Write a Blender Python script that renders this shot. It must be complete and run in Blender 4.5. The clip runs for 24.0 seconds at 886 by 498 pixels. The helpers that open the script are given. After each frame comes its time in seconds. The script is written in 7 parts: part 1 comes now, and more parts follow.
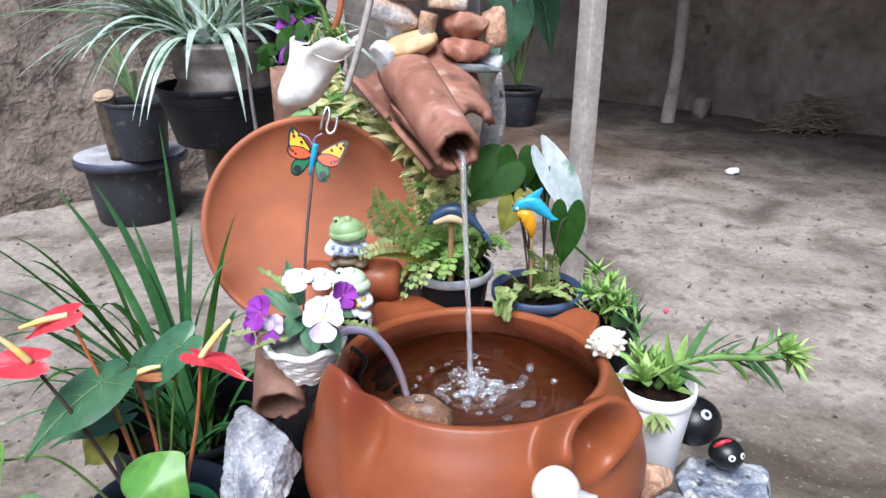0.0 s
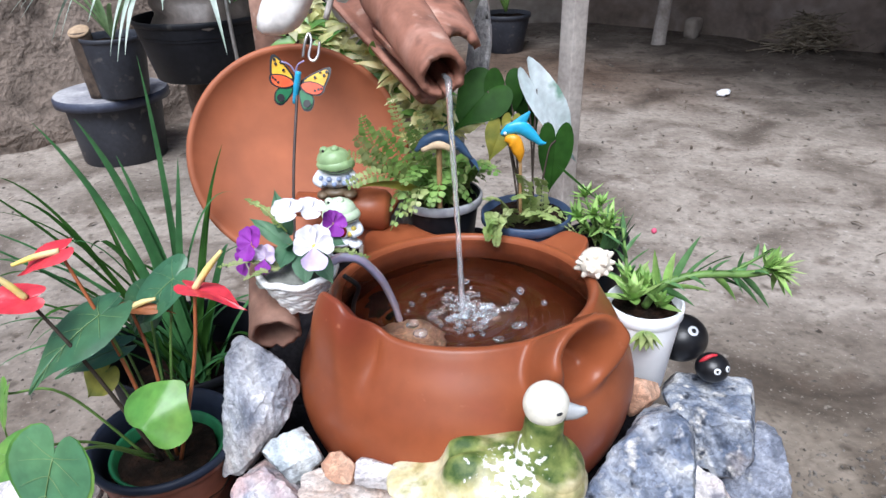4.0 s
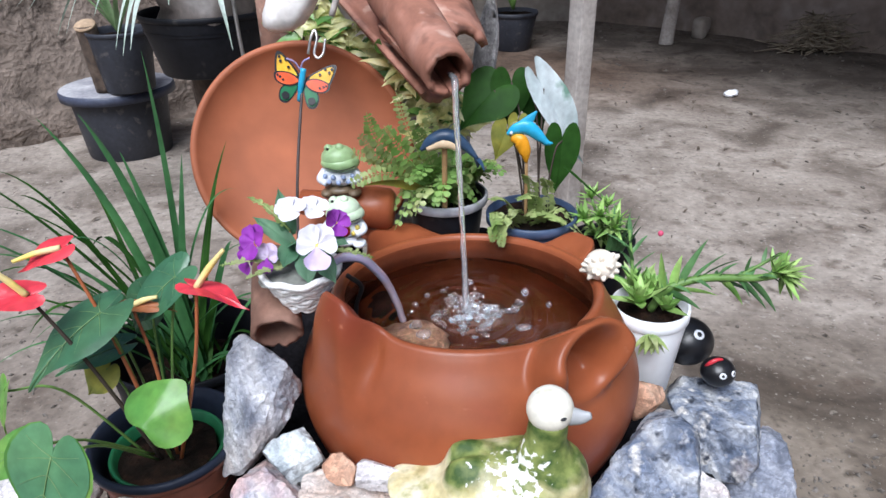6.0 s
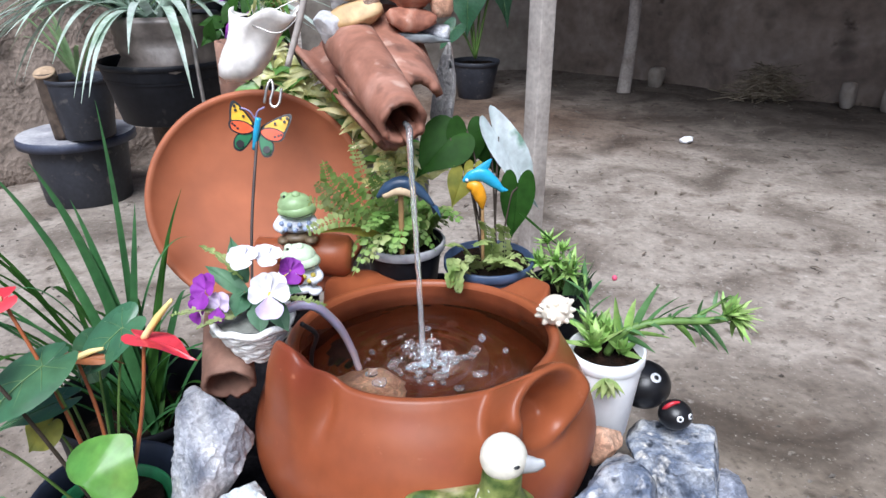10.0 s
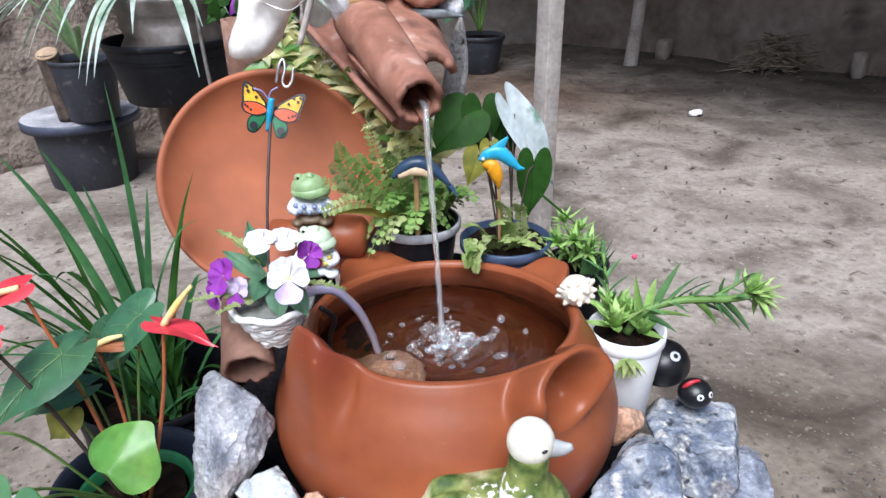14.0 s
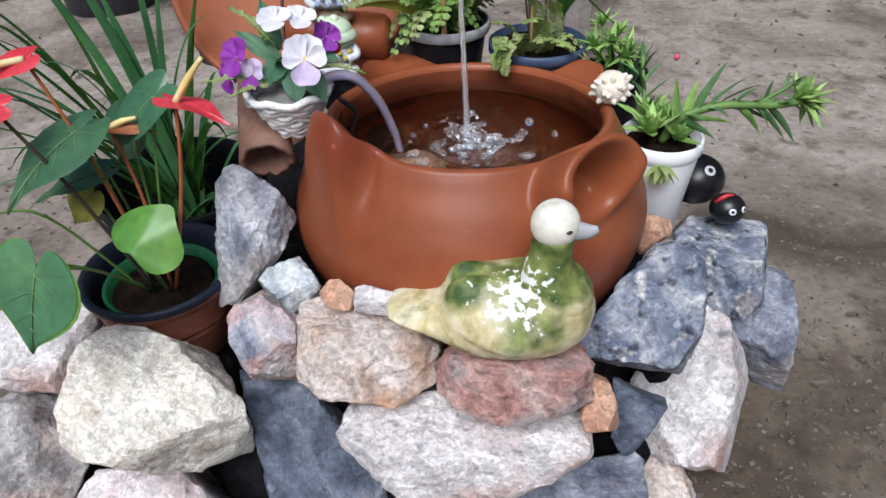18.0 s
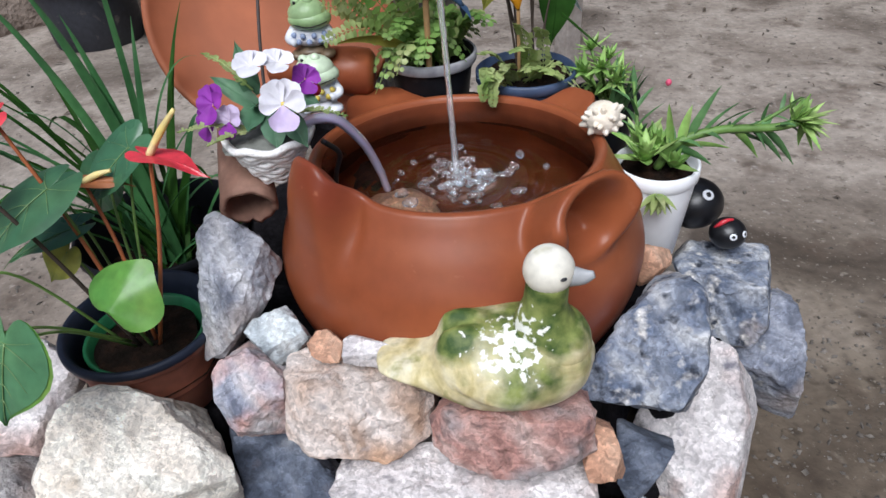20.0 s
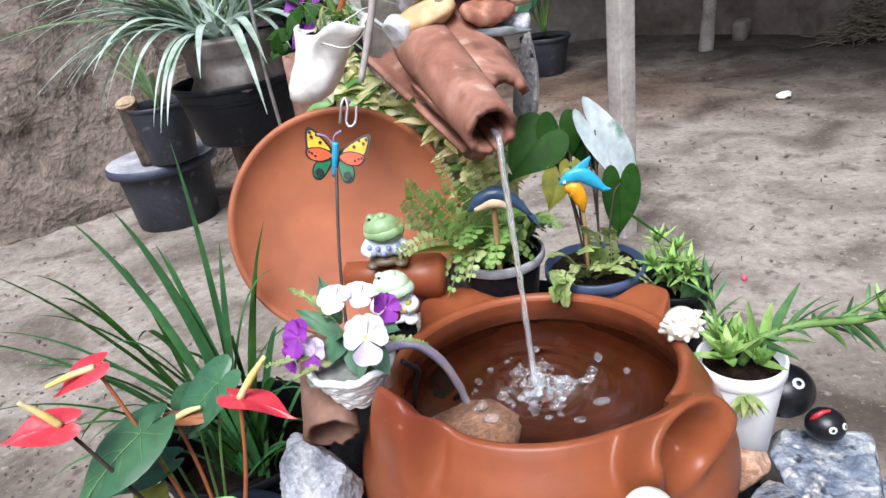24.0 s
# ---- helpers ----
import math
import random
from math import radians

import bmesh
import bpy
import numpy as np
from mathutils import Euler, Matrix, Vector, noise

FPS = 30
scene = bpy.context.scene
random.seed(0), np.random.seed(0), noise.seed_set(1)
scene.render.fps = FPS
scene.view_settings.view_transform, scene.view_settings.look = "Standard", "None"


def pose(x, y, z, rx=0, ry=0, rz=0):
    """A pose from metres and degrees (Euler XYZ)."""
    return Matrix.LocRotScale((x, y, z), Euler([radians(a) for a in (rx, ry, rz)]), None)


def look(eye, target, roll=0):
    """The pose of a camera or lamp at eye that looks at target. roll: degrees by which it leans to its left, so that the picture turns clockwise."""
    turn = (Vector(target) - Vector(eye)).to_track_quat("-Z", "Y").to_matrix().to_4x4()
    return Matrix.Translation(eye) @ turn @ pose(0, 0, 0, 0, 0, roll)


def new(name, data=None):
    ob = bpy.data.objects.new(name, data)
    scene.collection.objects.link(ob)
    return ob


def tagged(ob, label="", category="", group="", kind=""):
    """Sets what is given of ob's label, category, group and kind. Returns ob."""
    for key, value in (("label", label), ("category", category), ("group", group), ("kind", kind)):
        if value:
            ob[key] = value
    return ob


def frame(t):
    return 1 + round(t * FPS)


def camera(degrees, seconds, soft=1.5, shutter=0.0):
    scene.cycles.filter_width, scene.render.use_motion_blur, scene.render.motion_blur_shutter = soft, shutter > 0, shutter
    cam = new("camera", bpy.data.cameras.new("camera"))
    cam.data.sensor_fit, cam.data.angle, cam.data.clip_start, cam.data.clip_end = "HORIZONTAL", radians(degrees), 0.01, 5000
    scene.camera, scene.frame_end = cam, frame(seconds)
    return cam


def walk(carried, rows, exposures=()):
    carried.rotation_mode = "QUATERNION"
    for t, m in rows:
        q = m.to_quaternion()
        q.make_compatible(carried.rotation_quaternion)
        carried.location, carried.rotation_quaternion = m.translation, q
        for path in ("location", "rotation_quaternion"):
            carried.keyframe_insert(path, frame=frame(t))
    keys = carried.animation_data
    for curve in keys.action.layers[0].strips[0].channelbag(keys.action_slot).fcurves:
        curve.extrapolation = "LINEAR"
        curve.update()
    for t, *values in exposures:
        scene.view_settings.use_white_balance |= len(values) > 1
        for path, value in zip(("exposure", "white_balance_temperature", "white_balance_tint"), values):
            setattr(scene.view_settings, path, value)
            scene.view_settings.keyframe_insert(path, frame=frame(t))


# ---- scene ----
cam = camera(66.0, 24.0, soft=1.5)
PATH = [
    (0, (0.108, 0.113, 1.036), (0.069, 1.968, 0.289), -0.3),
    (0.5, (0.108, 0.118, 1.016), (0.075, 1.954, 0.224), -0.3),
    (1, (0.116, 0.124, 1.014), (0.057, 1.952, 0.206), -1.6),
    (1.5, (0.13, 0.126, 1.03), (0.089, 1.96, 0.232), -1.8),
    (2, (0.127, 0.111, 1.015), (0.103, 1.932, 0.188), -1.6),
    (2.5, (0.13, 0.1, 0.998), (0.117, 1.893, 0.111), -2.2),
    (4.5, (0.109, 0.106, 1.034), (0.089, 1.864, 0.08), -1.7),
    (5, (0.138, 0.109, 0.996), (0.139, 1.804, -0.067), -2.6),
    (5.5, (0.12, 0.136, 1.013), (0.18, 1.805, -0.086), -0.4),
    (6, (0.112, 0.115, 1.028), (0.081, 1.885, 0.097), -1.3),
    (6.5, (0.101, 0.111, 1.041), (0.106, 1.956, 0.269), -1.2),
    (7, (0.11, 0.108, 1.033), (0.172, 1.954, 0.265), 0.1),
    (7.5, (0.11, 0.11, 1.032), (0.179, 1.956, 0.265), -0.1),
    (8, (0.111, 0.112, 1.03), (0.179, 1.954, 0.256), -0.8),
    (8.5, (0.115, 0.122, 1.023), (0.185, 1.958, 0.233), -1.7),
    (9, (0.115, 0.121, 1.024), (0.164, 1.951, 0.218), -0.2),
    (9.5, (0.112, 0.115, 1.028), (0.152, 1.95, 0.233), 0.1),
    (10, (0.13, 0.114, 1.032), (0.195, 1.939, 0.216), -0.5),
    (10.5, (0.117, 0.118, 1.032), (0.155, 1.948, 0.227), -0.3),
    (12.5, (0.106, 0.13, 1.045), (0.168, 1.96, 0.239), -0.1),
    (13, (0.102, 0.127, 1.048), (0.14, 1.953, 0.233), -0.9),
    (13.5, (0.11, 0.129, 1.037), (0.17, 1.941, 0.192), -1.7),
    (14, (0.11, 0.131, 1.032), (0.161, 1.927, 0.154), -1.4),
    (14.5, (0.116, 0.109, 0.979), (0.183, 1.797, -0.091), -2.4),
    (15, (0.1, 0.09, 0.951), (0.132, 1.691, -0.247), -1.8),
    (15.5, (0.053, 0.079, 0.942), (0.027, 1.654, -0.289), -1.4),
    (16, (0.059, 0.07, 0.941), (-0.005, 1.63, -0.309), -1.9),
    (16.5, (0.082, 0.073, 0.945), (0.024, 1.617, -0.325), -2.0),
    (17, (0.102, 0.076, 0.946), (0.062, 1.631, -0.31), -2.0),
    (17.5, (0.112, 0.091, 0.949), (0.046, 1.682, -0.261), -2.6),
    (18, (0.112, 0.119, 0.943), (0.072, 1.697, -0.285), -1.9),
    (18.5, (0.113, 0.129, 0.95), (0.083, 1.728, -0.251), -1.9),
    (20.5, (0.127, 0.179, 0.953), (0.082, 1.784, -0.239), -4.4),
    (21, (0.12, 0.186, 0.965), (0.091, 1.819, -0.189), -3.6),
    (21.5, (0.107, 0.185, 0.992), (0.044, 1.909, -0.019), -3.0),
    (22, (0.107, 0.19, 1.009), (0.092, 1.962, 0.083), -2.2),
    (22.5, (0.111, 0.19, 1.014), (0.101, 1.961, 0.084), -2.6),
    (23, (0.117, 0.197, 1.005), (0.096, 1.959, 0.059), -3.8),
    (23.5, (0.082, 0.202, 1.043), (-0.084, 2.013, 0.21), -5.5),
    (24, (0.107, 0.217, 1.045), (-0.068, 2.02, 0.197), -8.7),
]
EXPOSURE = 0.72
GAIN = [(0.0, 0.15), (2.5, 0.1), (4.5, -0.05), (6.0, -0.12), (6.8, 0.05), (8.0, 0.03), (13.8, 0.03), (15.2, -0.53), (18.5, -0.53), (20.5, -0.52), (21.0, -0.42), (22.0, -0.02), (24.0, 0.12)]
walk(cam, [(t, look(eye, target, roll)) for t, eye, target, roll in PATH], exposures=[(t, EXPOSURE + g, 5790.0 if t < 14 else 5950.0, 10.0) for t, g in GAIN])

# ---- world and light: bright overcast yard, the far corner under a lean-to ----
world = bpy.data.worlds.new("overcast_sky")
scene.world = world
world.use_nodes = True
wn = world.node_tree.nodes
sky = wn.new("ShaderNodeTexSky")
sky.sky_type = "NISHITA"
sky.sun_disc = False
sky.sun_elevation = radians(56)
sky.sun_rotation = radians(195)
sky.dust_density = 4.0
sky.air_density = 1.0
wn["Background"].inputs[1].default_value = 0.060
world.node_tree.links.new(sky.outputs[0], wn["Background"].inputs[0])
sun = new("sun", bpy.data.lights.new("sun", "SUN"))
sun.data.energy = 3.15
sun.data.angle = radians(40)
sun.data.color = (1.0, 0.988, 0.975)
sun.matrix_world = look((-0.8, -2.75, 5.7), (0.0, 0.8, 0.3))

# ---- helpers ----
ORIGIN = {}


def V(*a):
    return Vector(a)


def thing(name, at, label, category, group="", kind=""):
    ob = new(name)
    ob.empty_display_size = 0.05
    ob.location = at
    ORIGIN[ob] = Vector(at)
    tagged(ob, label, category, group, kind)
    return ob


def part(name, bm, material, parent=None, label="", smooth=True, mats=()):
    """Links a bmesh, given in world coordinates, as one mesh under a thing or a part."""
    me = bpy.data.meshes.new(name)
    o = ORIGIN[parent] if parent else Vector((0, 0, 0))
    bm.normal_update()
    bm.to_mesh(me)
    bm.free()
    me.transform(Matrix.Translation(-o))
    for m in ((material,) if material else ()) + tuple(mats):
        me.materials.append(m)
    for p in me.polygons:
        p.use_smooth = smooth
    ob = new(name, me)
    if parent:
        ob.parent = parent
        ORIGIN[ob] = ORIGIN[parent]
        if label:
            ob["label"] = label
    return ob


def single(name, bm, material, at, label, category, group="", kind="", smooth=True, mats=()):
    """A thing that is one mesh; bm in world coordinates, its origin at its base."""
    ob = part(name, bm, material, None, "", smooth, mats)
    at = Vector(at)
    ob.data.transform(Matrix.Translation(-at))
    ob.location = at
    ORIGIN[ob] = at
    return tagged(ob, label, category, group, kind)


def basis(z, x=None):
    """A turn whose z axis is the given direction."""
    z = Vector(z).normalized()
    x = Vector(x) if x is not None else (Vector((1, 0, 0)) if abs(z.x) < 0.9 else Vector((0, 1, 0)))
    x = (x - z * x.dot(z)).normalized()
    y = z.cross(x)
    return Matrix((x, y, z)).transposed().to_4x4()


def lathe(profile, at=(0, 0, 0), seg=48, axis=(0, 0, 1), ripple=0.0):
    """Surface of revolution of (radius, height) points."""
    bm = bmesh.new()
    m = Matrix.Translation(at) @ basis(axis)
    rings = []
    for n, (r, z) in enumerate(profile):
        if r < 1e-5:
            rings.append([bm.verts.new(m @ Vector((0, 0, z)))])
        else:
            ring = []
            for i in range(seg):
                a = 2 * math.pi * i / seg
                k = 1 + ripple * noise.noise((math.cos(a) * 1.3, math.sin(a) * 1.3, z * 9))
                ring.append(bm.verts.new(m @ Vector((r * k * math.cos(a), r * k * math.sin(a), z))))
            rings.append(ring)
    for a, b in zip(rings, rings[1:]):
        for i in range(seg):
            j = (i + 1) % seg
            if len(a) == 1 and len(b) == 1:
                continue
            if len(a) == 1:
                bm.faces.new((a[0], b[i], b[j]))
            elif len(b) == 1:
                bm.faces.new((a[i], b[0], a[j]))
            else:
                bm.faces.new((a[i], b[i], b[j], a[j]))
    bmesh.ops.recalc_face_normals(bm, faces=bm.faces)
    return bm


def smooth_line(points, steps=8):
    """A Catmull-Rom line through points."""
    p = [Vector(q) for q in points]
    p = [p[0] * 2 - p[1]] + p + [p[-1] * 2 - p[-2]]
    out = []
    for i in range(1, len(p) - 2):
        for s in range(steps):
            t = s / steps
            a, b, c, d = p[i - 1:i + 3]
            out.append(0.5 * ((2 * b) + (c - a) * t + (2 * a - 5 * b + 4 * c - d) * t * t + (3 * b - a - 3 * c + d) * t ** 3))
    out.append(p[-2])
    return out


def tube(points, radii, seg=10, steps=6, squash=1.0, bm=None, caps=True):
    """A round bar along a smooth line; radii one number or a list spread over the line."""
    line = smooth_line(points, steps) if len(points) > 2 else [Vector(q) for q in points]
    if len(points) == 2:
        a, b = line
        line = [a.lerp(b, i / 6) for i in range(7)]
    if not isinstance(radii, (list, tuple)):
        radii = [radii, radii]
    bm = bm or bmesh.new()
    rings = []
    up = None
    for i, q in enumerate(line):
        d = (line[min(i + 1, len(line) - 1)] - line[max(i - 1, 0)]).normalized()
        if up is None:
            up = Vector((0, 0, 1)) if abs(d.z) < 0.9 else Vector((1, 0, 0))
        x = (up - d * up.dot(d)).normalized()
        up = x
        y = d.cross(x)
        f = i / (len(line) - 1) * (len(radii) - 1)
        k = min(int(f), len(radii) - 2)
        r = radii[k] + (radii[k + 1] - radii[k]) * (f - k)
        rings.append([bm.verts.new(q + (x * math.cos(2 * math.pi * j / seg) + y * math.sin(2 * math.pi * j / seg) * squash) * r) for j in range(seg)])
    for a, b in zip(rings, rings[1:]):
        for j in range(seg):
            bm.faces.new((a[j], b[j], b[(j + 1) % seg], a[(j + 1) % seg]))
    if caps:
        bm.faces.new(rings[0])
        bm.faces.new(rings[-1][::-1])
    return bm


def ball(at, size, seg=16, bm=None, turn=None):
    bm = bm or bmesh.new()
    m = Matrix.Translation(at) @ (turn or Matrix()) @ Matrix.Diagonal((size[0], size[1], size[2], 1))
    bmesh.ops.create_uvsphere(bm, u_segments=seg, v_segments=max(6, seg * 2 // 3), radius=1.0, matrix=m)
    return bm


def merge(*bms):
    """Joins bmeshes into the first."""
    for other in bms[1:]:
        me = bpy.data.meshes.new("tmp")
        other.to_mesh(me)
        other.free()
        bms[0].from_mesh(me)
        bpy.data.meshes.remove(me)
    return bms[0]


def box(at, size, turn=(0, 0, 0), bevel=0.004, bm=None):
    b = bmesh.new()
    bmesh.ops.create_cube(b, size=1.0, matrix=pose(*at, *turn) @ Matrix.Diagonal((*size, 1)))
    if bevel:
        bmesh.ops.bevel(b, geom=b.edges[:], offset=bevel, segments=2, affect="EDGES", profile=0.6)
    return merge(bm, b) if bm else b


def rock(at, size, seed, turn=(0, 0, 0), boxy=0.6, cuts=16, rough=0.04, sub=5, deep=0.62):
    """A broken field stone: a block cut by planes into facets, with chipped edges and a grainy face."""
    rnd = random.Random(seed)
    bm = bmesh.new()
    bmesh.ops.create_icosphere(bm, subdivisions=sub, radius=1.0)
    planes = []
    for _ in range(cuts):
        n = Vector((rnd.uniform(-1, 1), rnd.uniform(-1, 1), rnd.uniform(-1, 1))).normalized()
        planes.append((n, rnd.uniform(deep, deep + 0.3)))
    off = Vector((rnd.uniform(0, 90), rnd.uniform(0, 90), rnd.uniform(0, 90)))
    big = max(size)
    pts = []
    for v in bm.verts:
        p = Vector([math.copysign(abs(c) ** boxy, c) for c in v.co])
        for n, d in planes:
            over = p.dot(n) - d - 0.05 * noise.noise(p * 2.3 + n * 7 + off)
            if over > 0:
                p = p - n * over * 0.985
        pts.append(p)
    lo = Vector([min(p[k] for p in pts) for k in range(3)])
    hi = Vector([max(p[k] for p in pts) for k in range(3)])
    mid, half = (lo + hi) / 2, (hi - lo) / 2
    m = pose(*at, *turn) @ Matrix.Diagonal((size[0] / 2, size[1] / 2, size[2] / 2, 1))
    for v, p in zip(bm.verts, pts):
        p = Vector([(p[k] - mid[k]) / half[k] for k in range(3)])
        s = Vector((p.x * size[0], p.y * size[1], p.z * size[2])) / big
        w = noise.fractal(s * 2.2 + off, 0.8, 2.1, 4) * rough * 0.9 + noise.noise(s * 9 + off) * rough * 0.5 + noise.noise(s * 24 + off) * rough * 0.3
        v.co = m @ (p * (1 + w))
    return bm


def blade(p0, p1, p2, width, fold=0.25, n=12, taper=0.6, base=0.5, twist=0.0, side=None):
    """A strap leaf along a bent line, with a folded midrib."""
    bm = bmesh.new()
    p0, p1, p2 = Vector(p0), Vector(p1), Vector(p2)
    rows = []
    flat = side or (p2 - p0).cross(Vector((0, 0, 1)))
    if flat.length < 1e-4:
        flat = Vector((1, 0, 0))
    flat.normalize()
    for i in range(n + 1):
        t = i / n
        q = p0 * (1 - t) ** 2 + p1 * 2 * t * (1 - t) + p2 * t * t
        d = ((p1 - p0) * (1 - t) + (p2 - p1) * t).normalized()
        s = (flat - d * flat.dot(d)).normalized()
        s = Matrix.Rotation(twist * t, 3, d) @ s
        nn = s.cross(d)
        w = width * (base + (1 - base) * min(1, t * 4)) * (1 - t ** (1 / max(1e-3, 1 - taper))) ** 0.9 if t < 1 else 0
        w = max(w, width * 0.03) * 0.5
        rows.append([bm.verts.new(q - s * w + nn * w * fold), bm.verts.new(q), bm.verts.new(q + s * w + nn * w * fold)])
    for a, b in zip(rows, rows[1:]):
        bm.faces.new((a[0], a[1], b[1], b[0]))
        bm.faces.new((a[1], a[2], b[2], b[1]))
    return bm


def heart(base, tip, width, up=(0, 0, 1), curl=0.25, fold=0.15, rings=6, seg=36, wave=0.02, lobe=1.0, blunt=0.0):
    """A heart-shaped leaf from its stalk's end to its tip."""
    bm = bmesh.new()
    base, tip, up = Vector(base), Vector(tip), Vector(up)
    d = tip - base
    L = d.length
    y = d.normalized()
    x = y.cross(up).normalized()
    z = x.cross(y)
    rows = []
    mid = bm.verts.new(base)
    for r in range(1, rings + 1):
        s = r / rings
        ring = []
        for i in range(seg):
            t = 2 * math.pi * i / seg
            hx = math.sin(t) ** 3
            hy = (13 * math.cos(t) - 5 * lobe * math.cos(2 * t) - 2 * math.cos(3 * t) - math.cos(4 * t)) / 17
            ay = (0.3 - hy) / 1.3
            hx, ay = hx + (math.sin(t) - hx) * blunt, ay + (0.42 - 0.58 * math.cos(t) - 0.12 * max(0, math.cos(t)) ** 8 * -1 - ay) * blunt
            px, py = hx * width * 0.5 * s, ay * L * s
            dz = fold * abs(px) - curl * (max(py, 0) / L) ** 2 * L - curl * 0.6 * (px / width) ** 2 * width * 2
            dz += wave * L * math.sin(t * 5 + base.x * 40) * s * s
            ring.append(bm.verts.new(base + x * px + y * py + z * dz))
        rows.append(ring)
    for i in range(seg):
        bm.faces.new((mid, rows[0][i], rows[0][(i + 1) % seg]))
        for a, b in zip(rows, rows[1:]):
            bm.faces.new((a[i], b[i], b[(i + 1) % seg], a[(i + 1) % seg]))
    bmesh.ops.recalc_face_normals(bm, faces=bm.faces)
    return bm


def veins(base, tip, width, up=(0, 0, 1), curl=0.25, fold=0.15, wave=0.02):
    """Midrib and side veins lying on a heart-shaped leaf."""
    base, tip, up = Vector(base), Vector(tip), Vector(up)
    L = (tip - base).length
    y = (tip - base).normalized()
    x = y.cross(up).normalized()
    z = x.cross(y)

    def on(px, py):
        dz = fold * abs(px) - curl * (max(py, 0) / L) ** 2 * L - curl * 0.6 * (px / width) ** 2 * width * 2
        return base + x * px + y * py + z * (dz + 0.0007 + (wave * L * math.sin(5 * math.pi + base.x * 40) * (py / L) ** 2 if px == 0 else 0))
    bm = tube([on(0, L * k / 8) for k in range(8)], [width * 0.009, width * 0.003], 5, 2)
    for s in (-1, 1):
        for b0, px, py in ((0.0, 0.34, -0.12), (0.02, 0.38, 0.16), (0.2, 0.3, 0.42), (0.42, 0.2, 0.64), (0.6, 0.11, 0.8)):
            tube([on(s * px * width * k / 4 + s * 1e-5, L * (b0 + (py - b0) * (k / 4) ** 1.3)) for k in range(5)], [width * 0.005, width * 0.002], 4, 1, bm=bm)
    return bm


def frond(points, leaflet, pairs, width, seed=0, droop=0.0, round_leaf=0.5, stalk=0.0012, up=(0, 0, 1)):
    """A fern frond or creeper: a thin stalk with pairs of small leaflets."""
    rnd = random.Random(seed)
    bm = tube(points, [stalk, stalk * 0.5], seg=5, steps=5)
    line = smooth_line(points, 12)
    for k in range(pairs):
        t = 0.12 + 0.88 * k / pairs
        f = t * (len(line) - 1)
        i = min(int(f), len(line) - 2)
        q = line[i].lerp(line[i + 1], f - i)
        d = (line[i + 1] - line[i]).normalized()
        upv = Vector(up)
        s = d.cross(upv)
        if s.length < 0.05:
            s = d.cross(Vector((0.3, 1, 0)))
        s.normalize()
        n = s.cross(d)
        size = leaflet * (1.0 - 0.65 * t ** 2) * rnd.uniform(0.8, 1.15)
        for sg in (-1, 1):
            e = (s * sg + d * rnd.uniform(0.1, 0.5) + n * rnd.uniform(-0.4, 0.35) - Vector((0, 0, droop))).normalized()
            w = (d - e * d.dot(e)).normalized() * width * size / leaflet * 0.5
            tipn = n * rnd.uniform(-0.15, 0.1) * size
            a = bm.verts.new(q)
            b = bm.verts.new(q + e * size * 0.45 + w + tipn * 0.3)
            c = bm.verts.new(q + e * size * (0.85 + 0.15 * round_leaf) + w * round_leaf + tipn)
            c2 = bm.verts.new(q + e * size * (0.85 + 0.15 * round_leaf) - w * round_leaf + tipn)
            b2 = bm.verts.new(q + e * size * 0.45 - w + tipn * 0.3)
            bm.faces.new((a, b, c, c2, b2))
    return bm


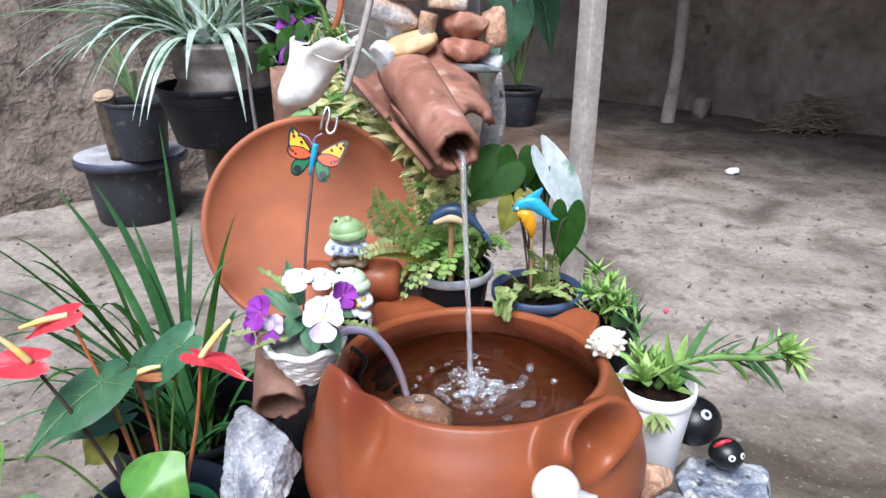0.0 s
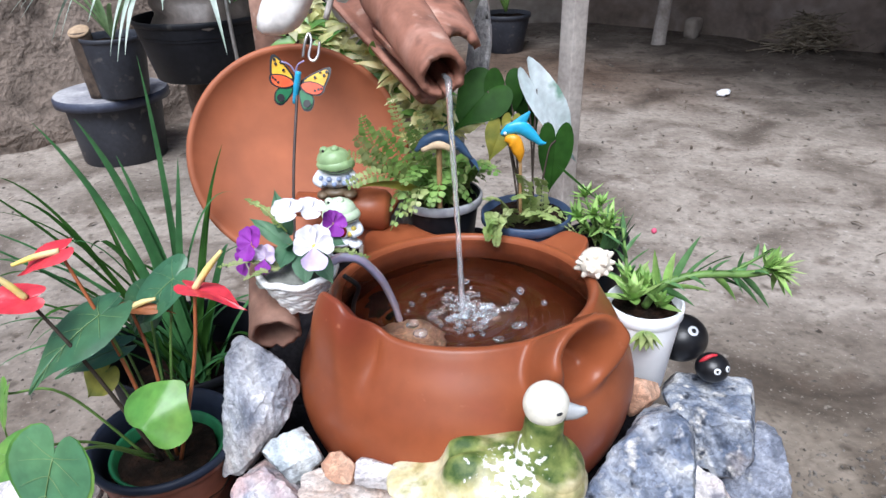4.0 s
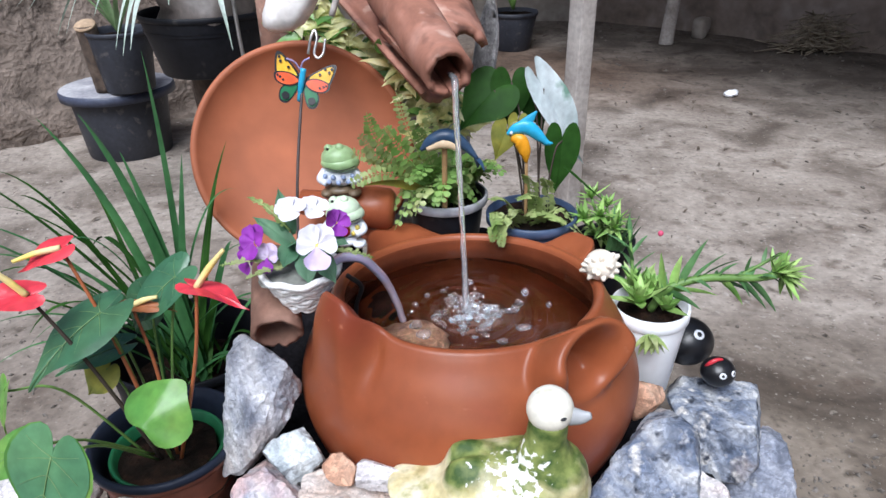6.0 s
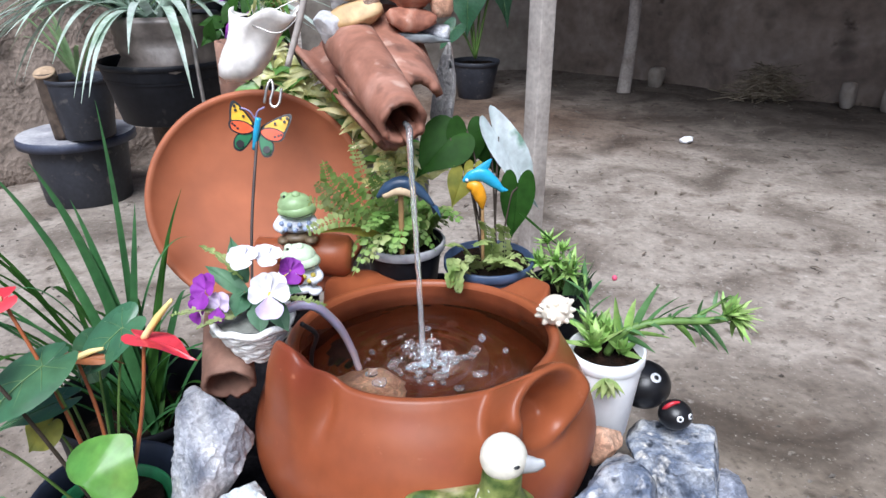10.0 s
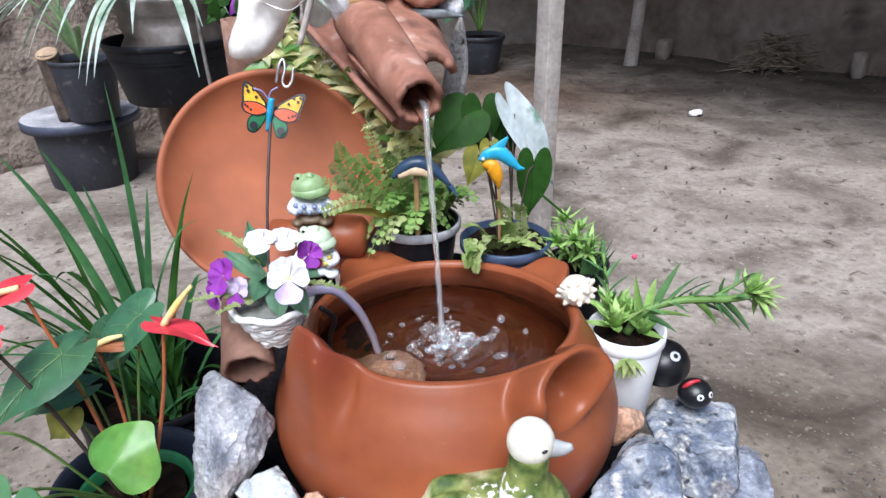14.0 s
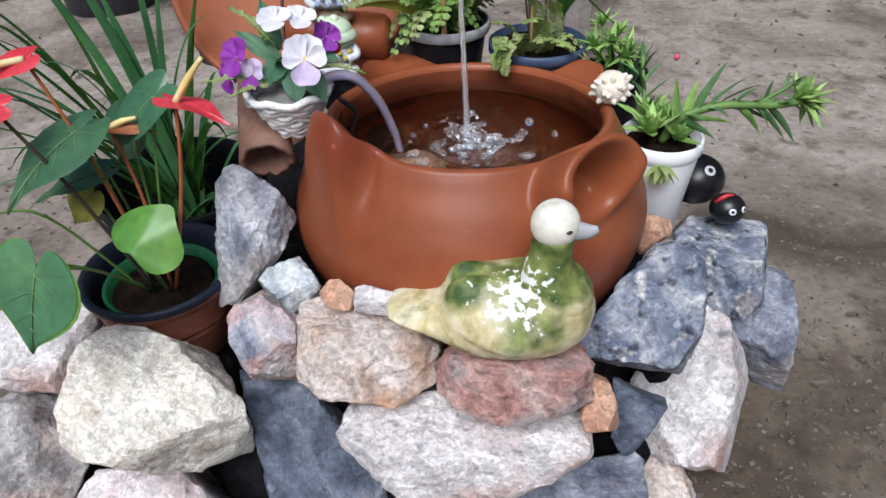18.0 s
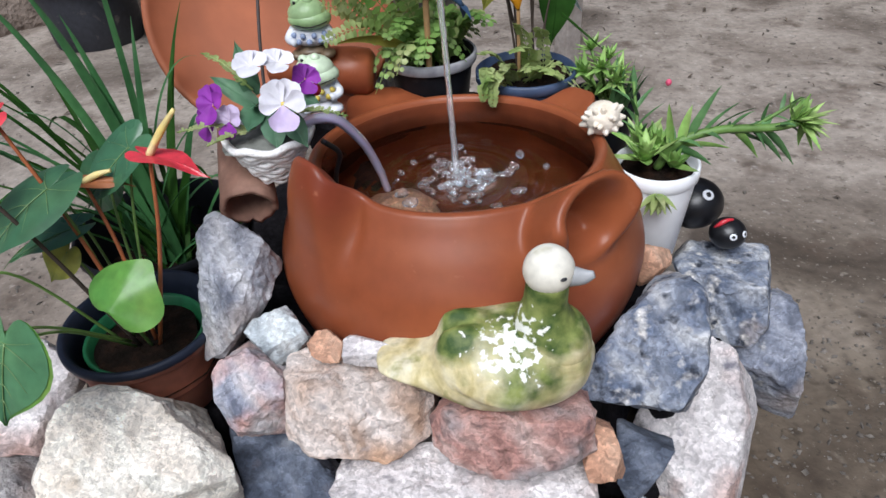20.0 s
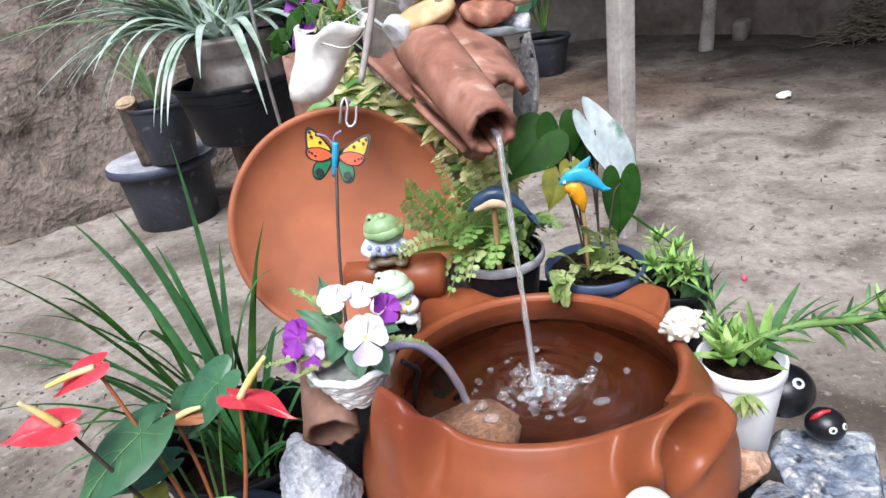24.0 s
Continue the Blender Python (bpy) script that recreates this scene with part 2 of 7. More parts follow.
# ---- materials ----
def material(name, colours, scale=8.0, rough=0.6, bump=0.2, detail=6.0, metal=0.0, fine=60.0, spots=None, leaf=0.0, coat=0.0, island=0.0, distort=0.0, spec=0.5, relief=0.01, grain=0.18):
    """Noise-mixed colours at two scales, speckles, fine relief. leaf: share of light let through."""
    m = bpy.data.materials.new(name)
    m.use_nodes = True
    nt = m.node_tree
    N, L = nt.nodes, nt.links
    bsdf = N["Principled BSDF"]
    co = N.new("ShaderNodeTexCoord").outputs["Object"]
    big = N.new("ShaderNodeTexNoise")
    big.inputs["Scale"].default_value, big.inputs["Detail"].default_value = scale, detail
    big.inputs["Distortion"].default_value = distort
    L.new(co, big.inputs["Vector"])
    ramp = N.new("ShaderNodeValToRGB")
    L.new(big.outputs["Fac"], ramp.inputs[0])
    el = ramp.color_ramp.elements
    while len(el) < len(colours):
        el.new(0.5)
    for i, c in enumerate(colours):
        el[i].position = 0.3 + 0.4 * i / max(1, len(colours) - 1)
        el[i].color = (*c, 1)
    col = ramp.outputs[0]
    small = N.new("ShaderNodeTexNoise")
    small.inputs["Scale"].default_value, small.inputs["Detail"].default_value = fine, 5.0
    L.new(co, small.inputs["Vector"])
    if spots:
        for c, lo, sc in spots:
            vn = N.new("ShaderNodeTexNoise")
            vn.inputs["Scale"].default_value, vn.inputs["Detail"].default_value = sc, 3.0
            L.new(co, vn.inputs["Vector"])
            rr = N.new("ShaderNodeMapRange")
            rr.inputs[1].default_value, rr.inputs[2].default_value = lo - 0.04, lo + 0.11
            L.new(vn.outputs["Fac"], rr.inputs[0])
            mx = N.new("ShaderNodeMix")
            mx.data_type = "RGBA"
            L.new(rr.outputs[0], mx.inputs[0])
            L.new(col, mx.inputs[6])
            mx.inputs[7].default_value = (*c, 1)
            col = mx.outputs[2]
    hsv = N.new("ShaderNodeHueSaturation")
    vr = N.new("ShaderNodeMapRange")
    vr.inputs[1].default_value, vr.inputs[2].default_value, vr.inputs[3].default_value, vr.inputs[4].default_value = 0.3, 0.7, 1 - grain, 1 + grain
    L.new(small.outputs["Fac"], vr.inputs[0])
    L.new(vr.outputs[0], hsv.inputs["Value"])
    L.new(col, hsv.inputs["Color"])
    col = hsv.outputs[0]
    if island:
        info = N.new("ShaderNodeObjectInfo")
        vr2 = N.new("ShaderNodeMapRange")
        vr2.inputs[3].default_value, vr2.inputs[4].default_value = 1 - island, 1 + island
        L.new(info.outputs["Random"], vr2.inputs[0])
        h2 = N.new("ShaderNodeHueSaturation")
        L.new(vr2.outputs[0], h2.inputs["Value"])
        L.new(col, h2.inputs["Color"])
        col = h2.outputs[0]
    L.new(col, bsdf.inputs["Base Color"])
    rm = N.new("ShaderNodeMapRange")
    rm.inputs[3].default_value, rm.inputs[4].default_value = max(0.02, rough - 0.1), min(1.0, rough + 0.1)
    L.new(big.outputs["Fac"], rm.inputs[0])
    L.new(rm.outputs[0], bsdf.inputs["Roughness"])
    bsdf.inputs["Metallic"].default_value = metal
    bsdf.inputs["Coat Weight"].default_value = coat
    bsdf.inputs["Specular IOR Level"].default_value = spec
    if bump:
        bp = N.new("ShaderNodeBump")
        bp.inputs["Strength"].default_value, bp.inputs["Distance"].default_value = bump, relief
        add = N.new("ShaderNodeMath")
        add.operation = "MULTIPLY_ADD"
        add.inputs[1].default_value = 0.4
        L.new(small.outputs["Fac"], add.inputs[0])
        L.new(big.outputs["Fac"], add.inputs[2])
        L.new(add.outputs[0], bp.inputs["Height"])
        L.new(bp.outputs[0], bsdf.inputs["Normal"])
    if leaf:
        tr = N.new("ShaderNodeBsdfTranslucent")
        L.new(col, tr.inputs[0])
        ms = N.new("ShaderNodeMixShader")
        ms.inputs[0].default_value = leaf
        L.new(bsdf.outputs[0], ms.inputs[1])
        L.new(tr.outputs[0], ms.inputs[2])
        L.new(ms.outputs[0], N["Material Output"].inputs[0])
    return m


def plain(name, c, rough=0.5, metal=0.0, bump=0.05, var=0.12, **k):
    """A nearly even colour with slight wear."""
    return material(name, [tuple(x * (1 - var) for x in c), tuple(min(1, x * (1 + var)) for x in c)], 14.0, rough, bump, metal=metal, **k)


def clear(name, tint=(1, 1, 1), rough=0.02, ior=1.33, share=1.0):
    m = bpy.data.materials.new(name)
    m.use_nodes = True
    b = m.node_tree.nodes["Principled BSDF"]
    b.inputs["Base Color"].default_value = (*tint, 1)
    b.inputs["Roughness"].default_value = rough
    b.inputs["IOR"].default_value = ior
    b.inputs["Transmission Weight"].default_value = share
    return m


M_POT = material("fired_clay_satin", [(0.18, 0.044, 0.018), (0.275, 0.078, 0.030), (0.215, 0.055, 0.023)], 3.2, 0.36, 0.04, spots=[((0.17, 0.034, 0.017), 0.56, 5.0), ((0.36, 0.13, 0.07), 0.72, 60.0)], fine=40.0, spec=0.3, grain=0.08)
M_POTWET = material("wet_fired_clay", [(0.10, 0.026, 0.011), (0.165, 0.044, 0.018), (0.13, 0.034, 0.014)], 5.0, 0.25, 0.04, fine=22.0, spec=0.45)
M_LIME = plain("limescale", (0.42, 0.25, 0.18), 0.8)
M_DISC = material("fired_clay_matt", [(0.34, 0.104, 0.045), (0.40, 0.126, 0.055), (0.37, 0.115, 0.05)], 4.0, 0.65, 0.03, fine=12.0)
M_TILE = material("weathered_clay_tile", [(0.10, 0.055, 0.04), (0.22, 0.115, 0.08), (0.32, 0.19, 0.14)], 9.0, 0.85, 0.35, spots=[((0.56, 0.44, 0.36), 0.66, 18.0), ((0.12, 0.07, 0.05), 0.66, 14.0)], distort=0.6)
M_SPOUT = material("pinkish_clay_tile", [(0.20, 0.082, 0.05), (0.315, 0.14, 0.094), (0.40, 0.21, 0.155)], 9.0, 0.75, 0.12, spots=[((0.13, 0.06, 0.042), 0.6, 16.0), ((0.5, 0.34, 0.27), 0.64, 24.0)], grain=0.14, distort=0.8)
M_WOODOLD = material("grey_weathered_wood", [(0.26, 0.225, 0.20), (0.40, 0.36, 0.33), (0.50, 0.46, 0.42)], 6.0, 0.85, 0.3)
M_BARK = material("brown_log_bark", [(0.03, 0.022, 0.018), (0.075, 0.052, 0.038), (0.12, 0.09, 0.068)], 22.0, 0.9, 0.6)
M_LOGEND = material("cut_log_end", [(0.3, 0.2, 0.12), (0.45, 0.33, 0.22)], 20.0, 0.85, 0.3)
M_BLACK = material("black_plastic", [(0.007, 0.0075, 0.01), (0.015, 0.016, 0.02)], 9.0, 0.45, 0.05, spots=[((0.05, 0.047, 0.045), 0.70, 20.0)], spec=0.16)
M_GREYPL = material("dusty_dark_grey_plastic", [(0.022, 0.025, 0.035), (0.042, 0.046, 0.06)], 7.0, 0.55, 0.06, spots=[((0.14, 0.13, 0.12), 0.66, 24.0)])
M_LIDB = material("grey_blue_lid", [(0.03, 0.037, 0.065), (0.065, 0.075, 0.115)], 6.0, 0.45, 0.05)
M_LID = material("dust_on_lid", [(0.20, 0.20, 0.23), (0.46, 0.455, 0.47)], 9.0, 0.8, 0.1)
M_BLUEPL = material("dark_blue_plastic", [(0.03, 0.05, 0.10), (0.06, 0.09, 0.16)], 8.0, 0.45, 0.05)
M_NAVY = material("dark_navy_plastic", [(0.009, 0.012, 0.022), (0.021, 0.027, 0.045)], 8.0, 0.5, 0.05, spec=0.18)
M_WHITEPL = material("white_plastic", [(0.86, 0.87, 0.90), (0.91, 0.92, 0.94)], 5.0, 0.35, 0.02, spots=[((0.6, 0.57, 0.52), 0.76, 22.0)], grain=0.03)
M_BROWNPL = material("brown_plastic_pot", [(0.16, 0.05, 0.03), (0.24, 0.08, 0.045)], 8.0, 0.5, 0.05)
M_GREENPL = material("green_plastic_pot", [(0.01, 0.09, 0.035), (0.02, 0.14, 0.05)], 8.0, 0.4, 0.04)
M_SOIL = material("dark_potting_soil", [(0.004, 0.003, 0.002), (0.011, 0.007, 0.005), (0.032, 0.017, 0.011)], 40.0, 0.95, 1.0, fine=150.0, spec=0.1)
M_BAG = material("dusty_grow_bag", [(0.085, 0.07, 0.063), (0.17, 0.145, 0.13)], 5.0, 0.45, 0.3)
M_WHITECER = material("white_glazed_shell", [(0.84, 0.79, 0.74), (0.92, 0.89, 0.85)], 8.0, 0.4, 0.15, spots=[((0.66, 0.48, 0.38), 0.72, 12.0)])
M_METAL = plain("bright_wire", (0.6, 0.58, 0.56), 0.35, 0.9)
M_RUSTW = plain("dark_rusty_wire", (0.10, 0.08, 0.075), 0.6, 0.5)
M_CABLE = plain("black_cable", (0.012, 0.012, 0.014), 0.5)

STONES = {
    "grey": ([(0.10, 0.11, 0.14), (0.28, 0.29, 0.325), (0.46, 0.465, 0.485), (0.62, 0.61, 0.61)], [((0.46, 0.40, 0.36), 0.64, 9.0), ((0.05, 0.06, 0.085), 0.60, 150.0), ((0.68, 0.67, 0.66), 0.61, 120.0)]),
    "slate": ([(0.06, 0.07, 0.10), (0.16, 0.175, 0.22), (0.29, 0.305, 0.355), (0.48, 0.485, 0.51)], [((0.40, 0.34, 0.31), 0.66, 9.0), ((0.04, 0.05, 0.07), 0.60, 150.0), ((0.58, 0.58, 0.59), 0.62, 120.0)]),
    "warm": ([(0.14, 0.13, 0.135), (0.28, 0.265, 0.26), (0.42, 0.40, 0.39), (0.50, 0.47, 0.45)], [((0.50, 0.36, 0.30), 0.61, 10.0), ((0.10, 0.10, 0.11), 0.61, 120.0), ((0.6, 0.58, 0.56), 0.62, 100.0)]),
    "white": ([(0.56, 0.50, 0.42), (0.66, 0.60, 0.52), (0.73, 0.68, 0.60), (0.69, 0.63, 0.56)], [((0.58, 0.54, 0.50), 0.66, 10.0), ((0.42, 0.34, 0.25), 0.68, 30.0)]),
    "lilac": ([(0.44, 0.41, 0.415), (0.54, 0.505, 0.50), (0.67, 0.635, 0.625), (0.61, 0.54, 0.525)], [((0.36, 0.35, 0.375), 0.66, 13.0), ((0.54, 0.36, 0.31), 0.61, 10.0), ((0.2, 0.19, 0.22), 0.62, 150.0)]),
    "pink": ([(0.22, 0.115, 0.098), (0.37, 0.20, 0.17), (0.45, 0.32, 0.285), (0.54, 0.45, 0.42)], [((0.28, 0.25, 0.25), 0.58, 22.0), ((0.64, 0.57, 0.53), 0.61, 130.0), ((0.15, 0.10, 0.10), 0.62, 150.0)]),
    "beige": ([(0.34, 0.24, 0.18), (0.50, 0.42, 0.37), (0.58, 0.52, 0.48), (0.54, 0.36, 0.30)], [((0.34, 0.33, 0.34), 0.63, 16.0), ((0.50, 0.30, 0.18), 0.60, 11.0), ((0.26, 0.24, 0.25), 0.62, 150.0)]),
    "blue": ([(0.028, 0.035, 0.052), (0.075, 0.09, 0.125), (0.14, 0.16, 0.205), (0.30, 0.32, 0.36)], [((0.36, 0.37, 0.40), 0.66, 13.0), ((0.26, 0.28, 0.32), 0.63, 110.0), ((0.45, 0.46, 0.48), 0.72, 90.0), ((0.36, 0.22, 0.18), 0.64, 9.0)]),
    # near black: the shade of the heap's gaps is put into this colour
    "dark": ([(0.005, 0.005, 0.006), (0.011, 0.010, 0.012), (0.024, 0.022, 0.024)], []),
    "mixed": ([(0.10, 0.11, 0.15), (0.28, 0.29, 0.34), (0.48, 0.44, 0.44), (0.50, 0.29, 0.25)], [((0.58, 0.33, 0.28), 0.54, 16.0), ((0.62, 0.60, 0.60), 0.60, 22.0), ((0.09, 0.10, 0.13), 0.62, 120.0)]),
    "pale": ([(0.24, 0.27, 0.29), (0.42, 0.46, 0.48), (0.54, 0.57, 0.57), (0.46, 0.47, 0.46)], [((0.12, 0.13, 0.15), 0.68, 60.0), ((0.62, 0.60, 0.56), 0.62, 22.0)]),
    "granite": ([(0.055, 0.07, 0.105), (0.21, 0.235, 0.29), (0.40, 0.41, 0.43), (0.58, 0.57, 0.55)], [((0.12, 0.15, 0.22), 0.55, 36.0), ((0.45, 0.37, 0.31), 0.66, 18.0), ((0.68, 0.66, 0.63), 0.58, 75.0), ((0.03, 0.037, 0.055), 0.58, 85.0)]),
    "rosy": ([(0.54, 0.48, 0.48), (0.61, 0.55, 0.555), (0.68, 0.62, 0.63), (0.58, 0.44, 0.44)], [((0.56, 0.36, 0.32), 0.6, 14.0), ((0.72, 0.68, 0.68), 0.6, 26.0)]),
    "orange": ([(0.36, 0.18, 0.11), (0.48, 0.28, 0.185), (0.54, 0.39, 0.29)], []),
}


def granite(name, colours, spots):
    """Split stone: broad blotches of colour, crystals of uneven tone, dark flecks and a broken surface."""
    m = material(name, [tuple(min(0.86, k * 1.22) for k in c) for c in colours], 9.0, 0.85, 0.0, 9.0, fine=170.0, spots=[(c, lo - 0.05 if sc < 40 else lo + 0.02, sc * 0.6) for c, lo, sc in spots], grain=0.12, distort=1.6)
    nt = m.node_tree
    N, L = nt.nodes, nt.links
    bsdf = N["Principled BSDF"]
    col = bsdf.inputs["Base Color"].links[0].from_socket
    co = N.new("ShaderNodeTexCoord").outputs["Object"]
    warp = N.new("ShaderNodeTexNoise")
    warp.inputs["Scale"].default_value, warp.inputs["Detail"].default_value = 60.0, 4.0
    L.new(co, warp.inputs["Vector"])
    bent = N.new("ShaderNodeVectorMath")
    bent.operation = "MULTIPLY_ADD"
    bent.inputs[1].default_value = (0.022, 0.022, 0.022)
    L.new(warp.outputs["Color"], bent.inputs[0])
    L.new(co, bent.inputs[2])
    tone = None
    for scale, low, high in ((80.0, 0.86, 1.14), (210.0, 0.76, 1.2)):
        cell = N.new("ShaderNodeTexVoronoi")
        cell.inputs["Scale"].default_value = scale
        L.new(bent.outputs[0], cell.inputs["Vector"])
        sep = N.new("ShaderNodeSeparateColor")
        L.new(cell.outputs["Color"], sep.inputs[0])
        mr = N.new("ShaderNodeMapRange")
        mr.inputs[3].default_value, mr.inputs[4].default_value = low, high
        L.new(sep.outputs[0], mr.inputs[0])
        hs = N.new("ShaderNodeHueSaturation")
        L.new(mr.outputs[0], hs.inputs["Value"])
        L.new(col, hs.inputs["Color"])
        col = hs.outputs[0]
        tone = tone or cell
    # hairline cracks
    vein = N.new("ShaderNodeTexNoise")
    vein.inputs["Scale"].default_value, vein.inputs["Detail"].default_value, vein.inputs["Distortion"].default_value = 10.0, 5.0, 1.0
    L.new(co, vein.inputs["Vector"])
    off = N.new("ShaderNodeMath")
    off.operation = "SUBTRACT"
    off.inputs[1].default_value = 0.5
    L.new(vein.outputs["Fac"], off.inputs[0])
    ab = N.new("ShaderNodeMath")
    ab.operation = "ABSOLUTE"
    L.new(off.outputs[0], ab.inputs[0])
    line = N.new("ShaderNodeMapRange")
    line.inputs[1].default_value, line.inputs[2].default_value, line.inputs[3].default_value, line.inputs[4].default_value = 0.0, 0.007, 0.22, 0.0
    L.new(ab.outputs[0], line.inputs[0])
    mx = N.new("ShaderNodeMix")
    mx.data_type, mx.blend_type = "RGBA", "MULTIPLY"
    mx.inputs[7].default_value = (0.45, 0.42, 0.42, 1)
    L.new(line.outputs[0], mx.inputs[0])
    L.new(col, mx.inputs[6])
    L.new(mx.outputs[2], bsdf.inputs["Base Color"])
    rough = N.new("ShaderNodeTexNoise")
    rough.inputs["Scale"].default_value, rough.inputs["Detail"].default_value = 55.0, 9.0
    rough.inputs["Roughness"].default_value = 0.68
    L.new(co, rough.inputs["Vector"])
    h = N.new("ShaderNodeMath")
    h.operation = "MULTIPLY_ADD"
    h.inputs[1].default_value = 0.25
    L.new(tone.outputs["Distance"], h.inputs[0])
    L.new(rough.outputs["Fac"], h.inputs[2])
    bp = N.new("ShaderNodeBump")
    bp.inputs["Strength"].default_value, bp.inputs["Distance"].default_value = 1.0, 0.0065
    L.new(h.outputs[0], bp.inputs["Height"])
    L.new(bp.outputs[0], bsdf.inputs["Normal"])
    return m


COARSE = ("grey", "slate", "granite", "warm")
STONES = {k: granite(k + "_field_stone", c, [q if q[2] < 90 else (q[0], q[1] + 0.02, 70.0) for q in sp if q[2] < 90 or k in COARSE or q[1] > 0.611]) for k, (c, sp) in STONES.items()}
# low specular keeps the shade-black fillers from mirroring the sky
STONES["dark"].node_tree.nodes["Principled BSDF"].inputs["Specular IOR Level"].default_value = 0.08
M_GROUND = material("trodden_sandy_soil", [(0.096, 0.075, 0.059), (0.212, 0.177, 0.148), (0.33, 0.286, 0.245), (0.19, 0.155, 0.128)], 2.6, 0.95, 0.8, detail=10.0, fine=45.0, spots=[((0.12, 0.09, 0.07), 0.62, 7.0), ((0.10, 0.08, 0.062), 0.64, 22.0), ((0.48, 0.44, 0.40), 0.7, 26.0), ((0.09, 0.075, 0.06), 0.66, 75.0), ((0.46, 0.43, 0.39), 0.68, 110.0)], distort=0.8, relief=0.014)
M_BANK = material("dry_earth_bank", [(0.085, 0.065, 0.051), (0.175, 0.137, 0.111), (0.245, 0.196, 0.16)], 9.0, 0.95, 1.0, detail=10.0, fine=40.0, distort=0.6, spots=[((0.06, 0.045, 0.035), 0.64, 18.0)], relief=0.04)
M_WALL = material("weathered_rendered_wall", [(0.18, 0.138, 0.11), (0.30, 0.24, 0.198), (0.385, 0.32, 0.272)], 2.2, 0.9, 0.35, detail=9.0, fine=14.0, spots=[((0.07, 0.055, 0.045), 0.66, 3.0), ((0.05, 0.038, 0.03), 0.7, 9.0)], distort=1.2)
M_PALEWALL = material("pale_rough_wall", [(0.22, 0.185, 0.155), (0.34, 0.30, 0.26), (0.42, 0.38, 0.34)], 3.0, 0.95, 0.6, detail=9.0, fine=16.0, spots=[((0.15, 0.11, 0.09), 0.64, 4.0)])


def darken_ground(m, centre, near, far, tint, wobble, stretch=(1, 1, 1)):
    """Darkens a ragged patch of soil: damp, soil tone and painted shade."""
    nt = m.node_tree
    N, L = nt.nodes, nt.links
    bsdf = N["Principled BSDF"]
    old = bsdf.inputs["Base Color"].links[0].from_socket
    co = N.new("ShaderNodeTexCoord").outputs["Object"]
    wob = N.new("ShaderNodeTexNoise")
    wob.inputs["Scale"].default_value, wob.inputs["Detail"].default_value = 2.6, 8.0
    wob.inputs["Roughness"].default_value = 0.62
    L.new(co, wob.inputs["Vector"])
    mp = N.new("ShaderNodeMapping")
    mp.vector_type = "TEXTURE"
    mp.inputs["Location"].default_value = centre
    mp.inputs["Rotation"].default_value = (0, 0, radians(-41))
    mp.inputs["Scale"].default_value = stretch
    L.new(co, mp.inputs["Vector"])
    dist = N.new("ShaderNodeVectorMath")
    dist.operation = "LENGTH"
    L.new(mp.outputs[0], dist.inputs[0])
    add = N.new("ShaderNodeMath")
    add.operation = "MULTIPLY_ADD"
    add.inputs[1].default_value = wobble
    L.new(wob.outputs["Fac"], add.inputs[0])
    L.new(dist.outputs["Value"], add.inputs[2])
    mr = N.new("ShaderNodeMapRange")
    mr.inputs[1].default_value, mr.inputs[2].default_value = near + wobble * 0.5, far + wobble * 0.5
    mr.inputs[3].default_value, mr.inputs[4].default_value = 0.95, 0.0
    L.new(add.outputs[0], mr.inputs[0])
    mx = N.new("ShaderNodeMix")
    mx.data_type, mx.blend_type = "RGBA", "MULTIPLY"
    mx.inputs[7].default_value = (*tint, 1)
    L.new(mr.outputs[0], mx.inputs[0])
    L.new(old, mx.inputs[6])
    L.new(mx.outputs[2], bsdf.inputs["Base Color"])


darken_ground(M_GROUND, (0.75, 0.3, 0), 0.6, 1.5, (0.54, 0.50, 0.43), 1.1)
# lean-to shade painted into the soil colour of the far corner
darken_ground(M_GROUND, (3.6, 4.1, 0), 0.85, 2.05, (0.26, 0.24, 0.225), 1.2, (2.2, 1.0, 1))
# reddish-brown soil round the far pot
darken_ground(M_GROUND, (0.6, 4.7, 0), 0.3, 1.0, (0.55, 0.42, 0.34), 0.9, (1.7, 0.9, 1))
# darker grey-brown ground left of the heap
darken_ground(M_GROUND, (-0.85, 0.7, 0), 0.4, 1.1, (0.55, 0.51, 0.47), 0.8)
# shade in the heap's gaps painted into the soil, with its damp foot
darken_ground(M_GROUND, (0.08, 0.85, 0), 0.5, 0.8, (0.40, 0.36, 0.32), 0.4)
M_CRUMB = material("soil_crumbs", [(0.06, 0.051, 0.042), (0.12, 0.105, 0.09), (0.21, 0.187, 0.165)], 40.0, 0.95, 0.3)
M_LITTER = material("dark_leaf_litter", [(0.04, 0.03, 0.022), (0.10, 0.075, 0.055), (0.19, 0.15, 0.11)], 20.0, 0.9, 0.2)
M_ROOF = plain("dark_roof_sheet", (0.12, 0.10, 0.09), 0.8)

L_STRAP = material("strap_leaf_green", [(0.03, 0.10, 0.035), (0.06, 0.17, 0.055)], 9.0, 0.38, 0.05, leaf=0.2, island=0.25, spec=0.4)
L_DARK = material("dark_leaf", [(0.015, 0.05, 0.008), (0.032, 0.088, 0.014)], 10.0, 0.55, 0.08, leaf=0.12, island=0.2, spec=0.1)
L_ANTH = material("anthurium_leaf", [(0.035, 0.105, 0.055), (0.06, 0.165, 0.082), (0.10, 0.22, 0.10)], 7.0, 0.28, 0.08, leaf=0.18, island=0.2)
L_LIME = material("young_lime_leaf", [(0.07, 0.20, 0.04), (0.13, 0.30, 0.06), (0.23, 0.37, 0.075)], 12.0, 0.32, 0.06, leaf=0.25, island=0.15)
